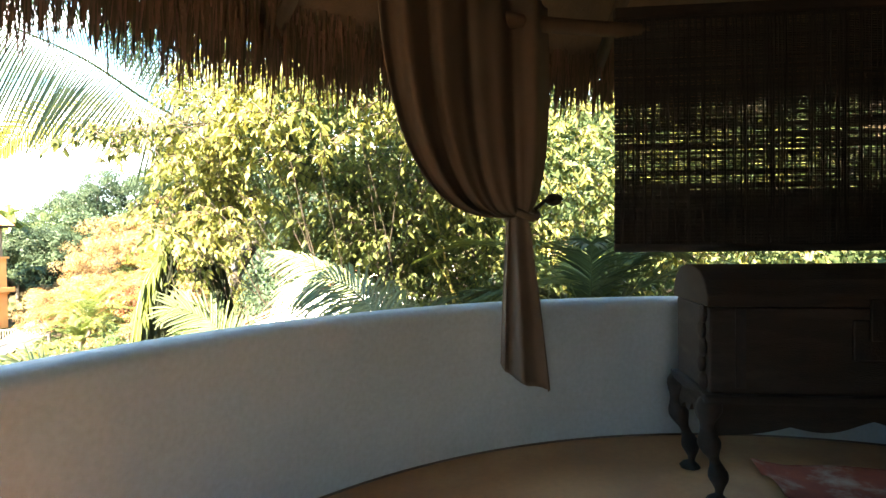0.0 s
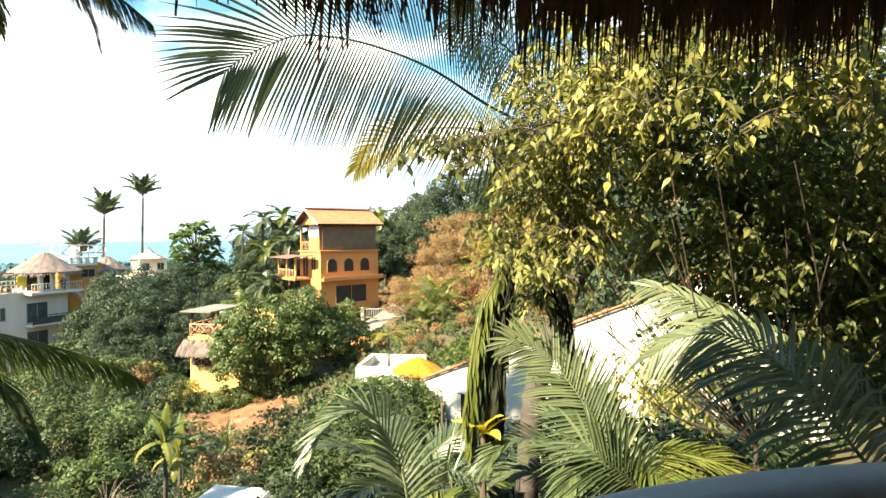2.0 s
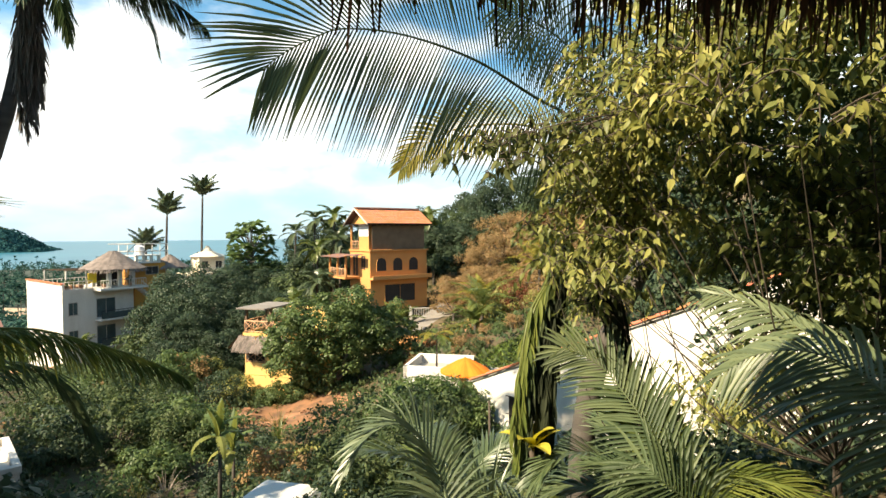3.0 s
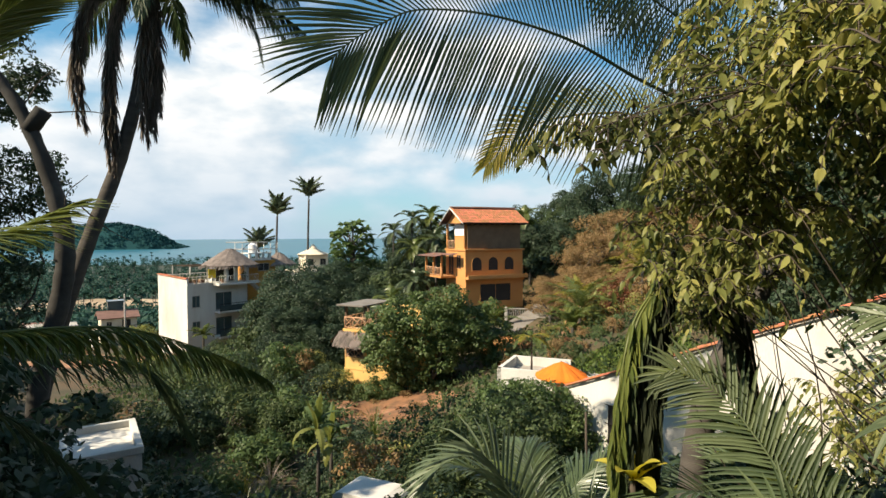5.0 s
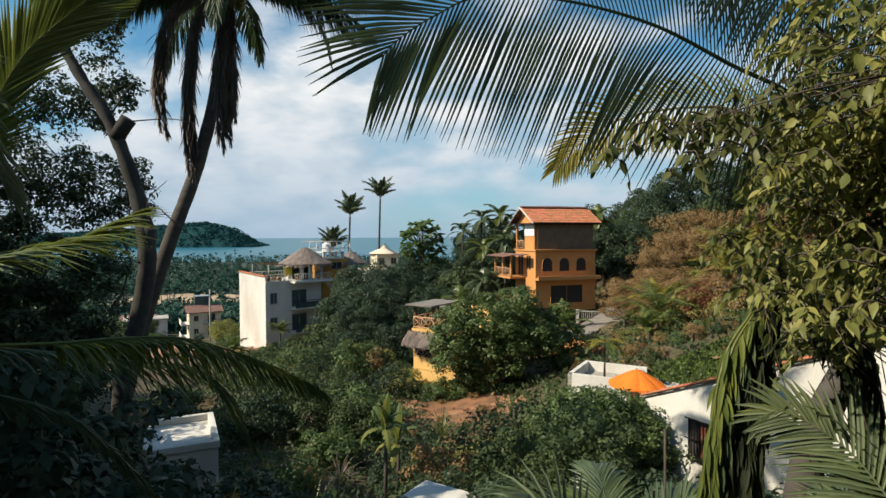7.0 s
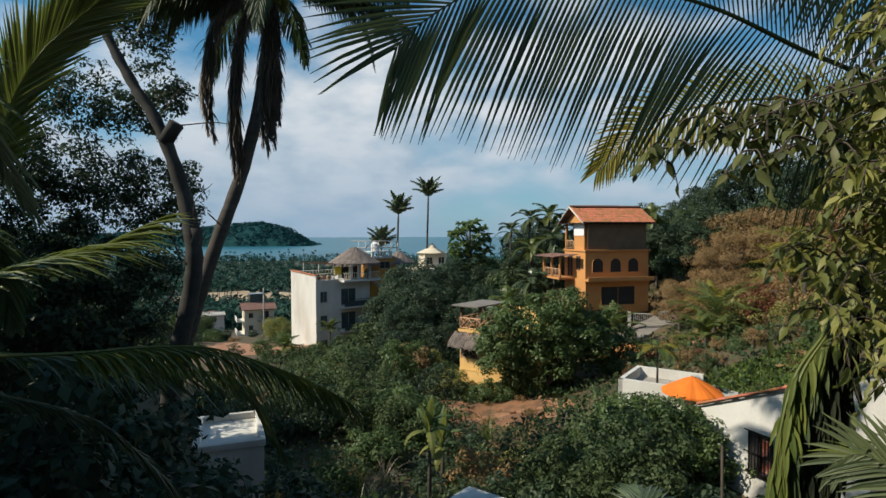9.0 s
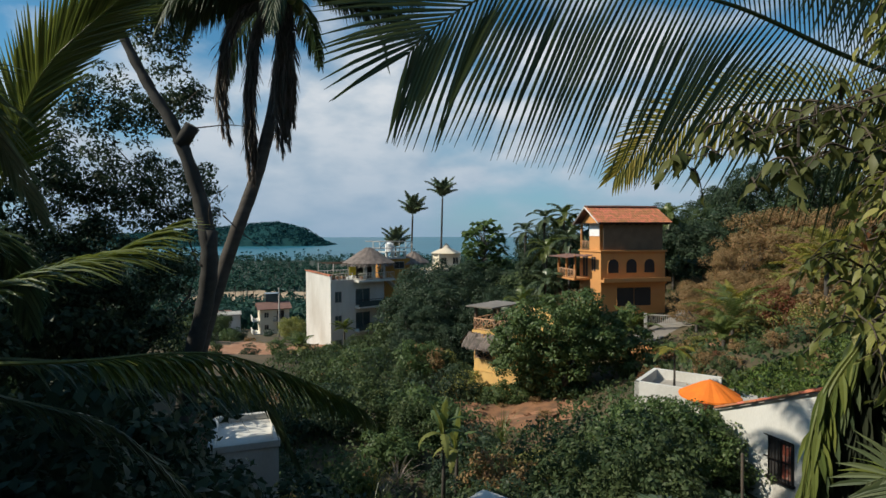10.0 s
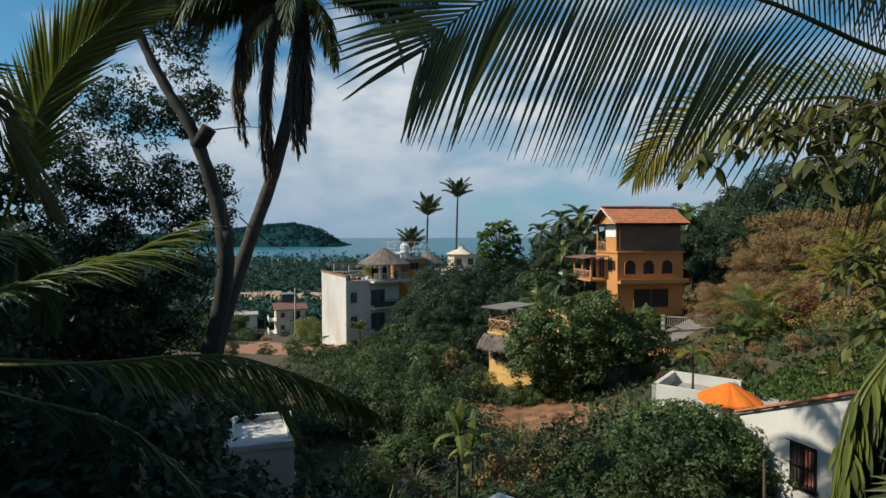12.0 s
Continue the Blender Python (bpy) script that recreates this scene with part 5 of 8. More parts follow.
def stair_tower():
    x, y = uv(82.2, -6.4)
    t = thing("stair_tower", pose(x, y, -4.7, 0, 0, heading(31)), "orange roof tower carrying a white water tank", "building")
    house_box("wall", (0, 0, -9), (4.2, 4.0, 3.0), "ochre_deep", t)
    window(t, 2.35, 1.5, 1.7, 1.05, 0.0, "dark", "concrete", sill=False)
    house_box("side_post", (-0.5, -0.1, -0.2), (-0.05, 0.3, 2.9), "white", t)
    house_box("tank_deck", (-0.1, -0.25, 3.0), (3.4, 2.6, 3.25), "white", t, "white tank platform")
    for k in range(4):
        house_box("tank_post", (0.1 + 1.0 * k, -0.2, 3.25), (0.4 + 1.0 * k, 0.1, 3.95), "white", t)
    house_box("tank_deck", (0.0, -0.3, 3.95), (3.5, 2.4, 4.1), "white", t)
    bm = bm_new()
    bmesh.ops.create_cone(bm, cap_ends=True, segments=18, radius1=0.62, radius2=0.62, depth=1.1, matrix=Matrix.Translation((1.1, 0.7, 4.65)))
    bmesh.ops.create_cone(bm, cap_ends=True, segments=18, radius1=0.62, radius2=0.25, depth=0.28, matrix=Matrix.Translation((1.1, 0.7, 5.34)))
    part("water_tank", bm, t, M["tank"], "white ribbed water tank")
    for zz in (4.6, 5.6):
        tube_rail(t, "frame_rail", [(-1.9, 0.0, zz), (4.6, 0.0, zz)], 0.06, "railing")
        tube_rail(t, "frame_rail", [(-1.9, 2.8, zz), (4.6, 2.8, zz)], 0.06, "railing")
    for k in range(7):
        tube_rail(t, "frame_post", [(-1.9 + 1.08 * k, 0.0, 3.2), (-1.9 + 1.08 * k, 0.0, 5.65)], 0.05, "railing")
        if k < 6 and k % 2:
            tube_rail(t, "frame_brace", [(-1.9 + 1.08 * k, 0.0, 4.6), (-0.8 + 1.08 * k, 0.0, 5.6)], 0.04, "pole")
    thatch_cone(t, "thatch_roof", 5.6, 1.4, 2.3, 2.6, 2.4, 1.7, "grey thatched side roof")
    for px in (4.6, 7.0):
        house_box("post", (px - 0.12, 0.2, -2.0), (px + 0.12, 0.44, 2.4), "white", t)
    house_box("side_wall", (4.3, 1.6, -6.0), (7.4, 3.2, 1.2), "cream", t)
    return t


def dome_house():
    """Cream house with a low pointed roof and open terraces stepping down behind the trees."""
    x, y = uv(110.0, 3.6)
    t = thing("dome_house", pose(x, y, -7.2, 0, 0, heading(20)), "cream terraced house with a pale pointed roof", "house")
    house_box("wall", (-3.6, -2.5, -3.0), (3.8, 3.0, 2.2), "white", t)
    house_box("terrace_slab", (-4.4, -3.4, 2.2), (4.6, 3.4, 2.5), "cream", t)
    railing(t, (-4.3, -3.3, 2.5), (4.5, -3.3, 2.5), 0.9, "railing", 0.6)
    house_box("upper_wall", (-2.2, -1.6, 2.5), (2.4, 2.4, 5.4), "cream", t)
    for q in (-1.2, 1.3):
        window(t, q, 3.2, 1.2, 1.4, -1.6, "dark", "cream", sill=False)
        window(t, q * 2, -0.4, 1.5, 1.5, -2.5, "dark", "cream", sill=False)
    for zz in (-0.6, 1.0):
        house_box("ledge", (-4.0, -2.7, zz), (4.0, -2.5, zz + 0.16), "cream", t)
    bm = bm_new()
    bmesh.ops.create_cone(bm, cap_ends=True, segments=20, radius1=3.1, radius2=0.7, depth=1.1, matrix=Matrix.Translation((0.1, 0.3, 5.95)))
    bmesh.ops.create_cone(bm, cap_ends=True, segments=20, radius1=0.9, radius2=0.2, depth=0.9, matrix=Matrix.Translation((0.1, 0.3, 6.9)))
    part("roof", bm, t, M["cream"], "pale pointed dome roof")


def yellow_house():
    x, y = uv(43.0, 3.55)
    h = thing("yellow_house", pose(x, y, -9.6, 0, 0, heading(-42)), "yellow house with thatched awning and crossed wooden rails", "house")
    house_box("wall", (0, 0, -1.0), (7.0, 5.0, 3.2), "ochre", h, "yellow lower storey")
    house_box("wall", (0.0, 0.9, 3.2), (7.0, 5.0, 4.1), "ochre", h)
    house_box("ledge", (-0.05, -0.04, 0.95), (7.0, 0.0, 1.03), "ochre", h)
    part("window", box((0.15, -0.006, 1.9), (1.7, 0.02, 2.95)), h, M["dark"])
    railing(h, (0.1, -0.03, 1.85), (1.75, -0.03, 1.85), 0.75, "railwood", 0.85, True)
    thatch_skirt(h, "thatched_awning", [(-0.35, 5.0, 3.95), (-0.35, -0.2, 3.95), (4.2, -0.2, 3.95)], 0.95, 0.95)
    part("awning_deck", box((-0.6, -0.5, 3.0), (4.0, 5.0, 3.15), 0), h, M["thatch_grey"])
    house_box("upper_floor", (-0.1, -0.1, 3.9), (7.0, 5.0, 4.1), "ochre", h)
    railing(h, (0.0, 0.0, 4.1), (4.0, 0.0, 4.1), 0.9, "railwood", 0.8, True)
    railing(h, (0.0, 4.9, 4.1), (0.0, 0.0, 4.1), 0.9, "railwood", 0.8, True)
    for px, py in ((0.1, 0.1), (1.9, 0.1), (0.1, 3.2), (1.9, 3.2)):
        house_box("post", (px - 0.09, py - 0.09, 4.1), (px + 0.09, py + 0.09, 5.9), "pole", h)
    house_box("back_wall", (1.6, 2.6, 4.1), (7.0, 2.8, 5.9), "ochre", h)
    part("roof_slab", box((-0.4, -0.5, 5.9), (2.1, 3.6, 6.02), 0.03), h, M["drive"], "flat grey slab roof")
    return h


def orange_wall_house():
    """Low orange house with an arched doorway beside the road, in the tree's shade."""
    x, y = uv(42.5, 14.6)
    h = thing("low_house", pose(x, y, -10.3, 0, 0, heading(-14)), "low orange house with an arched doorway", "house")
    house_box("wall", (0, 0, -1.0), (3.2, 4.0, 3.0), "orange", h)
    window(h, 1.3, -0.4, 1.3, 2.4, 0.0, "dark", "orange", arch=True, sill=False)
    house_box("roof_slab", (-0.15, -0.15, 3.0), (3.35, 4.15, 3.1), "orange", h)


def white_house():
    """White house whose gable wall rises to the right under a raked tile edge; a barred window in it."""
    h = thing("white_house", pose(-15.14, 23.05, -8.63, 0, 0, -10.3), "white gabled house with a barred window and tiled rake", "house")
    L, z0, rise = 16.0, 3.5, 0.43
    V = [(0, 0, -2), (L, 0, -2), (L, 0, z0 + L * rise), (0, 0, z0), (0, 5, -2), (L, 5, -2), (L, 5, z0 + L * rise), (0, 5, z0)]
    part("wall", mesh_from("wall", V, [(0, 1, 2, 3), (5, 4, 7, 6), (4, 0, 3, 7), (1, 5, 6, 2), (3, 2, 6, 7)], M["white"]), h, "sunlit white rendered gable wall")
    rk = pose(0, 0, z0, 0, -math.degrees(math.atan(rise)), 0)
    run = L * math.hypot(1, rise)
    part("verge_board", box((-0.2, -0.1, -0.02), (run, 0.5, 0.06), 0.01, rk), h, M["concrete"])
    for k in range(58):
        q = run * (k + 0.5) / 58
        part("edge_tile", box((q - 0.17, -0.16 - 0.05 * rng.random(), 0.06), (q + 0.17, 0.35, 0.12 + 0.05 * rng.random()), 0.02, rk), h, M["tile"])
    w = window(h, 2.78, 1.80, 0.95, 1.42, 0.0, "dark", "iron", sill=True, bars=7)
    for zz in (1.72, 2.5, 3.28):
        part("cage_rail", box((2.2, -0.16, zz), (3.36, -0.13, zz + 0.04)), w, M["iron"])
    part("curtain", box((2.82, -0.014, 1.9), (3.15, -0.013, 3.1)), w, M["rug"])
    house_box("porch", (-1.6, 1.0, -2.0), (0.0, 4.0, 2.4), "white", h)
    part("door", box((-1.0, 0.97, 0.2), (-0.3, 1.0, 2.1)), h, M["blue"], "turquoise door")
    return h


def terrace():
    x, y = uv(27.3, 10.3)
    t = thing("roof_terrace", pose(x, y, -6.75, 0, 0, heading(-38)), "white walled roof terrace with a sunken corner", "terrace")
    house_box("wall", (0, 0, -2.5), (0.22, 3.2, 1.3), "white", t)
    house_box("wall", (0, -0.0, -2.5), (3.4, 0.22, 1.3), "white", t)
    house_box("wall", (0, 3.2, -2.5), (3.4, 3.42, 1.3), "white", t)
    house_box("floor", (0.1, 0.1, 0.2), (6.5, 3.3, 0.80), "concrete", t)
    house_box("wall", (3.3, -2.8, -2.5), (3.5, 0.0, 0.7), "white", t)
    return t


def umbrella():
    x, y = uv(24.6, 12.75)
    u = thing("parasol", pose(x, y, -7.1, 0, 0, 20) @ Matrix.Diagonal((0.92, 0.92, 1, 1)), "orange eight-sided parasol on the terrace", "parasol")
    part("pole", tube("pole", [(0, 0, 0), (0, 0, 2.45)], 0.025, M["wood"], 8), u)
    R, n = 1.45, 8
    V, F = [(0, 0, 2.42)], []
    rings = ((0.35, 2.30), (0.8, 2.08), (1.15, 1.90), (1.45, 1.74), (1.46, 1.66))
    for r, z in rings:
        for k in range(n * 4):
            a = 2 * math.pi * k / (n * 4)
            scal = 1 - 0.05 * (1 - abs(math.cos(a * n / 2)))
            V.append((r * scal * math.cos(a), r * scal * math.sin(a), z + 0.06 * (1 - abs(math.cos(a * n / 2))) * -r * 0.5))
    m = n * 4
    for k in range(m):
        F.append((0, 1 + k, 1 + (k + 1) % m))
        for i in range(len(rings) - 1):
            F.append((1 + i * m + k, 1 + (i + 1) * m + k, 1 + (i + 1) * m + (k + 1) % m, 1 + i * m + (k + 1) % m))
    c = part("canopy", mesh_from("canopy", V, F, M["umbrella"]), u)
    c.modifiers.new("thickness", "SOLIDIFY").thickness = 0.01
    for k in range(n):
        a = 2 * math.pi * k / n
        part("rib", tube("rib", [(0, 0, 2.38), (0.8 * math.cos(a), 0.8 * math.sin(a), 2.04), (1.43 * math.cos(a), 1.43 * math.sin(a), 1.71)], 0.012, M["wood"], 4), u)


def potted_palm():
    x, y = uv(26.6, 12.0)
    p = thing("potted_palm", pose(x, y, -6.35), "small feather palm in a terracotta pot", "potted plant")
    bm = bm_new()
    bmesh.ops.create_cone(bm, cap_ends=True, segments=16, radius1=0.26, radius2=0.36, depth=0.5, matrix=Matrix.Translation((0, 0, 0.25)))
    bmesh.ops.create_cone(bm, cap_ends=True, segments=16, radius1=0.40, radius2=0.40, depth=0.09, matrix=Matrix.Translation((0, 0, 0.5)))
    part("pot", bm, p, M["pot"])
    part("stem", tube("stem", [(0, 0, 0.4), (0.02, 0, 1.5), (0.0, 0.02, 2.6)], (0.07, 0.05, 0.05), M["bark"], 7), p)
    for k in range(9):
        sp = frond_spine((0, 0.02, 2.55), 2.4 * k, 1.15, 0.75 - 0.09 * k, 1.4)
        part("frond", frond_mesh("frond", sp, 0.40, M["frond_yellow"] if k % 2 == 0 else M["frond_young"], 24, 0.07, rib=0.012), p)


def small_house(u, v, z, w, d, h, rot, wall_mat, roof_mat, label, storeys=2, gable=True):
    x, y = uv(u, v)
    t = thing("far_house", pose(x, y, z, 0, 0, heading(rot)), label, "house")
    house_box("wall", (-w / 2, -d / 2, -1.5), (w / 2, d / 2, h), wall_mat, t)
    for s in range(storeys):
        for k in range(max(1, int(w / 2.6))):
            window(t, -w / 2 + 1.4 + 2.6 * k, 0.7 + 2.9 * s, 1.1, 1.3, -d / 2, "dark", "concrete")
        window(t, 0.0, 0.7 + 2.9 * s, 1.1, 1.3, -w / 2, "dark", "concrete", side=True)
    if gable:
        bm = bm_new()
        for sgn in (-1, 1):
            add_box(bm, (-w / 2 - 0.4, -0.05, -0.1), (w / 2 + 0.4, d / 2 + 0.6, 0.05), 0, pose(0, 0, h + d * 0.18) @ pose(0, 0, 0, 0, 0, 0 if sgn > 0 else 180) @ pose(0, 0, 0, -19))
        part("roof", bm, t, M[roof_mat])
    else:
        house_box("roof", (-w / 2 - 0.3, -d / 2 - 0.3, h), (w / 2 + 0.3, d / 2 + 0.3, h + 0.25), roof_mat, t)
        railing(t, (-w / 2, -d / 2, h + 0.25), (w / 2, -d / 2, h + 0.25), 0.9, "railing", 0.8)


orange_house()
white_block()
stair_tower()
dome_house()
yellow_house()
orange_wall_house()
white_house()
terrace()
umbrella()
potted_palm()


def road_house():
    """Cream two-storey house by the road: lit end with stacked balconies, shaded front under a dull clay roof."""
    x, y = uv(117.5, -35.5)
    t = thing("road_house", pose(x, y, -18.8, 0, 0, heading(22)), "cream two-storey house with balconies and a dull clay roof", "house")
    W, D = 6.0, 5.0
    house_box("wall", (0, 0, -2.0), (W, D, 5.0), "cream", t)
    for z in (0.4, 3.0):
        window(t, 1.3, z + 0.2, 0.9, 1.1, 0.0, "dark", "cream")
        window(t, 4.2, z - 0.3, 1.5, 1.9, 0.0, "dark", "cream", sill=False)
        window(t, -1.5, z + 0.2, 1.0, 1.3, 0.0, "dark", "cream", side=True)
    for z in (-0.3, 2.4):
        house_box("balcony", (-1.5, 0.2, z), (0.0, D - 0.3, z + 0.2), "white", t)
        house_box("balcony_wall", (-1.5, 0.2, z + 0.2), (-1.38, D - 0.3, z + 0.95), "white", t)
    house_box("front_balcony", (2.6, -1.0, 2.4), (W, 0.0, 2.58), "concrete", t)
    railing(t, (2.65, -0.95, 2.58), (W, -0.95, 2.58), 0.9, "iron", 0.5)
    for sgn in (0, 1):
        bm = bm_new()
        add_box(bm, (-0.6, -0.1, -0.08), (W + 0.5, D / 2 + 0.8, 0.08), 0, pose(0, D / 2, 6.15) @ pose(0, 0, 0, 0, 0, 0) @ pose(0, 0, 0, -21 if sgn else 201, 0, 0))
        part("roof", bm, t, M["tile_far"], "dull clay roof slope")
    house_box("roof_hatch", (1.4, D / 2, 6.0), (4.4, D + 0.5, 8.0), "glass", t, "dark rooftop panel")


road_house()
small_house(140, -52, -23.0, 9, 6, 5.0, 20, "white", "concrete", "small white flat-roofed house", gable=False)


def near_roof(u, v, z, w, d, h, rot, label):
    """A flat-roofed white house lower on the slope, with a raised roof edge."""
    x, y = uv(u, v)
    t = thing("flat_roof_house", pose(x, y, z, 0, 0, heading(rot)), label, "house")
    house_box("wall", (-w / 2, -d / 2, -4), (w / 2, d / 2, h), "white", t)
    for lo, hi in (((-w / 2 - 0.05, -d / 2 - 0.05, h), (w / 2 + 0.05, -d / 2 + 0.15, h + 0.22)), ((-w / 2 - 0.05, d / 2 - 0.15, h), (w / 2 + 0.05, d / 2 + 0.05, h + 0.22)),
                   ((-w / 2 - 0.05, -d / 2 + 0.15, h), (-w / 2 + 0.15, d / 2 - 0.15, h + 0.22)), ((w / 2 - 0.15, -d / 2 + 0.15, h), (w / 2 + 0.05, d / 2 - 0.15, h + 0.22))):
        part("roof_edge", box(lo, hi, 0.03), t, M["white"])
    return t


near_roof(18.3, -6.1, -6.85, 2.0, 3.0, 2.2, 18, "white flat-roofed outbuilding under the palms")


def white_shed():
    x, y = uv(14.8, 1.55)
    t = thing("white_shed", pose(x, y, -8.98, 0, 0, heading(-40)), "white curved garden wall with a round iron vent", "shed")
    V, F = [], []
    prof = [(-1.1, 0.0), (-1.1, 3.15), (-0.9, 3.28), (0.5, 3.28), (0.8, 3.2), (1.05, 2.95), (1.4, 2.65), (1.5, 0)]
    n = len(prof)
    for yy in (0, 1.2):
        V += [(p, yy, q) for p, q in prof]
    F = [tuple(range(n - 1, -1, -1)), tuple(range(n, 2 * n))] + [(j, (j + 1) % n, n + (j + 1) % n, n + j) for j in range(n)]
    part("wall", mesh_from("wall", V, F, M["white"]), t)
    ring = [(0.05 + 0.24 * math.cos(a), -0.02, 2.96 + 0.28 * math.sin(a)) for a in np.linspace(0, 2 * math.pi, 20)]
    part("vent", tube("vent", ring, 0.03, M["iron"], 5), t)
    for k in range(5):
        part("vent_slat", box((-0.17, -0.03, 2.78 + 0.09 * k), (0.27, 0.0, 2.83 + 0.09 * k)), t, M["iron"])


white_shed()


def utility_pole(u, v, z, h):
    x, y = uv(u, v)
    t = thing("utility_pole", pose(x, y, z, 0, 0, heading(15)), "slender grey concrete utility pole with a crossarm", "utility pole")
    part("post", tube("post", [(0, 0, -1.5), (0, 0, h)], (0.17, 0.11), M["concrete"], 8), t)
    part("crossarm", box((-0.9, -0.06, h - 0.7), (0.9, 0.06, h - 0.58)), t, M["wood"])
    for q in (-0.8, 0.0, 0.8):
        part("insulator", tube("insulator", [(q, 0, h - 0.58), (q, 0, h - 0.36)], 0.05, M["tank"], 6), t)


utility_pole(107, -28.7, -17.2, 9.0)
small_house(150, -57, -24.0, 8, 6, 4.6, 5, "white", "tile_far", "low white house with a clay roof by the road", 1)


# ---- road and gate beside the orange house ----
def build_road():
    pts = spline([uv(47, 18.5), uv(50, 20.5), uv(54, 26.5), uv(60, 34)], 8)
    V, F = [], []
    for i, p in enumerate(pts):
        d = pts[min(i + 1, len(pts) - 1)] - pts[max(i - 1, 0)]
        nrm = np.array([-d[1], d[0]]) / np.linalg.norm(d)
        for s in (-1.6, 1.6):
            q = p + nrm * s
            V.append((q[0], q[1], float(ground_z(p[0], p[1])) + 0.3))
            V.append((q[0], q[1], float(ground_z(p[0], p[1])) - 1.0))
    for i in range(len(pts) - 1):
        a, b = 4 * i, 4 * i + 4
        F += [(a, a + 2, b + 2, b), (a, b, b + 1, a + 1), (a + 2, a + 3, b + 3, b + 2)]
    tagged(new("road", mesh_from("road", V, F, M["drive"])), "worn grey concrete drive up the hill, darkened in colour for shade", "road", kind="structure")


build_road()


def gate():
    x, y = uv(51.5, 20.6)
    # concrete grey in place of white puts the gate's shade into its colour
    g = thing("gate", pose(x, y, -6.7, 0, 0, heading(-20)), "white barred driveway gate, coloured darker for shade", "gate")
    part("gate_frame", box((0, 0, 0.1), (4.0, 0.06, 0.2)), g, M["concrete"])
    part("gate_frame", box((0, 0, 0.95), (4.0, 0.06, 1.05)), g, M["concrete"])
    for k in range(22):
        part("bar", box((0.05 + 0.18 * k, 0.01, 0.2), (0.09 + 0.18 * k, 0.05, 0.95)), g, M["concrete"])
    for q in (-0.3, 4.0):
        part("post", box((q, -0.12, -0.5), (q + 0.3, 0.18, 1.15), 0.02), g, M["concrete"])


gate()

# ---- plants: the tall ones behind ----
tree("round_tree", on_ground(38.5, 9.0), [(0, 0, 5.0, 2.5, 2.5, 2.1), (1.2, 2.6, 4.5, 2.2, 2.2, 1.8), (1.5, 3.5, 3.5, 1.6, 1.6, 1.8), (-1.3, -1.9, 5.0, 1.7, 1.7, 1.3), (-0.5, 1.5, 2.9, 2.1, 2.1, 1.8), (-0.6, -0.6, 3.0, 1.5, 1.5, 1.4), (1.0, 0.5, 6.4, 1.5, 1.5, 1.0), (-0.5, -1.2, 6.0, 1.3, 1.3, 0.9), (-0.6, -0.9, 1.9, 1.6, 1.6, 1.6), (0.2, 0.4, 1.6, 1.6, 1.6, 1.4), (2.2, 4.0, 4.3, 1.9, 1.9, 1.9), (2.5, 4.6, 2.8, 1.6, 1.6, 1.6), (0.6, 1.4, 6.3, 1.6, 1.6, 1.1), (-1.5, -2.5, 3.7, 1.6, 1.6, 1.5), (-1.5, -2.5, 2.3, 1.3, 1.3, 1.3), (-1.3, -2.5, 5.0, 1.5, 1.5, 1.3)], M["leaf_round"], "dense round-crowned dark green tree beside the yellow house", 34000, 0.24, 0.42, 0.3, True, hollow=0.72)


def feather_palm_tall(u, v, z_top, h, label, seed):
    x, y = uv(u, v)
    palm("tall_palm", (x, y, z_top - h), (x + 0.4, y + 0.3, z_top), label, 15, 5.2, 1.05, (0.24, 0.17), "frond_areca", 44, "tall far palms", rise=(1.56, 0.9), fall=1.1, width=0.26, droop=1.2, seed=seed)


feather_palm_tall(110, 2.4, 9.0, 19, "tall slender palm with an upright feather crown", 3)
feather_palm_tall(106, -3.4, 5.4, 16, "tall slender palm standing above the roofs", 5)
feather_palm_tall(112, -7.0, -0.8, 12, "slender palm half hidden by the roofs", 6)


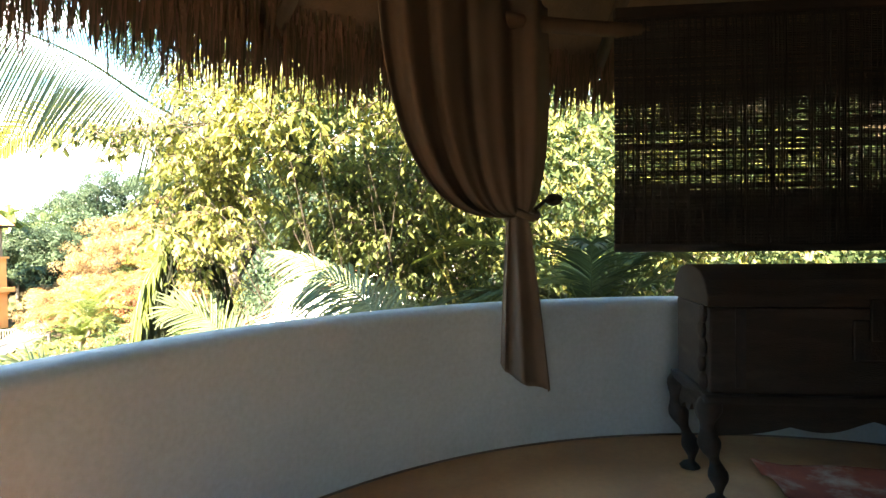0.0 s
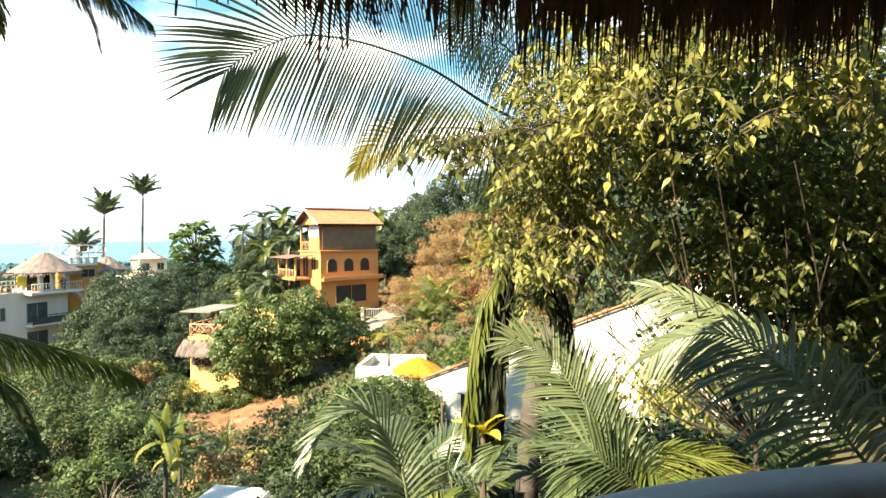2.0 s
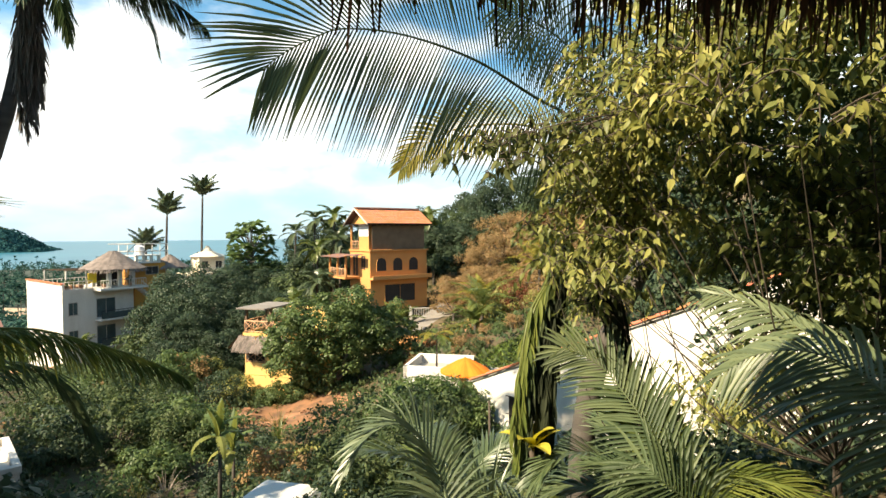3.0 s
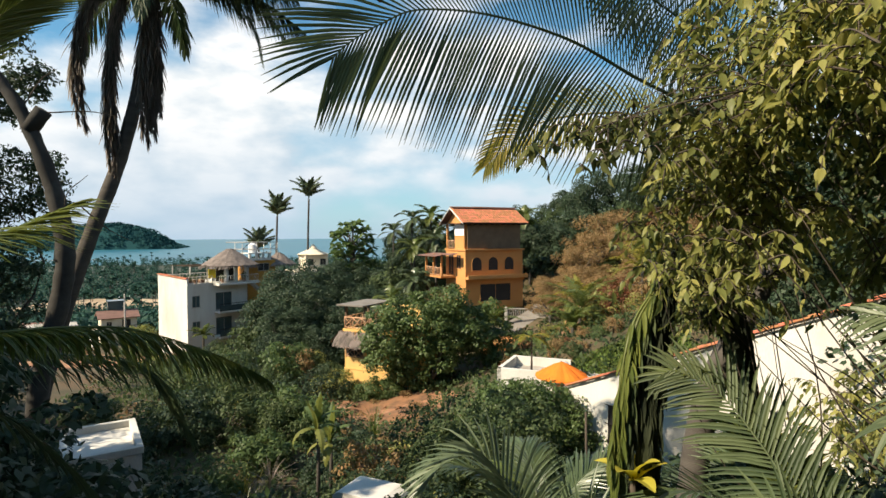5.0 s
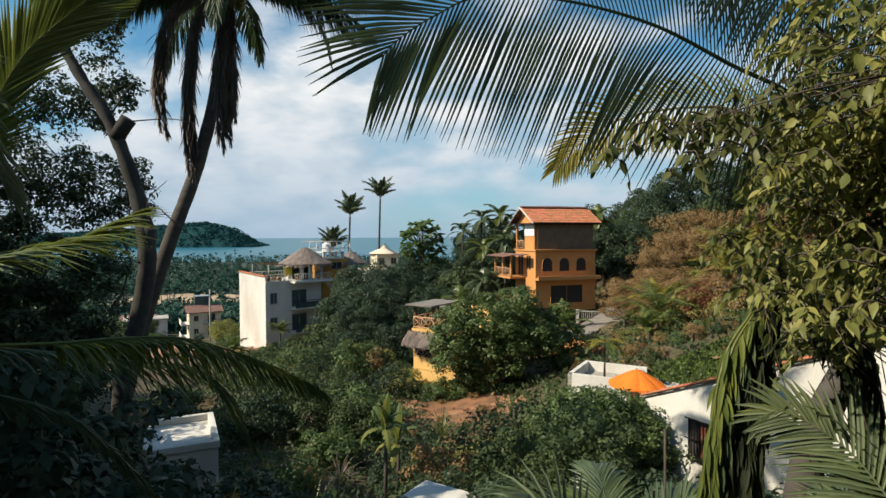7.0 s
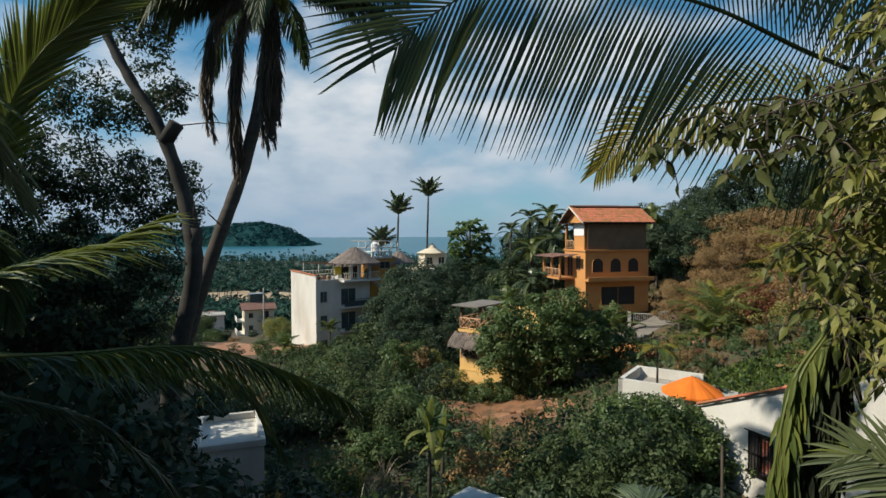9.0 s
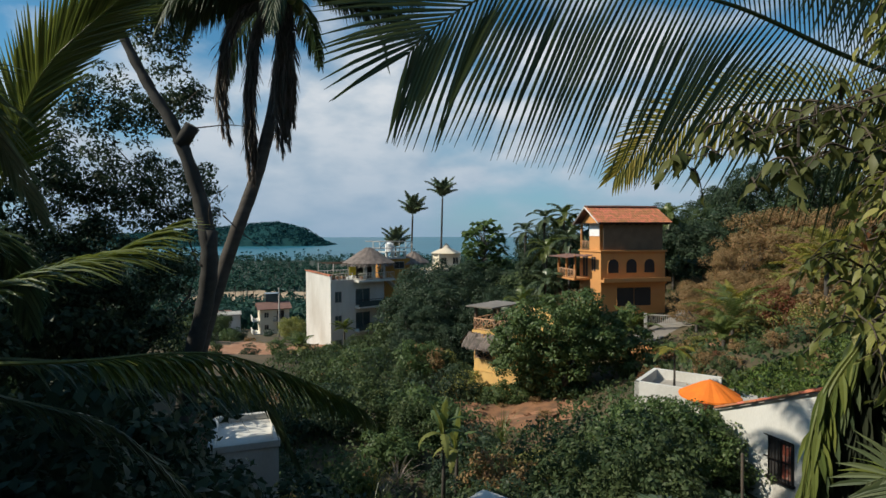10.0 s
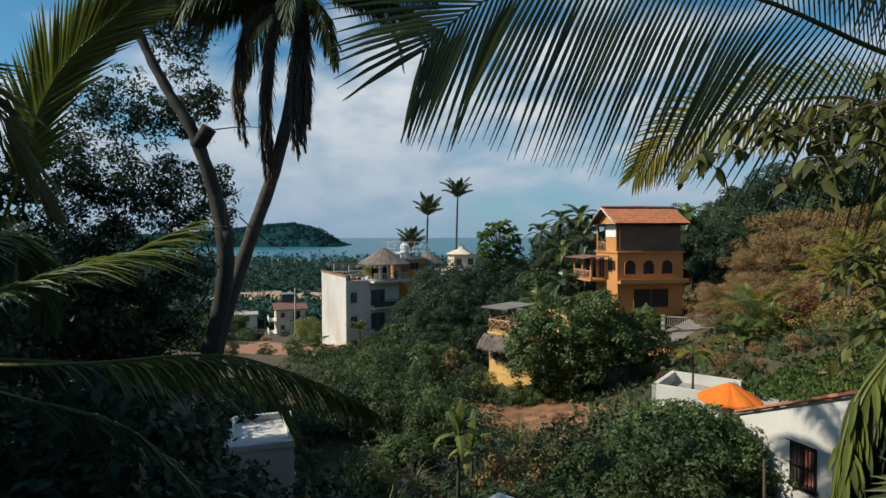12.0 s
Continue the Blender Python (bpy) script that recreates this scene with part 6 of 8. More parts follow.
def far_wood():
    """Crowns over the plain and the lower hillside, too many to count."""
    n = 6500
    P, D, S, N = [], [], [], []
    for i in range(n):
        u = 150 * (900 / 150) ** rng.random()
        v = rng.uniform(-0.85, 0.25) * u
        x, y = uv(u, v)
        if abs(u - 298) < 38 and abs(v + 92) < 42:
            continue
        z = float(ground_z(x, y))
        r = rng.uniform(2.2, 4.4)
        k = 24
        q = rng.normal(size=(k, 3))
        q /= np.linalg.norm(q, axis=1)[:, None]
        P.append(np.array([x, y, z + r * 0.8]) + q * np.array([r, r, r * 0.75]))
        D.append(np.cross(q, rng.normal(size=(k, 3))))
        N.append(q + (0, 0, 0.3))
        S.append(rng.uniform(1.4, 2.4, k))
    # crowns use the haze-tinted leaf colour
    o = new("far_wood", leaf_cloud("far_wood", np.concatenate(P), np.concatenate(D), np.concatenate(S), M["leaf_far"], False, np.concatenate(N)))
    tagged(o, "distant trees crowding the coastal plain", "trees", kind="stuff")
    n = 420
    V, F = [], []
    parts = []
    P, D, S = [], [], []
    for i in range(n):
        u = 230 * (1000 / 230) ** rng.random()
        v = rng.uniform(-0.65, 0.1) * u
        x, y = uv(u, v)
        z = float(ground_z(x, y))
        h = rng.uniform(6, 11)
        parts.append(tube_arrays([(x, y, z), (x + rng.normal() * 0.5, y, z + h)], 0.16, 4, False))
        k = 22
        a = rng.random(k) * 6.28
        P.append(np.tile((x, y, z + h), (k, 1)))
        D.append(np.stack([np.cos(a), np.sin(a), rng.uniform(-0.5, 0.9, k)], 1))
        S.append(rng.uniform(1.9, 3.0, k))
    v_, f_ = join_arrays(parts)
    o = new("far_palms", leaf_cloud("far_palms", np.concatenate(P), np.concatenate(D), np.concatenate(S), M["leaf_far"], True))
    tagged(o, "distant coconut palms on the plain by the bay", "palm trees", kind="stuff")
    part("trunks", mesh_from("trunks", v_, f_, M["bark_dark"]), o)


far_wood()


def shrub_mesh(n, r, h, leaf, mat, clump=0.30):
    blobs = [(0, 0, h * 0.5, r, r, h * 0.5), (r * 0.4, 0.2 * r, h * 0.45, r * 0.7, r * 0.6, h * 0.4), (-r * 0.4, -r * 0.3, h * 0.35, r * 0.7, r * 0.7, h * 0.35)]
    pts, way, out, _ = crown_points(blobs, n, clump, 0.7)
    return leaf_cloud("foliage", pts, way, leaf * (0.6 + 0.8 * rng.random(len(pts))), mat, False, out)


SHRUBS = {
    "green": [shrub_mesh(3600, 1.3, 2.2, 0.16, M["leaf_mid"]), shrub_mesh(3000, 1.1, 1.7, 0.15, M["leaf_mid"]), shrub_mesh(3000, 1.2, 2.4, 0.19, M["leaf_fresh"])],
    "dark": [shrub_mesh(3600, 1.4, 2.4, 0.16, M["leaf_dark"]), shrub_mesh(3000, 1.2, 2.0, 0.15, M["leaf_mid"])],
    "dry": [shrub_mesh(2200, 1.3, 1.8, 0.15, M["leaf_dry"], 0.26), shrub_mesh(1900, 1.0, 1.5, 0.14, M["leaf_dry"], 0.26)],
    "gold": [shrub_mesh(3000, 1.2, 1.9, 0.16, M["leaf_gold"]), shrub_mesh(2600, 1.0, 1.6, 0.15, M["leaf_fresh"])],
    "red": [shrub_mesh(2000, 1.0, 1.5, 0.14, M["leaf_red"], 0.26)],
}
SHRUB_LABEL = {"green": "bushy mid-green shrub on the slope", "dark": "dense dark green shrub on the slope", "dry": "dry brown thin-leaved bush on the slope", "gold": "yellow-green sunlit bush on the slope", "red": "low bush with dull red leaves"}


def stem_mesh():
    parts = []
    for k in range(6):
        a = k * 1.05
        parts.append(tube_arrays([(0, 0, -0.3), (0.2 * math.cos(a), 0.2 * math.sin(a), 0.5), (0.6 * math.cos(a), 0.6 * math.sin(a), 1.1)], (0.05, 0.035, 0.01), 5))
    v, f = join_arrays(parts)
    return mesh_from("woody_base", v, f, M["twig"])


STEMS = stem_mesh()


def shrub(kind, u, v, scale=1.0, sink=0.15, z=None):
    x, y, g = on_ground(u, v)
    ob = thing("shrub", pose(x, y, (g if z is None else z) - sink, 0, 0, rng.uniform(0, 360)) @ Matrix.Diagonal((scale, scale, scale * rng.uniform(0.8, 1.15), 1)), SHRUB_LABEL[kind], "shrub", "shrubs of the slope")
    part("woody_base", STEMS, ob)
    part("foliage", SHRUBS[kind][int(rng.integers(len(SHRUBS[kind])))], ob)


OPEN_VIEW = [(92, -27.5, 22, 8), (106, -31.5, 16, 9), (29.5, 4.1, 4.5, 2.0), (32.0, 5.2, 4.0, 2.8), (52, -14.5, 14, 4.5), (68, -20, 10, 6)]


def cover(u0, u1, v0, v1, n, kinds, smin, smax, skip=()):
    """Shrubs spread over a stretch of the slope, leaving the houses, the road and the bare soil free."""
    for _ in range(n):
        u, v = rng.uniform(u0, u1), rng.uniform(v0, v1)
        if any((u - a) ** 2 / ra ** 2 + (v - b) ** 2 / rb ** 2 < 1 for a, b, ra, rb in skip):
            continue
        scale = rng.uniform(smin, smax)
        if any((u - a) ** 2 / ra ** 2 + (v - b) ** 2 / rb ** 2 < 1 for a, b, ra, rb in OPEN_VIEW):
            scale *= 0.35
        shrub(rng.choice(kinds), u, v, scale)


BARE = [(70, -10.0, 11, 6.5), (63, -11.5, 5, 6), (82, -22, 14, 8), (32.5, 5.8, 4.5, 3.2), (37, 6.2, 3.6, 3.6), (46, 6.8, 4.5, 4.8), (43, 15.5, 4, 3.5), (58, 20.5, 6, 7.5), (51, 21, 4, 4.5), (26, 13, 5, 4.2), (28, 9.0, 4, 3.4), (23, 15, 4.5, 5), (28, 20, 4, 8), (78, -9, 8, 8), (14.9, 1.0, 1.6, 2.0), (18.5, -6.6, 2.6, 2.4)]
cover(11, 33, -9, 9, 80, ["green", "dark", "dry", "green", "dark", "gold"], 0.6, 1.3, BARE)
for u, v, q in ((33.2, 4.6, 0.35), (34.6, 7.6, 0.3), (36.0, 4.0, 0.4), (37.6, 7.4, 0.35), (35.2, 6.4, 0.22), (33.0, 6.9, 0.4), (38.6, 5.2, 0.3), (36.8, 5.8, 0.18)):
    shrub("dry" if q > 0.25 else "red", u, v, q)
for u, v, s in ((40.5, 3.6, 0.8), (40.0, 4.6, 0.7), (39.6, 5.6, 0.8), (39.0, 6.8, 0.75), (38.6, 8.2, 0.8)):
    shrub("green", u, v, s)
cover(33, 62, -12, 10, 60, ["green", "dark", "green", "dark", "dry", "gold"], 0.8, 1.5, BARE)
cover(62, 105, -35, 14, 55, ["dark", "green", "dark"], 1.6, 2.6, BARE)
cover(30, 62, 22, 44, 80, ["dry", "red", "dry", "dry", "red", "gold"], 0.8, 1.5, BARE)
for u, v, k, q in ((104, -40, "dark", 1.6), (99, -37, "green", 1.2), (108, -44, "dark", 1.9), (92, -33, "green", 1.0), (100, -24.5, "gold", 1.5), (96, -23, "green", 1.5), (88, -20.5, "gold", 1.2), (112, -27, "gold", 1.7), (118, -46, "dark", 2.0), (124, -29, "green", 1.8), (84, -27, "dry", 0.7), (80, -24, "dry", 0.6), (86, -30, "dark", 0.9), (64, -17.5, "green", 0.8), (67, -15.5, "gold", 0.8), (61, -13, "green", 1.0), (64, -10.5, "dry", 0.9), (58, -15, "dark", 0.8)):
    shrub(k, u, v, q)
cover(58, 95, 12, 50, 30, ["dark", "green", "dark"], 1.8, 3.0, BARE)
cover(8, 30, 14, 40, 30, ["dark", "green", "gold", "dry"], 0.9, 1.9, BARE)


cover(28, 43, 13.5, 27, 85, ["dry", "red", "dry", "dark", "dry", "gold"], 0.3, 0.65, [(26, 13, 4.5, 4.0), (51, 21, 4, 4.5), (43, 15.5, 3.5, 2.6), (36, 20, 5, 3.2)])


def undergrowth():
    """Low leaves and grass that close the ground of the valley."""
    n = 55000
    u = 6 + 60 * rng.random(n) ** 1.2
    v = rng.uniform(-16, 34, n)
    keep = ~(((u - 35.6) / 4.2) ** 2 + ((v - 5.9) / 2.5) ** 2 < 1)
    keep &= ~(((u - 34) / 2.0) ** 2 + ((v - 5.2) / 1.3) ** 2 < 1)
    keep &= ~(((u - 51) / 5) ** 2 + ((v - 21) / 3.0) ** 2 < 1)
    u, v = u[keep], v[keep]
    x, y = EX + u * FW[0] + v * RT[0], EY + u * FW[1] + v * RT[1]
    lu, lv = 25.5 + 3.2 * rng.random(14000), 14 + 8 * rng.random(14000)
    lx, ly = EX + lu * FW[0] + lv * RT[0], EY + lu * FW[1] + lv * RT[1]
    lawn = leaf_cloud("lawn", np.stack([lx, ly, ground_z(lx, ly) + 0.12 * rng.random(len(lx))], 1), rng.normal(size=(len(lx), 3)) * 0.5 + (0, 0, 1.0), 0.07 + 0.12 * rng.random(len(lx)), M["grass"], False)
    tagged(new("lawn", lawn), "strip of bright green grass above the white house", "grass", kind="stuff")
    patch = np.sin(x * 0.7) * np.sin(y * 0.6 + 1) + 0.5 * np.sin(x * 1.9 + y)
    z = ground_z(x, y) + rng.random(len(x)) * 0.35 * (1.2 + patch)
    d = rng.normal(size=(len(x), 3)) * 0.8 + (0, 0, 0.5)
    size = 0.16 + 0.30 * rng.random(len(x))
    for name, mat, label, sel in (("undergrowth", "leaf_mid", "low green undergrowth covering the slope", patch < 1.2), ("dry_undergrowth", "leaf_dry", "dry brown weeds and litter on the slope", patch >= 1.2)):
        o = new(name, leaf_cloud(name, np.stack([x, y, z], 1)[sel], d[sel], size[sel], M[mat], False))
        tagged(o, label, "undergrowth", kind="stuff")


undergrowth()


# ---- larger trees of the hill and behind the houses ----
def big_tree_set(kinds):
    made = []
    for seed, mat, h, r, n, leaf, hollow in kinds:
        blobs = [(0, 0, h * 0.68, r, r, h * 0.3), (r * 0.6, 0.3 * r, h * 0.55, r * 0.7, r * 0.7, h * 0.25), (-r * 0.5, -0.5 * r, h * 0.6, r * 0.7, r * 0.6, h * 0.24), (0.1 * r, -0.6 * r, h * 0.8, r * 0.5, r * 0.5, h * 0.18)]
        made.append(tree("tree", (0, 0, -60), blobs, M[mat], {"leaf_dark": "dark green broad-crowned tree on the hill", "leaf_mid": "mid-green leafy tree on the hill", "leaf_dry": "half-bare tree with dry brown leaves", "leaf_gold": "yellow-green leafy tree on the slope"}[mat],
                         n, leaf, 0.55, 0.22, limbs=16 if mat == "leaf_dry" else 8, group="trees of the hill", hollow=hollow))
    return made


TREES = big_tree_set([(1, "leaf_dark", 7.5, 3.0, 22000, 0.20, 0.6), (2, "leaf_mid", 6.5, 2.7, 20000, 0.18, 0.5), (3, "leaf_dark", 9.0, 3.2, 22000, 0.21, 0.6), (4, "leaf_dry", 5.0, 2.6, 12000, 0.15, 0.2), (5, "leaf_gold", 5.0, 2.3, 12000, 0.16, 0.4)])


def grove(spots):
    """Trees set out one by one: which of the kinds, place, size."""
    used = set()
    for k, u, v, s in spots:
        x, y, z = on_ground(u, v)
        m = pose(x, y, z - 0.3, 0, 0, rng.uniform(0, 360)) @ Matrix.Diagonal((s, s, s * rng.uniform(0.9, 1.1), 1))
        if k not in used:
            TREES[k].matrix_basis = m
            used.add(k)
        else:
            c = copy_thing(TREES[k], m)
            c.matrix_basis = m


spots = [
    # behind and beside the orange house
    (2, 70, 9.5, 0.75), (0, 66, 12.5, 0.8), (1, 62, 11.0, 0.65), (2, 74, 15, 0.8), (0, 70, 19, 0.8), (2, 72, 25, 0.95), (0, 66, 29.5, 1.0), (1, 70, 31, 1.1), (2, 76, 33, 1.1), (0, 64, 33, 0.9), (1, 72, 37, 1.1), (2, 68, 41, 1.2), (0, 78, 42, 1.2), (1, 84, 36, 1.2), (2, 62, 44, 1.1),
    # dry slope
    (3, 49, 28, 0.8), (3, 53, 30, 0.9), (3, 46, 27, 0.7), (3, 48, 33, 1.0), (3, 55, 33, 1.0), (3, 57, 36, 1.3), (3, 44, 31, 0.6), (3, 50, 38, 1.1), (3, 42, 36, 1.0), (3, 40, 33, 0.9), (0, 48, 43, 1.2), (4, 46, 25.5, 0.5), (3, 51, 27, 0.8), (3, 40, 28.5, 0.6), (3, 43, 24.0, 0.6), (3, 46.5, 22.8, 0.7), (3, 50, 25.0, 0.8), (3, 37, 31, 0.8), (4, 52, 35.5, 0.9), (3, 45, 34.5, 0.9),
    # between the yellow house and the apartment block
    (0, 58, -0.6, 0.85), (2, 62, 1.5, 0.95), (0, 66, -1.9, 0.9), (2, 67, -0.6, 1.12), (0, 55, 2.5, 0.6), (2, 70, 3.0, 1.2), (0, 60, 5.5, 0.9), (2, 64, 7.5, 0.85), (2, 78, 6.0, 0.9), (0, 84, 9.5, 0.9), (0, 56, -2.6, 0.45), (0, 52, -1.5, 0.45), (2, 72, -1.5, 1.1), (0, 70, 0.8, 1.15), (1, 88, 3.5, 1.0), (0, 82, 0.0, 0.85),
    (0, 98, 3.0, 1.1), (1, 100, 0.5, 1.0), (1, 99, 5.5, 1.25), (4, 96, 1.5, 1.3), (1, 64, -8.5, 0.45), (4, 62, -11.0, 0.5), (2, 80, 7.2, 1.15), (0, 81, 9.8, 1.05),
    # on the ridge behind
    (0, 78, 12.5, 0.8), (2, 80, 15.5, 0.8), (1, 76, 17.5, 0.8), (0, 74, 20.5, 0.75), (2, 84, 19, 0.8), (1, 84, 13, 0.8),
    # left of the palms
    (2, 20, -15, 1.1), (0, 26, -18, 1.2), (2, 32, -22, 1.2), (0, 16, -19, 1.2), (1, 38, -27, 1.2), (2, 24, -25, 1.3), (0, 45, -33, 1.2),
    # below and left of the block
    (4, 92, -22.6, 0.8), (1, 96, -36.5, 0.8), (1, 62, -13.5, 0.25),
    # up the slope beside the room
    (2, 14, 19, 1.0), (2, 8, 19, 1.0), (1, 17, 24, 1.1), (0, 22, 27, 1.0), (0, 2, 18, 1.1), (1, -3, 14, 1.0), (2, -8, 18, 1.2), (0, -14, 12, 1.2), (2, -16, 3, 1.2), (0, -17, -6, 1.1), (1, 28, 31, 1.0), (2, 33, 38, 1.1), (4, 30, 27, 0.9),
]
grove(spots)


def feathery_tree():
    """A tall tree whose long leaves hang in rosettes from the limb ends."""
    x, y, z = on_ground(84, 8.4)
    h = 3.6 - z
    t = thing("feathery_tree", pose(x, y, z), "tall dark tree with drooping leaf rosettes against the sea", "tree")
    parts = [tube_arrays(spline([(0, 0, -0.6), (0.2, 0, h * 0.4), (0, 0.1, h * 0.75)], 6), np.linspace(0.28, 0.16, 13), 8)]
    P, D, S = [], [], []
    for k in range(46):
        a, q = 2.399963 * k, (k + 0.5) / 46
        r = 3.2 * math.sin(math.pi * (0.12 + 0.80 * q)) ** 0.8 * (0.75 + 0.3 * rng.random())
        c = np.array([r * math.cos(a), r * math.sin(a), h - 7.0 * q + 0.3 * rng.normal()])
        parts.append(tube_arrays(spline([(0, 0.05, h * 0.7 - 1.2 * q), c * [0.5, 0.5, 1.0] + (0, 0, -0.5), c], 4), np.linspace(0.09, 0.03, 9), 5))
        for i in range(13):
            b = 2.399963 * i
            P.append(c)
            D.append((math.cos(b), math.sin(b), 0.5 - 1.1 * (i / 12)))
            S.append(rng.uniform(0.9, 1.5))
    v, f = join_arrays(parts)
    part("trunk", mesh_from("trunk", v, f, M["bark"], True), t)
    part("crown", leaf_cloud("crown", P, D, S, M["leaf_round"], True), t)


feathery_tree()
for k, (u, v, h, s) in enumerate(((62, 13.0, 7.0, 2), (67, 14.2, 9.5, 4), (60, 8.5, 4.4, 5), (57, 11.0, 3.6, 7), (64, 16.3, 10.0, 8), (74, 18.6, 7.5, 9), (72, 20.8, 7.0, 3), (66, 28.5, 9.0, 6), (73, 15.2, 11.0, 10), (72.5, 17.7, 10.2, 11), (76, 13.2, 10.5, 12), (58, 9.6, 5.6, 13), (54, 7.6, 4.6, 14))):
    x, y, z = on_ground(u, v)
    palm("hill_palm", (x, y, z), (x + 0.3, y, z + h), "feather palm among the trees by the orange house", 13, 3.2, 0.85, (0.16, 0.11), ("frond", "frond_young")[k % 2], 30, "palms by the houses", seed=20 + s, width=0.13)
for k, (u, v, h, ln) in enumerate(((38, 21.2, 1.9, 4.0), (44, 24.5, 1.6, 3.0), (47.5, 17.6, 1.4, 2.9), (36, 19.5, 0.7, 2.4), (36, 25.4, 3.4, 3.2), (33, 24.2, 4.2, 3.2), (72, -11.0, 2.8, 2.2), (62, -14.5, 1.4, 2.4))):
    x, y, z = on_ground(u, v)
    palm("young_palm", (x, y, z), (x, y + 0.1, z + h), "young feather palm with arching dry-tipped leaves", 15, ln, ln * 0.22, (0.14, 0.12), "frond_yellow" if k in (1, 4, 5) else "frond_young", 42, "young palms on the slope", seed=40 + k, width=0.06, rise=(1.5, 0.3), fall=1.35)


# ---- banana plants ----
def banana(u, v, h, seed, z=None):
    r2 = random.Random(seed)
    x, y, g = on_ground(u, v)
    t = thing("banana_plant", pose(x, y, g if z is None else z), "banana plant with torn yellow-green leaves", "banana plant", "banana plants")
    part("stem", tube("stem", [(0, 0, -0.3), (0.05, 0, h * 0.5), (0, 0.05, h)], (0.10, 0.08, 0.05), M["palmbark"], 8), t)
    for k in range(8):
        sp = spline(frond_spine((0, 0, h * 0.95), 2.4 * k + r2.uniform(-0.3, 0.3), r2.uniform(1.3, 1.8), 1.54 - 0.07 * k if k < 5 else 0.3, r2.uniform(0.3, 0.9) if k < 3 else r2.uniform(1.8, 2.8)), 7)
        n = len(sp)
        V, F = [], []
        for i in range(n):
            q = i / (n - 1)
            d = sp[min(i + 1, n - 1)] - sp[max(i - 1, 0)]
            s = np.cross(d, (0, 0, 1.0))
            s /= np.linalg.norm(s) + 1e-9
            w = 0.20 * math.sin(math.pi * min(1, 0.08 + q * 0.95)) ** 0.7 * (1 - r2.uniform(0.0, 0.55) * (i % 2))
            drop = np.array([0, 0, -0.35 * w])
            V += [sp[i] - s * w + drop, sp[i], sp[i] + s * w + drop]
        for i in range(n - 1):
            a = 3 * i
            F += [(a, a + 1, a + 4, a + 3), (a + 1, a + 2, a + 5, a + 4)]
        part("leaf", mesh_from("leaf", V, F, M["banana" if k in (0, 2, 5, 7) else "leaf_fresh"]), t)


banana(21.8, 0.55, 3.7, 1)
banana(22.6, 1.1, 2.6, 2)

# ---- coconut palm and the lopped tree ----
cocos = thing("coconut_palm", pose(-17.75, 3.0, -8.6), "leaning coconut palm with dead leaves hanging on its trunk", "palm tree")
O = np.array((-17.75, 3.0, -8.6))
ctr = spline([np.array(p) - O for p in ((-17.5, 3.0, -9.2), (-17.28, 3.55, -4.2), (-17.04, 4.18, -0.87), (-16.91, 4.87, 1.51), (-16.90, 5.63, 3.71), (-16.60, 6.13, 6.1), (-16.40, 6.32, 8.3))], 8)
part("trunk", tube("trunk", ctr, np.linspace(0.205, 0.15, len(ctr)) + 0.006 * np.sin(np.arange(len(ctr)) * 2.2), M["palmbark"], 12), cocos)
ctop = np.array((-16.38, 6.34, 8.35)) - O
for k in range(19):
    az = 2.399963 * k + 0.4
    q = k / 18
    sp = frond_spine(ctop, az, 3.9 + 0.3 * math.sin(k * 3.0), 1.25 - 1.35 * q, 1.55 + 0.3 * math.sin(k * 1.7))
    part("frond", frond_mesh("frond", sp, 0.85, M["frond_matt"], 60, 0.05, droop=1.8, rib=0.03, jitter=0.09), cocos)


def hanging(parent, spine, leaf_len, mat, label="", pairs=40, origin=(0, 0, 0), width=0.045, droop=2.2, rib=0.025, spread=0.5):
    o = np.array(origin)
    part("dead_frond", frond_mesh("dead_frond", [np.array(p) - o for p in spine], leaf_len, M[mat], pairs, width, 0.1, droop=droop, spread=spread, rib=rib, side_vec=(0.1, -0.95, 0.3), fold=0.0, jitter=0.25, tip_len=0.5, gap=0.1), parent, label)


for dx, dy, ln in ((-0.74, -1.66, 3.7), (-0.71, -1.56, 3.4), (-0.66, -1.50, 3.9), (-0.70, -1.60, 3.2), (-0.43, -1.04, 4.8), (-0.40, -0.97, 4.6), (-0.36, -0.90, 4.9), (-0.32, -0.86, 4.3), (-0.04, -0.34, 4.0), (0.0, -0.22, 4.2), (0.03, -0.14, 3.8), (0.06, -0.05, 4.0), (0.10, 0.06, 3.4)):
    b = ctop + O
    hanging(cocos, [b + (0, 0, -0.1), b + np.array((dx * 0.7, dy * 0.75, -0.35 * ln * 0.5)), b + np.array((dx, dy, -0.62 * ln)), b + np.array((dx * 0.95 + 0.05, dy * 0.95, -ln))], 0.58, "frond_dry", "brown dead leaf hanging down", 170, O, 0.06, 1.9, 0.025, 0.6)
for az, ln, rise, fall in ((-2.069, 4.6, -0.02, 0.12), (-2.35, 4.2, 0.2, 0.35), (-1.85, 4.2, 0.1, 0.25), (-1.75, 3.8, 0.6, 0.7), (1.07, 4.0, 0.05, 0.9), (0.95, 3.6, 0.2, 0.8), (0.8, 3.8, 0.5, 1.3)):
    part("frond", frond_mesh("frond", frond_spine(ctop, az, ln, rise, fall), 1.15, M["frond_matt"], 150, 0.055, droop=3.4, rib=0.03, jitter=0.09), cocos)
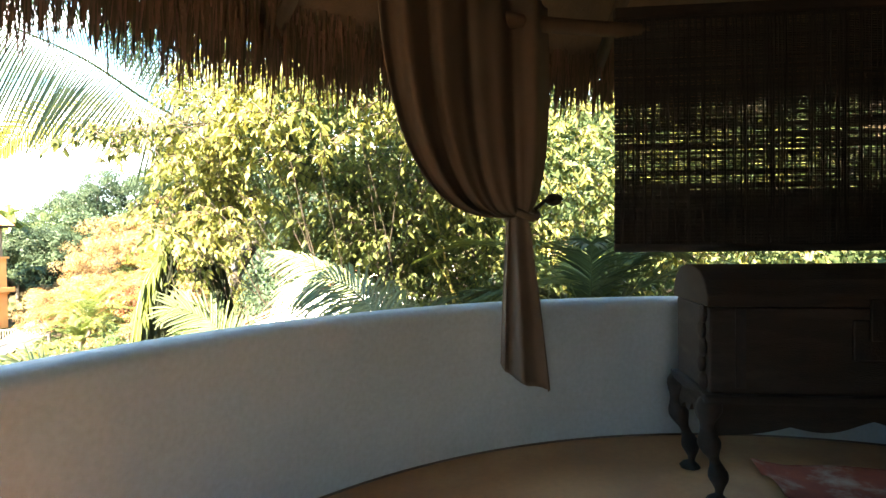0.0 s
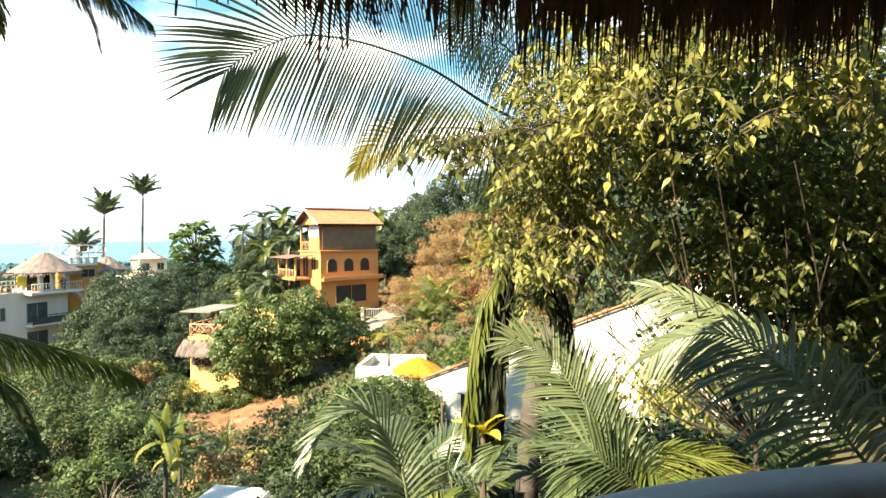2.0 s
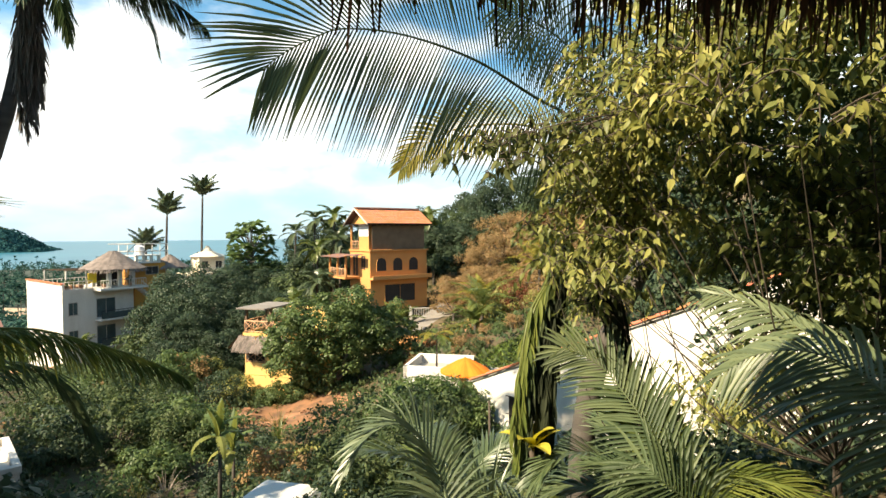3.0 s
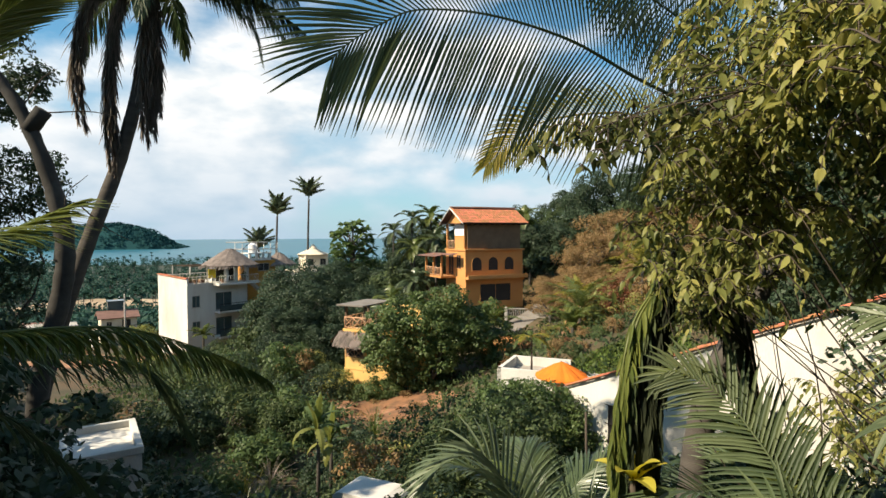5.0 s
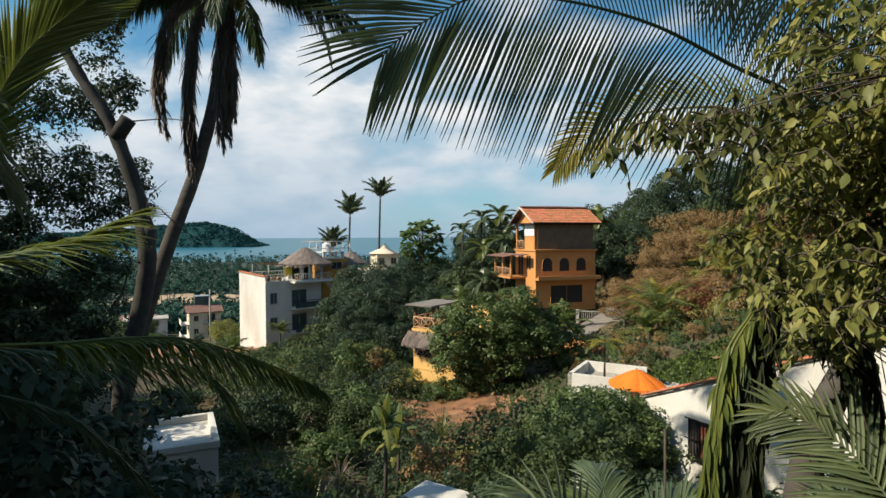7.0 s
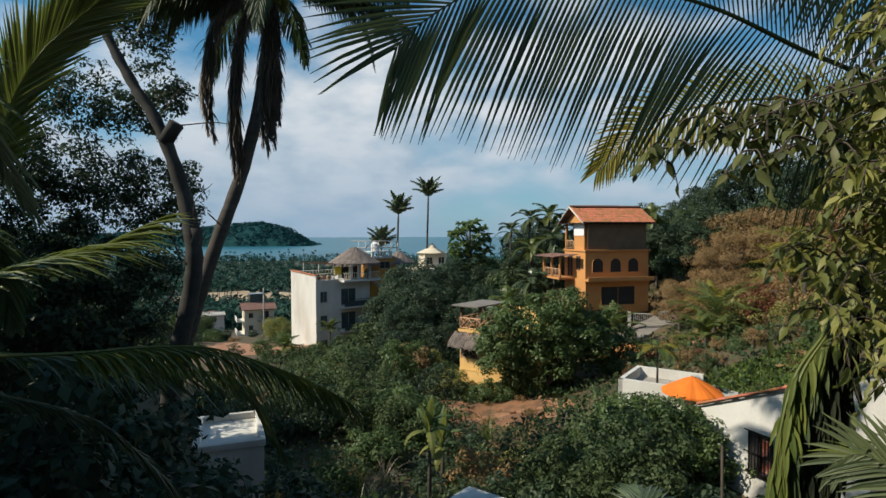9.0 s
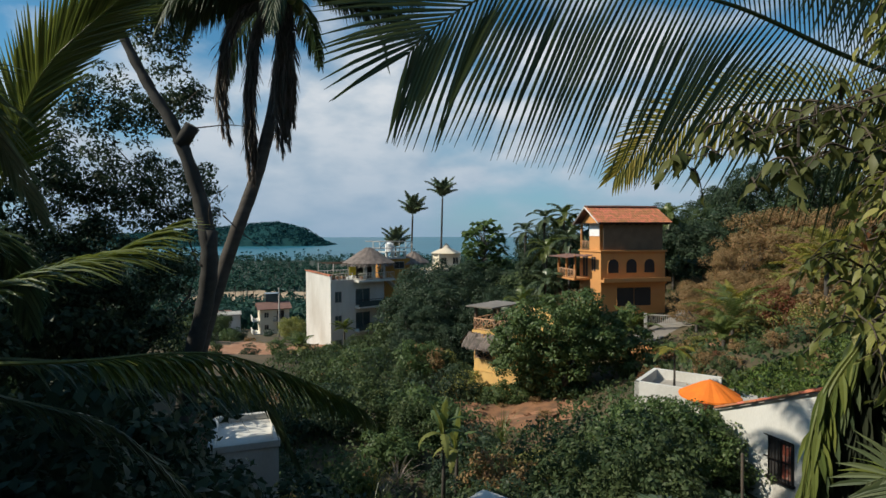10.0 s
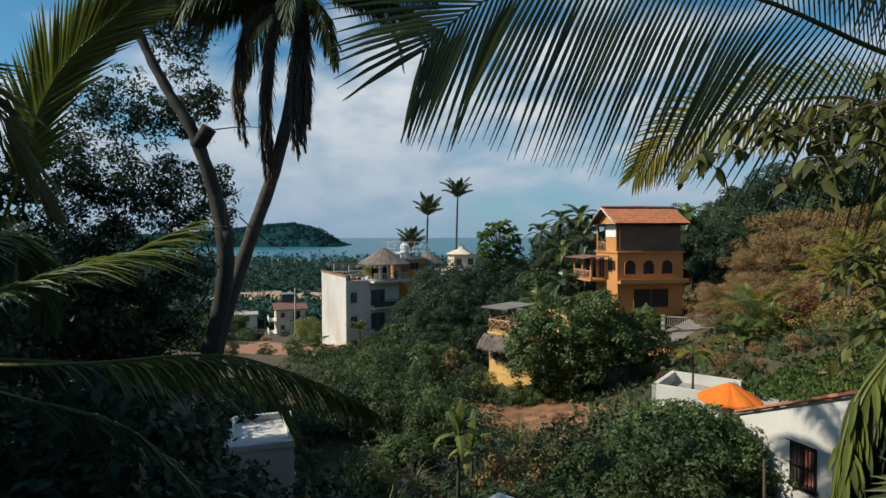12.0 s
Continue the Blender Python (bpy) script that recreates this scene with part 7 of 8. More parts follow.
for k in range(7):
    bm = bm_new()
    bmesh.ops.create_icosphere(bm, subdivisions=2, radius=0.14, matrix=pose(*(ctop + np.array((0.3 * math.cos(k * 0.9), 0.3 * math.sin(k * 0.9), -0.3 - 0.05 * (k % 3))))) @ Matrix.Diagonal((0.9, 0.9, 1.15, 1)))
    part("coconut", bm, cocos, M["frond_young"])

lop = thing("lopped_tree", pose(-15.9, 3.4, -8.4), "grey-barked tree with sawn-off limbs", "tree")
O2 = np.array((-15.9, 3.4, -8.4))
lt = spline([np.array(p) - O2 for p in ((-15.9, 3.3, -9.0), (-15.92, 3.45, -4.5), (-15.88, 3.71, -1.61), (-15.75, 4.11, 0.29), (-15.60, 4.21, 1.47), (-15.82, 4.04, 2.83), (-16.13, 3.59, 4.39), (-16.57, 3.10, 5.4), (-17.01, 2.62, 6.52), (-17.48, 2.15, 8.0), (-17.9, 1.7, 9.6))], 7)
# trunk and stubs take the bark with shade in its colour
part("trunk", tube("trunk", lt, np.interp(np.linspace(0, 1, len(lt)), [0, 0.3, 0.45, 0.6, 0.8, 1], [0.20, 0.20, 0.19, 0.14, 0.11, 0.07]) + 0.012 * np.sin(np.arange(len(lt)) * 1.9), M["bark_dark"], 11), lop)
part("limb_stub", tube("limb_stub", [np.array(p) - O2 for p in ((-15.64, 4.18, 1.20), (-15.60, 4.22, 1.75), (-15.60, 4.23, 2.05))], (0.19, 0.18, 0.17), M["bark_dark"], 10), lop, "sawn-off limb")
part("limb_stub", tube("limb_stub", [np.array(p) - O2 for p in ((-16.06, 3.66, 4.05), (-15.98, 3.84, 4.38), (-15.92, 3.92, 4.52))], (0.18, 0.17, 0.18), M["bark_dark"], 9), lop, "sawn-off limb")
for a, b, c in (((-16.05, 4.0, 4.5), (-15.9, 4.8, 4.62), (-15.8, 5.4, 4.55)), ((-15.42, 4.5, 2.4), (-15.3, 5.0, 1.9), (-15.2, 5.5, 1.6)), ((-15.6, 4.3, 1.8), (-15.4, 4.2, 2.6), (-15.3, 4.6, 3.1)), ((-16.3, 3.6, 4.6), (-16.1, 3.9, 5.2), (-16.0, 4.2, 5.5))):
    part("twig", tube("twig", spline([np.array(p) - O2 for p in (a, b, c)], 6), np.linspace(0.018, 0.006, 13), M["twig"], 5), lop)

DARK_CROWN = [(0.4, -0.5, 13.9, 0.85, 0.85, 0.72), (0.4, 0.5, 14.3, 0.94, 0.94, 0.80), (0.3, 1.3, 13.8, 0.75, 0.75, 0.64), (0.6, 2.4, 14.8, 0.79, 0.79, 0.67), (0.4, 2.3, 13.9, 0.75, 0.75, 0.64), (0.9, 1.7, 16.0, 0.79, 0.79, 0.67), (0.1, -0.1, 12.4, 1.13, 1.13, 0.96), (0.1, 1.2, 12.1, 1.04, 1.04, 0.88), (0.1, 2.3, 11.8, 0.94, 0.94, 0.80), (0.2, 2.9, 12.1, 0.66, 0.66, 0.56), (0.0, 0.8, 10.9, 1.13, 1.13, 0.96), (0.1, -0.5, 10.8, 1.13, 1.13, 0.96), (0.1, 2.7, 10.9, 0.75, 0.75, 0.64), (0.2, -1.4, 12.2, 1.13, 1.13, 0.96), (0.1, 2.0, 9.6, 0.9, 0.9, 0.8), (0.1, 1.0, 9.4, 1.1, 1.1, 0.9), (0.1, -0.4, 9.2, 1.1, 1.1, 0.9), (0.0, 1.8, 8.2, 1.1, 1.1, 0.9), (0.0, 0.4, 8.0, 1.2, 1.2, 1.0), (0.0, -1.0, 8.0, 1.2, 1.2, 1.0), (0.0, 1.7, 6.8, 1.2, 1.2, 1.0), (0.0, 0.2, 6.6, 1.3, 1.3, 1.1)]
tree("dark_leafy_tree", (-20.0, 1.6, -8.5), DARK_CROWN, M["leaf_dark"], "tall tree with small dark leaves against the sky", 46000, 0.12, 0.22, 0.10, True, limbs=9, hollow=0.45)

# ---- palm close to the room, in its own shade ----
near = thing("shade_palm", pose(-7.1, 0.5, -5.6), "coconut palm close to the room with broad dark leaves", "palm tree")
O3 = np.array((-7.1, 0.5, -5.6))
part("trunk", tube("trunk", spline([(0, 0, -0.5), (0.1, 0.05, 3.5), (0.2, 0.3, 6.6)], 8), np.linspace(0.2, 0.13, 17), M["palmbark"], 10), near)
NC = (-6.9, 0.8, 1.1)
for sp, ll, mt, dr, *more in (
    ([NC, (-6.20, 1.60, 1.10), (-6.25, 2.20, 1.04), (-6.44, 2.64, 1.00), (-6.55, 3.11, 0.93), (-6.56, 3.48, 0.79), (-6.52, 3.87, 0.60), (-6.46, 4.18, 0.42), (-6.40, 4.40, 0.26)], 0.74, "frond_young", 2.3, 0.036, 110, (0.3, 0.8, 2), None, 0.40),
    ([NC, (-6.74, 1.50, 1.50), (-6.77, 2.03, 1.70), (-6.79, 2.30, 1.77), (-6.79, 2.58, 1.90), (-6.77, 2.80, 2.02)], 0.80, "frond_young", 0.7, 0.036, 80),
    ([NC, (-6.2, 1.5, 1.7), (-5.73, 1.84, 2.34), (-5.70, 1.93, 2.68), (-5.64, 2.09, 3.00), (-5.56, 2.37, 3.32), (-5.44, 2.66, 3.61)], 0.62, "frond_young", 0.15, 0.018, 100, (0.80, 0.7, 1), (0.95, 0.07, -0.25), 0.54),
    ([(-6.9, 0.8, 1.2), (-6.2, 1.2, 2.5), (-5.40, 1.61, 2.83), (-5.44, 1.75, 2.70), (-5.49, 1.83, 2.52), (-5.58, 1.91, 2.30), (-5.66, 2.01, 2.05)], 0.48, "frond_areca", 0.6, 0.030, 90),
    ([NC, (-7.2, 1.8, 0.9), (-7.5, 2.8, 0.6), (-7.7, 3.6, 0.3), (-7.8, 4.1, -0.6)], 0.75, "frond", 1.4),
    ([NC, (-7.4, 1.5, 0.6), (-7.7, 2.3, 0.1), (-7.8, 3.0, -0.8), (-7.9, 3.3, -1.7)], 0.75, "frond", 1.2),
    ([NC, (-7.6, 1.0, 1.8), (-8.4, 1.2, 2.0), (-9.1, 1.4, 1.6), (-9.5, 1.5, 0.9)], 0.75, "frond", 1.2),
    ([NC, (-6.9, 0.0, 1.3), (-6.9, -0.9, 1.2), (-6.8, -1.8, 0.6), (-6.8, -2.3, -0.2)], 0.6, "frond", 1.2),
    ([NC, (-6.2, -0.1, 2.1), (-5.4, -0.9, 2.6), (-4.7, -1.7, 2.3), (-4.3, -2.2, 1.6)], 0.75, "frond", 1.2),
    ([NC, (-7.7, 0.1, 1.3), (-8.4, -0.6, 1.2), (-9.0, -1.2, 0.6), (-9.4, -1.6, -0.2)], 0.6, "frond", 1.2),
):
    part("frond", frond_mesh("frond", [np.array(p) - O3 for p in sp], ll, M[mt], more[1] if more else 72, more[0] if more else 0.05, more[4] if len(more) > 4 else 0.2, droop=dr, rib=0.022, spread=1.0, ahead=more[2] if len(more) > 2 else (0.55, 0.7, 1), side_vec=more[3] if len(more) > 3 else None, jitter=0.025 if len(more) > 3 else 0.06), near)

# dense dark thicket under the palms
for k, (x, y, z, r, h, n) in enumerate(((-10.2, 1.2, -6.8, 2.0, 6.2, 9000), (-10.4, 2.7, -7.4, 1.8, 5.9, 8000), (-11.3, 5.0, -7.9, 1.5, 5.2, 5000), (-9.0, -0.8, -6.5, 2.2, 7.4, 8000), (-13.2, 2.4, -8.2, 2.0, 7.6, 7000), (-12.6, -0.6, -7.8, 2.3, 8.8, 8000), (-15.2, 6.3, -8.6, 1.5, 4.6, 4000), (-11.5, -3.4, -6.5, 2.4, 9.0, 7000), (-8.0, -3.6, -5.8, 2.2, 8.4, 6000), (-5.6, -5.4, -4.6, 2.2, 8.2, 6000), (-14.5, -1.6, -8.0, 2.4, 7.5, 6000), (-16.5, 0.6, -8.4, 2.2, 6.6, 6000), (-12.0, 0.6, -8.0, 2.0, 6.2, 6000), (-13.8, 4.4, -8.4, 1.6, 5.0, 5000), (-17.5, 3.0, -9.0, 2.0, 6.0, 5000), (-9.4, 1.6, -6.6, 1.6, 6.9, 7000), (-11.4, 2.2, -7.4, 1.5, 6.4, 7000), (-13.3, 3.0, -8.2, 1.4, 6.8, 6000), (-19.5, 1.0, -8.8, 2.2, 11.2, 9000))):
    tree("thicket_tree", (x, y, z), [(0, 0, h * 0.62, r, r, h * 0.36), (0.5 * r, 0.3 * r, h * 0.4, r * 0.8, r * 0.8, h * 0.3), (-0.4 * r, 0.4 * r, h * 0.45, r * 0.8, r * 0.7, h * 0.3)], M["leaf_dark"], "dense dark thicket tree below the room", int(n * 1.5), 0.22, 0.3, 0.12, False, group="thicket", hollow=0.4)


# unseen tall trees added on the sunny side to shade the palms
for x, y, z, h in ((-9.4, -5.4, -5.0, 12.3), (-6.2, -7.8, -3.4, 12.5), (-11.4, -3.8, -6.2, 13.0), (-11.0, -7.5, -4.0, 13.0), (-14.5, -5.5, -5.5, 14.5), (-8.0, -8.6, -3.4, 12.0), (-18.5, -4.5, -7.5, 16.0)):
    tree("shade_tree", (x, y, z), [(0, 0, h * 0.75, 3.2, 3.2, 3.0), (1.8, 0.8, h * 0.6, 2.4, 2.4, 2.4), (-1.6, 1.4, h * 0.62, 2.4, 2.4, 2.4), (0.4, -1.8, h * 0.6, 2.4, 2.4, 2.4)], M["leaf_dark"], "unseen tall dense tree added to shade the palms", 9000, 0.34, 0.45, 0.25, False, group="shade trees", hollow=0.3)


# ---- broad-leaved tree beside the parapet ----
def leafy_sprays(name, base, blobs, n_twigs, mat, label, leaf=0.115, inner=None, inner_n=0, twig_len=(0.35, 0.75), dark="leaf_mid", limb=0.018):
    """Drooping twigs with two rows of hanging leaves and crooked limbs, over an inner crown coloured darker for its
    shade.
    """
    t = thing(name, pose(*base), label, "tree")
    o = np.array(base, float)
    b = np.array(blobs, float)
    w = b[:, 3] ** 2
    parts = []
    P, D, S = [], [], []
    for _ in range(n_twigs):
        i = rng.choice(len(b), p=w / w.sum())
        u = rng.normal(size=3)
        u /= np.linalg.norm(u)
        s0 = b[i, :3] + u * b[i, 3] * (0.55 + 0.45 * rng.random())
        L = rng.uniform(*twig_len)
        d = np.array([u[0] + rng.normal() * 0.5, u[1] + rng.normal() * 0.5, 0.15 + 0.3 * rng.normal()])
        d /= np.linalg.norm(d)
        pts = spline([s0, s0 + d * L * 0.5 + (0, 0, 0.02), s0 + d * L * 0.9 + (0, 0, -0.35 * L)], 5) - o
        parts.append(tube_arrays(pts, np.linspace(0.006, 0.002, len(pts)), 4, False))
        m = int(L / (leaf * 0.36))
        side = np.cross(d, (0, 0, 1.0))
        for k in range(m):
            q = (k + 0.5) / m
            p = pts[min(len(pts) - 1, int(q * len(pts)))] + rng.normal(size=3) * 0.006
            P.append(p)
            D.append(side * (0.55 if k % 2 else -0.55) + d * 0.35 + np.array([0, 0, -0.75]) + rng.normal(size=3) * 0.28)
            S.append(leaf * rng.uniform(0.6, 1.25))
    centre = np.average(b[:, :3], axis=0, weights=w) - o
    fork = centre * np.array([0.25, 0.25, 0.62])
    if fork[2] > 0.8:
        parts.append(tube_arrays(spline([(0, 0, -0.3), fork * [0.3, 0.3, 0.5], fork], 6), np.linspace(limb * 3.5, limb * 2, 13), 8))
    else:
        fork = np.zeros(3)
    for i in range(len(b)):
        q = b[i, :3] - o
        mid = fork + (q - fork) * np.array([0.45, 0.55, 0.4]) + rng.normal(size=3) * 0.12
        parts.append(tube_arrays(spline([fork, mid, q], 6), np.linspace(limb, limb * 0.25, 13), 6))
    v, f = join_arrays(parts)
    part("branch_work", mesh_from("branch_work", v, f, M["twig"]), t)
    part("leaves", leaf_cloud("leaves", P, D, S, mat, 2), t)
    # darker leaf colour paints the shade inside the crown
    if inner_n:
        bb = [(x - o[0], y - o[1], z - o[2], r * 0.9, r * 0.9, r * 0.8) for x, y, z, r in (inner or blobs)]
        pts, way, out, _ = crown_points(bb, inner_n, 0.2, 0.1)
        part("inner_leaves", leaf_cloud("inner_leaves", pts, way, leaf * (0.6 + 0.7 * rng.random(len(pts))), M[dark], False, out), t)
    return t


NEAR_BLOBS = [(-1.05, 4.65, 2.22, 0.20), (-1.35, 4.60, 2.58, 0.28), (-0.75, 4.70, 2.62, 0.28), (-0.30, 4.80, 2.52, 0.30), (0.15, 4.95, 2.50, 0.30), (-1.70, 5.10, 2.60, 0.30), (-2.00, 5.60, 2.50, 0.34), (-2.22, 5.25, 2.42, 0.22), (-2.45, 5.00, 2.22, 0.18), (-2.48, 5.80, 2.10, 0.28), (-2.12, 5.75, 1.78, 0.22), (-2.45, 5.42, 1.42, 0.16), (-2.72, 5.40, 1.62, 0.16), (-2.05, 5.10, 1.62, 0.13), (-1.60, 5.10, 3.05, 0.42), (-2.30, 5.70, 2.98, 0.42), (-0.85, 5.00, 3.15, 0.42), (-2.65, 6.20, 1.12, 0.20), (-2.85, 6.25, 1.60, 0.22), (-2.75, 6.40, 2.45, 0.35), (-2.70, 7.6, 1.40, 0.30), (-2.55, 8.0, 1.75, 0.34), (-2.95, 7.2, 1.05, 0.22)]
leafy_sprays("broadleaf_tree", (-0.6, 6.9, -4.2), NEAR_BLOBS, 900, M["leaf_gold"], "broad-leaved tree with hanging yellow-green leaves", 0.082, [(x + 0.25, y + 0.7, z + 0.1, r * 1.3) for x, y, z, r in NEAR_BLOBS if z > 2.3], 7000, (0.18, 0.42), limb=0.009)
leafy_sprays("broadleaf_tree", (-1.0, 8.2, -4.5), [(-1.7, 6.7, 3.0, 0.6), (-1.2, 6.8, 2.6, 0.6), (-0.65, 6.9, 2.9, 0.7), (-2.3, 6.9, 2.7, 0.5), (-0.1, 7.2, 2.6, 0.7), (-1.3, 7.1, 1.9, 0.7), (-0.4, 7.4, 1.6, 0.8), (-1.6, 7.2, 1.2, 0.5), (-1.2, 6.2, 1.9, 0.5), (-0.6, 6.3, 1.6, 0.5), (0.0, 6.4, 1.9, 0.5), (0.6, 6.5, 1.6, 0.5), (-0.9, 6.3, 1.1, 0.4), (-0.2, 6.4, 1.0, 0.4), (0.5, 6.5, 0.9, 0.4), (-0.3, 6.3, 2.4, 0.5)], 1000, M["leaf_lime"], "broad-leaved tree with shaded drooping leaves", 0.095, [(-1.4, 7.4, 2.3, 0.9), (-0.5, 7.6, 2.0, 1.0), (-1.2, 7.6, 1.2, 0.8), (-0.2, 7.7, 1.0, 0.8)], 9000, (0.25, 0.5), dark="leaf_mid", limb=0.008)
leafy_sprays("broadleaf_tree", (-1.9, 6.6, -4.4), [(-2.91, 5.77, 1.82, 0.11), (-2.95, 5.78, 1.51, 0.10), (-2.62, 5.77, 1.45, 0.13), (-2.36, 5.76, 1.61, 0.14), (-2.19, 5.79, 1.35, 0.13), (-2.48, 5.83, 1.96, 0.16), (-2.15, 5.82, 1.84, 0.16), (-2.69, 5.84, 2.19, 0.15), (-2.28, 5.77, 2.18, 0.16)], 190, M["leaf_gold"], "slender sapling with bright hanging yellow-green leaves", 0.085, None, 0, (0.15, 0.32), limb=0.007)
leafy_sprays("red_leaved_vine", (-2.6, 6.8, 1.2), [(-3.05, 6.35, 1.95, 0.08), (-2.8, 6.55, 1.95, 0.10)], 9, M["leaf_red"], "vine with dark red hanging leaves", 0.085, None, 0, (0.15, 0.3), limb=0.008)
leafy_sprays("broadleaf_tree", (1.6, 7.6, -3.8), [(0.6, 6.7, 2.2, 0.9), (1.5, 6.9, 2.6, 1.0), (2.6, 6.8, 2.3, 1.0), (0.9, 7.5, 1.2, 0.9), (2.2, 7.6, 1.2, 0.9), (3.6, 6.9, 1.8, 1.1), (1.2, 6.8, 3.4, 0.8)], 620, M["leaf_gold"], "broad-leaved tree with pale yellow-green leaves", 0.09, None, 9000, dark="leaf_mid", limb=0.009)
leafy_sprays("overhanging_branch", (-1.9, 5.5, 2.6), [(-2.64, 4.98, 2.45, 0.10), (-2.77, 4.92, 2.42, 0.10), (-2.91, 4.86, 2.39, 0.10), (-3.05, 4.78, 2.35, 0.09), (-3.17, 4.70, 2.28, 0.06), (-2.60, 4.86, 2.24, 0.09), (-2.72, 4.80, 2.22, 0.09), (-2.84, 4.74, 2.16, 0.07), (-2.45, 5.1, 2.5, 0.15)], 62, M["leaf_olive"], "leafy branch reaching out with large hanging leaves", 0.088, None, 0, (0.10, 0.20), limb=0.007)
tree("backing_tree", (1.2, 10.4, -4.6), [(-1.4, -0.2, 6.8, 1.6, 1.4, 1.5), (-0.5, 0.2, 5.6, 2.2, 1.6, 2.2), (1.3, 0.0, 5.5, 2.2, 1.6, 2.4), (-0.6, -0.2, 8.4, 2.0, 1.6, 1.6), (1.3, -0.2, 8.4, 2.2, 1.5, 1.6)], M["leaf_mid"], "leafy tree behind the broad-leaved one", 15000, 0.17, 0.3, 0.12, True, limbs=5, hollow=0.3)
tree("backing_tree", (5.5, 9.5, -3.6), [(0, 0, 5.0, 2.4, 1.8, 2.6), (-1.8, -1.0, 3.6, 1.8, 1.5, 1.6), (2.0, -1.4, 4.4, 2.0, 1.8, 2.2)], M["leaf_mid"], "leafy tree seen behind the blind", 9000, 0.17, 0.3, 0.2, False, limbs=12, hollow=0.3)

# yellow bamboo canes
for pts in (((-0.59, 6.5, 2.09), (-0.17, 6.56, 1.34), (0.28, 6.64, 0.54), (0.8, 6.7, -0.6), (1.3, 6.75, -3.8)), ((-0.26, 6.66, 2.27), (-0.05, 6.62, 1.59), (0.16, 6.58, 0.54), (0.4, 6.55, -0.8), (0.8, 6.5, -3.9))):
    sp = spline([np.array(p) - np.array(pts[-1]) for p in pts], 8)
    o = new("bamboo_cane", tube("bamboo_cane", sp, np.linspace(0.008, 0.022, len(sp)) + 0.003 * (np.arange(len(sp)) % 3 == 0), M["bamboo"], 7))
    o.matrix_basis = pose(*pts[-1])
    tagged(o, "yellow leaning bamboo cane among the leaves", "bamboo", "bamboo canes")

# ---- large palm leaf over the view and the palm it grows on ----
tp = thing("feather_palm", pose(-2.6, 8.6, -5.0), "feather palm whose long leaf arches over the view", "palm tree")
O4 = np.array((-2.6, 8.6, -5.0))
part("trunk", tube("trunk", spline([(-0.7, -1.5, -0.9), (-0.65, -1.35, 4.2), (-0.4, -0.8, 5.8), (-0.1, 0.0, 6.7)], 8), np.linspace(0.15, 0.10, 25), M["palmbark"], 10), tp)
for k, (sp, ll, mt, n, dr) in enumerate((
    ([(-2.7, 8.6, 1.7), (-2.85, 8.0, 2.3), (-3.00, 7.28, 2.68), (-3.14, 6.67, 2.91), (-3.22, 6.05, 3.00), (-3.42, 5.42, 3.20), (-3.57, 4.70, 3.24), (-3.66, 4.12, 3.15), (-3.76, 3.88, 3.03), (-3.87, 3.70, 2.89), (-3.92, 3.62, 2.79)], 1.20, "frond_matt", 146, 0.25),
    ([(-2.7, 8.6, 1.7), (-3.3, 7.9, 2.6), (-3.72, 7.24, 2.92), (-4.00, 6.77, 2.95), (-4.30, 6.27, 2.84), (-4.47, 5.93, 2.62), (-4.54, 5.69, 2.38)], 0.50, "frond_yellow", 110, 0.5),
    ([(-2.7, 8.6, 1.7), (-3.0, 8.4, 3.2), (-3.4, 7.9, 4.3), (-3.7, 7.2, 4.9), (-3.9, 6.4, 5.1), (-4.0, 5.6, 4.9)], 0.95, "frond", 56, 1.2),
    ([(-2.7, 8.6, 1.7), (-2.5, 8.1, 3.2), (-2.4, 7.5, 4.2), (-2.4, 6.8, 4.7), (-2.5, 6.0, 4.7)], 0.9, "frond", 50, 1.1),
    ([(-2.7, 8.6, 1.7), (-2.9, 9.0, 3.4), (-3.2, 9.5, 4.6), (-3.6, 10.0, 5.1), (-4.1, 10.5, 5.0)], 0.9, "frond", 46, 1.1),
    ([(-2.7, 8.6, 1.7), (-2.1, 8.8, 3.2), (-1.4, 9.0, 4.2), (-0.6, 9.2, 4.6), (0.2, 9.3, 4.3)], 0.9, "frond", 46, 1.1),
    ([(-2.7, 8.6, 1.7), (-2.8, 8.0, 2.6), (-2.9, 7.3, 3.1), (-3.0, 6.6, 3.45), (-3.1, 6.0, 3.6), (-3.2, 5.4, 3.6)], 0.85, "frond_matt", 100, 0.6),
)):
    part("frond", frond_mesh("frond", [np.array(p) - O4 for p in sp], ll, M[mt], n, 0.022 if k == 0 else 0.023, 0.12, droop=dr, rib=0.028, spread=1.35, jitter=0.007 if k == 0 else 0.014, fold=0.05, side_vec=(0.8, -0.45, 0.35) if k == 1 else (0.96, -0.27, 0.0), tip_len=0.36, taper=2.7, ahead=(0.42, 1.0, 9)), tp)
# leaf colours step from a lit edge to painted shade across the bundle
for k in range(8):
    q = k / 7
    a, b = 0.17 * q, 0.24 * q + 0.02 * math.sin(5 * k)
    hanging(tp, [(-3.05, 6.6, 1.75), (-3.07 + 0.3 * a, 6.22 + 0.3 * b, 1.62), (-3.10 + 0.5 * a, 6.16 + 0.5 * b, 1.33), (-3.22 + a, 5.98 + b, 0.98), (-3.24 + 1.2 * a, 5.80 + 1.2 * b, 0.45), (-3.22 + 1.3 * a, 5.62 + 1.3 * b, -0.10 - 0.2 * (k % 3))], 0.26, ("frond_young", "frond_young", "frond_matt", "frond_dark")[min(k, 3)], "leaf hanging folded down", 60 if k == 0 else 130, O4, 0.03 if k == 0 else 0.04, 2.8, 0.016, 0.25)
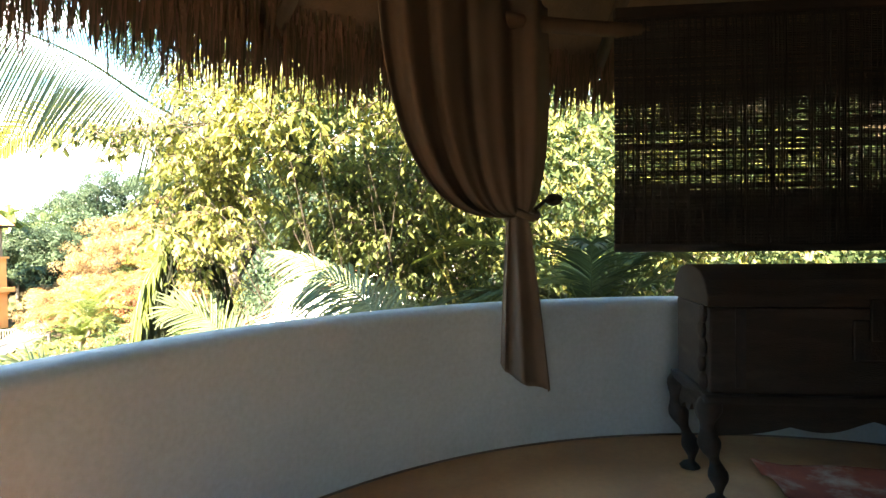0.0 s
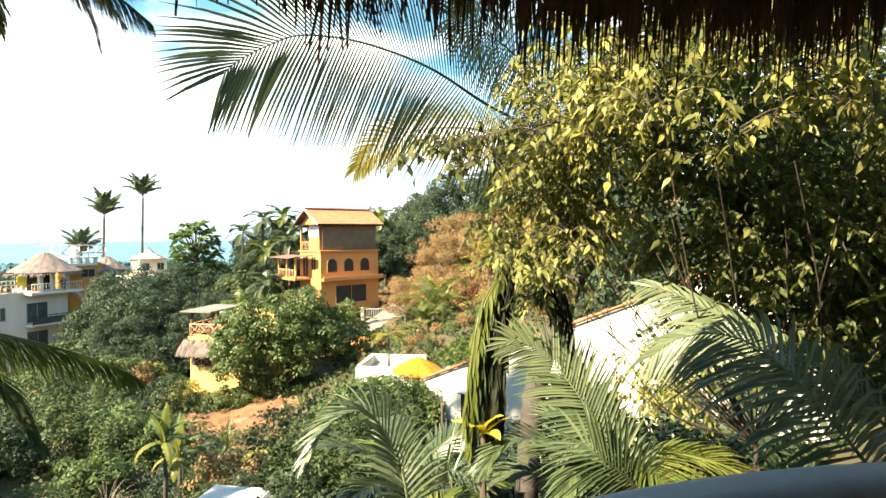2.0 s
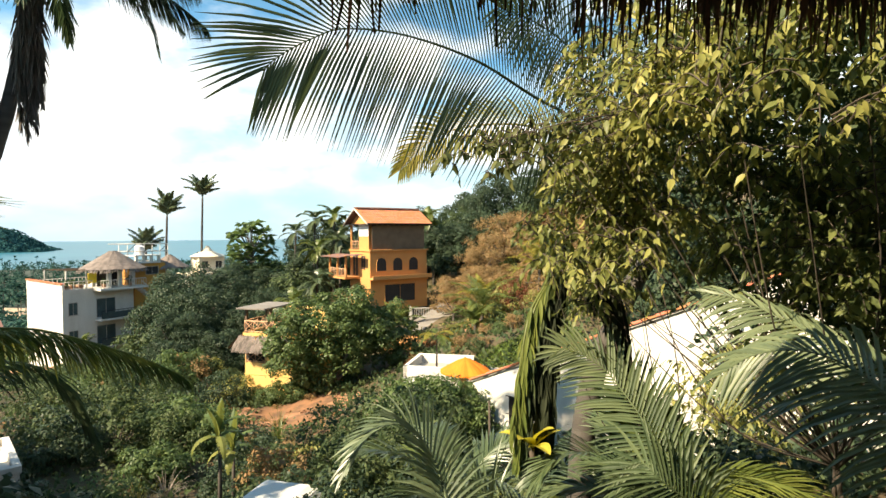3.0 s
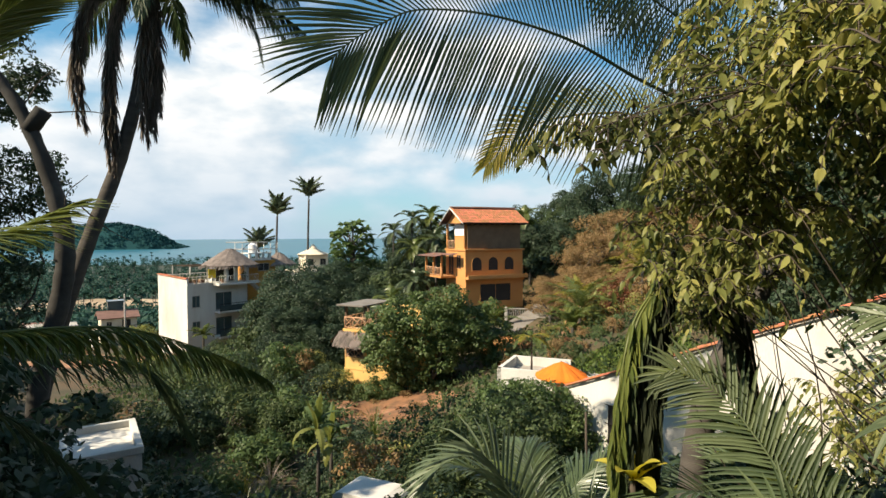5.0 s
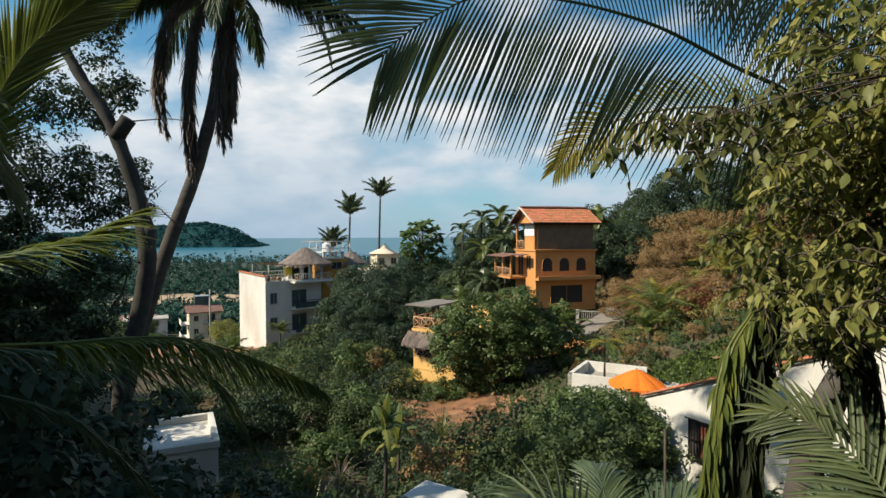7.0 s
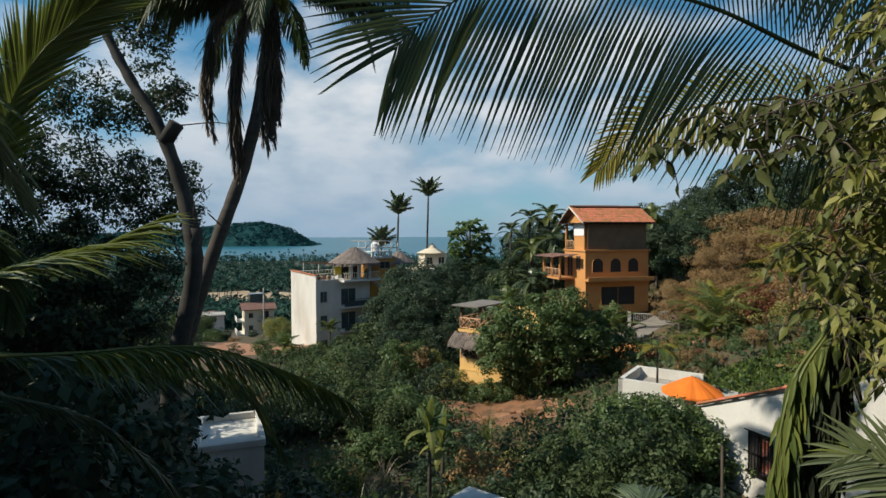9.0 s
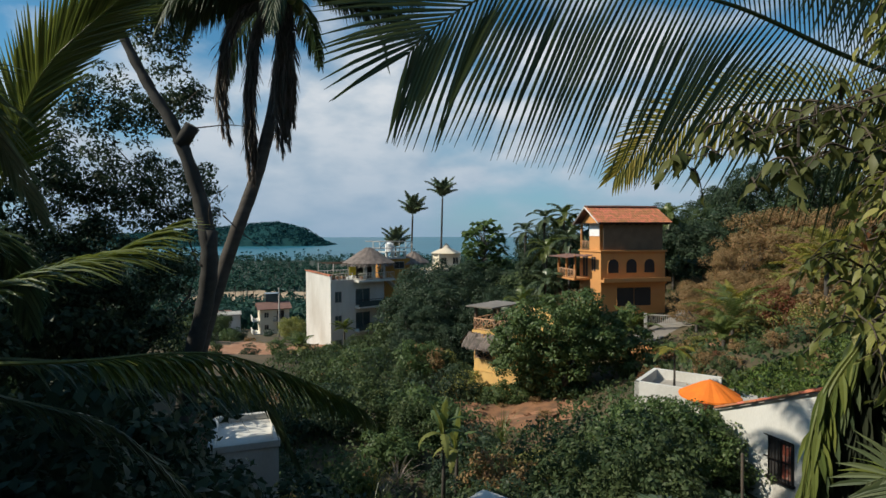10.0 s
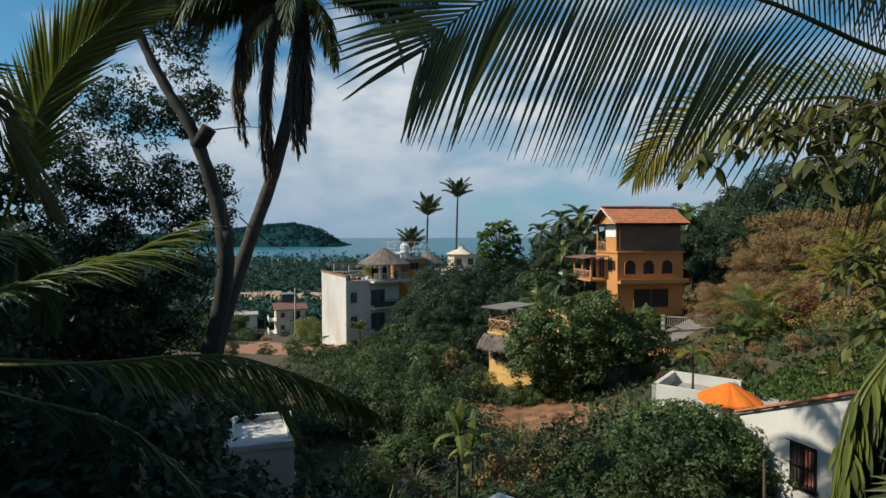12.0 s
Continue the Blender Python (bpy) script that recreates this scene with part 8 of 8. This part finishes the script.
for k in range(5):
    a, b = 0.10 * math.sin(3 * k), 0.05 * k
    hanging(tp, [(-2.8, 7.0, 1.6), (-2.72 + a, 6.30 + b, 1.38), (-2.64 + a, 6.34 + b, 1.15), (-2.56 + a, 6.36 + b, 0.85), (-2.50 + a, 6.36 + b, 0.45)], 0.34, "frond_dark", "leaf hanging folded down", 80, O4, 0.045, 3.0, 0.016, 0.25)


# ---- young palms under the parapet ----
def custom_palm(name, base, crown, spines, label, mat, leaf_len, seed, extra=6, length=1.7, width=0.034, face=None, droop=0.55):
    t = thing(name, pose(*base), label, "palm", "young palms below the parapet")
    o = np.array(base, float)
    c = np.array(crown, float)
    part("stem", tube("stem", spline([(0, 0, -0.4), (c - o) * [0.4, 0.4, 0.5], c - o], 5), np.linspace(0.09, 0.06, 11), M["palmbark"], 8), t)
    r2 = random.Random(seed)
    for sp in spines:
        run = sum(math.dist(a, b) for a, b in zip([crown] + sp, sp))
        part("frond", frond_mesh("frond", [c - o] + [np.array(p) - o for p in sp], leaf_len, M[mat], int(run / 0.037), width, 0.14, droop=droop, rib=0.014, spread=1.0 if face is None else 1.5, fold=0.35 if face is None else 0.05, side_vec=face, jitter=0.04), t)
    for k in range(extra):
        sp = frond_spine(c - o, 2.4 * k + r2.uniform(0, 1), length * r2.uniform(0.8, 1.15), r2.uniform(0.55, 1.3), r2.uniform(1.2, 1.8))
        part("frond", frond_mesh("frond", sp, leaf_len, M[mat if k % 3 else "frond_young"], 54, width, 0.14, droop=0.6, rib=0.014, spread=1.0, fold=0.35), t)
    return t


custom_palm("young_feather_palm", (0.3, 5.6, -4.0), (0.1, 5.25, 0.25), [[(-0.46, 5.19, 0.84), (-0.68, 5.28, 0.95), (-0.91, 5.35, 1.05), (-1.16, 5.40, 1.17), (-1.41, 5.43, 1.28), (-1.63, 5.40, 1.32)]], "feather palm with broad silvery arching leaves", "frond_areca", 0.50, 1, 2, 1.3, 0.026, (0.2, -0.6, 0.8), 0.8)
custom_palm("young_feather_palm", (0.1, 4.75, -4.0), (-0.1, 4.5, 0.2), [[(-0.50, 4.55, 0.75), (-0.75, 4.60, 1.02), (-0.98, 4.66, 1.12), (-1.22, 4.68, 1.08), (-1.40, 4.66, 0.95)]], "feather palm with long silvery arching leaves", "frond_areca", 0.52, 7, 0, 1.4, 0.024, (0.0, -0.7, 0.7), 1.0)
custom_palm("young_feather_palm", (-1.5, 5.9, -4.4), (-1.60, 5.55, -0.55), [[(-1.68, 5.53, -0.13), (-1.94, 5.58, 0.14), (-2.18, 5.65, 0.41), (-2.42, 5.69, 0.64), (-2.69, 5.61, 0.78), (-2.81, 5.54, 0.72)], [(-1.62, 5.40, -0.20), (-1.82, 5.15, 0.08), (-1.95, 5.14, 0.17), (-2.06, 5.09, 0.13)]], "young feather palm with broad green leaves below the parapet", "frond_matt", 0.48, 2, 2, 1.0, 0.026, (0.3, -0.85, 0.4), 0.45)
custom_palm("young_feather_palm", (-2.6, 4.3, -4.2), (-2.62, 3.92, -0.50), [[(-2.66, 3.92, 0.05), (-2.74, 3.96, 0.25), (-2.85, 3.96, 0.45), (-2.99, 3.91, 0.58), (-3.13, 3.77, 0.53), (-3.19, 3.60, 0.34)]], "young feather palm with upright leaves below the parapet", "frond_areca", 0.36, 3, 4, 0.8, 0.028)
custom_palm("young_feather_palm", (-2.0, 6.2, -4.6), (-2.05, 6.15, -0.5), [[(-2.2, 6.05, 0.1), (-2.33, 6.01, 0.4), (-2.55, 5.89, 0.66), (-2.83, 5.78, 0.7)]], "young feather palm leaning from the slope", "frond_young", 0.5, 8, 3, 1.2, 0.036)
leafy_sprays("garden_bush", (-3.1, 13.9, -6.0), [(-2.6, 13.4, -1.0, 0.6), (-3.3, 13.6, -1.5, 0.7), (-2.0, 13.3, -1.6, 0.7), (-2.7, 13.5, -2.4, 0.8), (-1.4, 13.2, -0.9, 0.5)], 260, M["leaf_gold"], "leafy bush with pale yellow-green leaves before the white wall", 0.15, None, 0, (0.3, 0.6))
custom_palm("young_feather_palm", (-4.6, 6.6, -5.4), (-4.5, 6.5, -1.5), [], "young feather palm in the shade of the slope", "frond", 0.45, 4, 9, 1.5)
custom_palm("young_feather_palm", (1.6, 5.9, -3.4), (1.5, 5.6, 0.5), [], "feather palm leaning to the parapet", "frond_matt", 0.5, 5, 11, 1.9)
custom_palm("young_feather_palm", (0.6, 7.9, -3.8), (0.6, 7.7, -0.2), [], "feather palm among the broad-leaved trees", "frond", 0.5, 6, 8, 1.9)

custom_palm("young_feather_palm", (-2.3, 6.9, -4.8), (-2.35, 6.75, -1.15), [[(-2.5, 6.5, -0.6), (-2.7, 6.2, -0.3), (-2.9, 5.9, -0.25), (-3.0, 5.6, -0.4)], [(-2.2, 6.4, -0.5), (-2.1, 5.9, -0.2), (-2.1, 5.5, -0.15), (-2.15, 5.1, -0.4)]], "feather palm with dark leaves over the shaded slope", "frond", 0.5, 9, 5, 1.4, 0.034)
for x, y, z, r, h in ((-3.9, 8.7, -5.4, 0.85, 4.5), (-3.0, 9.2, -5.2, 0.9, 4.5), (-4.3, 8.0, -5.6, 0.6, 4.4), (-2.0, 9.4, -5.0, 0.9, 4.2)):
    tree("thicket_tree", (x, y, z), [(0, 0, h * 0.72, r, r, h * 0.26), (0.3 * r, 0.2 * r, h * 0.5, r, r, h * 0.25), (-0.3 * r, -0.2 * r, h * 0.3, r, r, h * 0.25)], M["leaf_dark"], "dense dark thicket tree below the room", 6000, 0.16, 0.2, 0.08, False, group="thicket", hollow=0.3)

# bush in front of the white house
tree("garden_bush", (-13.1, 14.8, -7.4), [(0, 0, 2.6, 2.2, 2.2, 1.7), (1.6, 0.8, 2.3, 1.5, 1.4, 1.5), (-1.5, -0.5, 1.9, 1.4, 1.3, 1.3), (2.4, 0.0, 1.6, 1.4, 1.4, 1.4), (0.8, -1.6, 1.9, 1.6, 1.5, 1.4)], M["leaf_mid"], "large rounded green bush before the white house", 17000, 0.15, 0.26, 0.1, False, category="bush")
tree("garden_bush", (*uv(21.3, 8.9), -9.2), [(0, 0, 3.55, 1.8, 1.8, 1.1), (1.6, 2.0, 2.6, 1.3, 1.3, 1.1), (0.7, 1.3, 3.2, 1.4, 1.4, 1.2), (-0.5, -1.2, 3.3, 1.4, 1.4, 1.2), (0.3, 0.6, 2.2, 2.2, 2.2, 1.6)], M["leaf_round"], "dense green bush below the roof terrace", 26000, 0.16, 0.24, 0.1, False, category="bush", hollow=0.6)
tree("garden_bush", (-10.2, 12.0, -7.6), [(0, 0, 1.8, 2.0, 2.0, 1.4), (1.4, 0.8, 1.6, 1.4, 1.4, 1.2), (-1.6, -0.8, 1.6, 1.5, 1.5, 1.2)], M["leaf_dark"], "dark green bush low on the slope", 9000, 0.14, 0.24, 0.1, False, category="bush")


def yellow_leaf_plant():
    t = thing("yellow_leaf_plant", pose(-3.12, 5.80, -4.55), "broad-leaved plant with bright yellow leaves", "plant")
    part("stem", tube("stem", [(0, 0, -0.3), (0.02, 0, 2.4), (0, 0, 4.4)], (0.05, 0.04, 0.03), M["twig"], 6), t)
    for k in range(7):
        sp = spline(frond_spine((0, 0, 4.35), 2.4 * k, 0.34, 1.2 - 0.12 * k, 1.1), 4)
        V, F, n = [], [], len(sp)
        for i in range(n):
            d = sp[min(i + 1, n - 1)] - sp[max(i - 1, 0)]
            s = np.cross(d, (0, 0, 1.0))
            s /= np.linalg.norm(s) + 1e-9
            w = 0.075 * math.sin(math.pi * min(1, 0.06 + 0.94 * i / (n - 1))) ** 0.8
            V += [sp[i] - s * w + (0, 0, 0.3 * w), sp[i], sp[i] + s * w + (0, 0, 0.3 * w)]
        for i in range(n - 1):
            a = 3 * i
            F += [(a, a + 1, a + 4, a + 3), (a + 1, a + 2, a + 5, a + 4)]
        part("leaf", mesh_from("leaf", V, F, M["leaf_yellow"]), t)


M["leaf_yellow"] = leafy("bright_yellow_leaf", (0.55, 0.48, 0.07), (0.36, 0.36, 0.06), 0.3, 0.4, 0.4)
yellow_leaf_plant()


# ---- spiky plant and grass tufts ----
def blade_plant(name, base, n, length, width, mat, label, category, group, seed, lean=0.9):
    """Long pointed blades that rise from one root and bend outward."""
    r2 = random.Random(seed)
    t = thing(name, pose(*base), label, category, group)
    V, F = [], []
    single = n < 40
    for k in range(n):
        if single:
            V, F = [], []
        az = 2.399963 * k + r2.uniform(-0.3, 0.3)
        sp = spline(frond_spine((0.03 * math.cos(az), 0.03 * math.sin(az), -0.1), az, length * r2.uniform(0.65, 1.1), 1.5 - lean * (k / n) * r2.uniform(0.6, 1.2), r2.uniform(0.3, 1.5)), 2)
        m = len(sp)
        side = np.array([-math.sin(az), math.cos(az), 0.0])
        o = len(V)
        for i in range(m):
            w = width * 0.5 * (1 - (i / (m - 1)) ** 2) + 0.0008
            V += [sp[i] - side * w + (0, 0, 0.3 * w), sp[i], sp[i] + side * w + (0, 0, 0.3 * w)]
        for i in range(m - 1):
            a = o + 3 * i
            F += [(a, a + 1, a + 4, a + 3), (a + 1, a + 2, a + 5, a + 4)]
        if single:
            part("blade", mesh_from("blade", V, F, M[mat]), t)
    if not single:
        part("tuft", mesh_from("tuft", V, F, M[mat]), t)


blade_plant("spiky_plant", (-3.72, 6.05, -1.05), 34, 1.05, 0.032, "frond", "spiky plant with dark sword-like leaves below the parapet", "plant", "", 1)
part("root", tube("root", [(-3.72, 6.05, -5.6), (-3.70, 6.05, -3.0), (-3.72, 6.05, -1.0)], (0.03, 0.028, 0.025), M["twig"], 7), bpy.data.objects["spiky_plant"], "bare stem", pose(3.72, -6.05, 1.05))
for k in range(26):
    u, v = rng.uniform(12.5, 31), rng.uniform(-7, 7)
    if (u - 14.9) ** 2 + (v - 1.2) ** 2 < 5 or (u - 32.5) ** 2 + (v - 5.8) ** 2 < 12:
        continue
    x, y, z = on_ground(u, v)
    blade_plant("grass_tuft", (x, y, z + 0.15), 60, rng.uniform(1.0, 2.2), 0.035, ("frond_yellow", "frond_young", "frond_dry", "frond_young")[k % 4], ("tall yellowing grass tuft on the slope", "tall green grass tuft on the slope", "dry straw-coloured grass tuft on the slope", "tall green grass tuft on the slope")[k % 4], "grass", "grass tufts", 50 + k, 1.3)
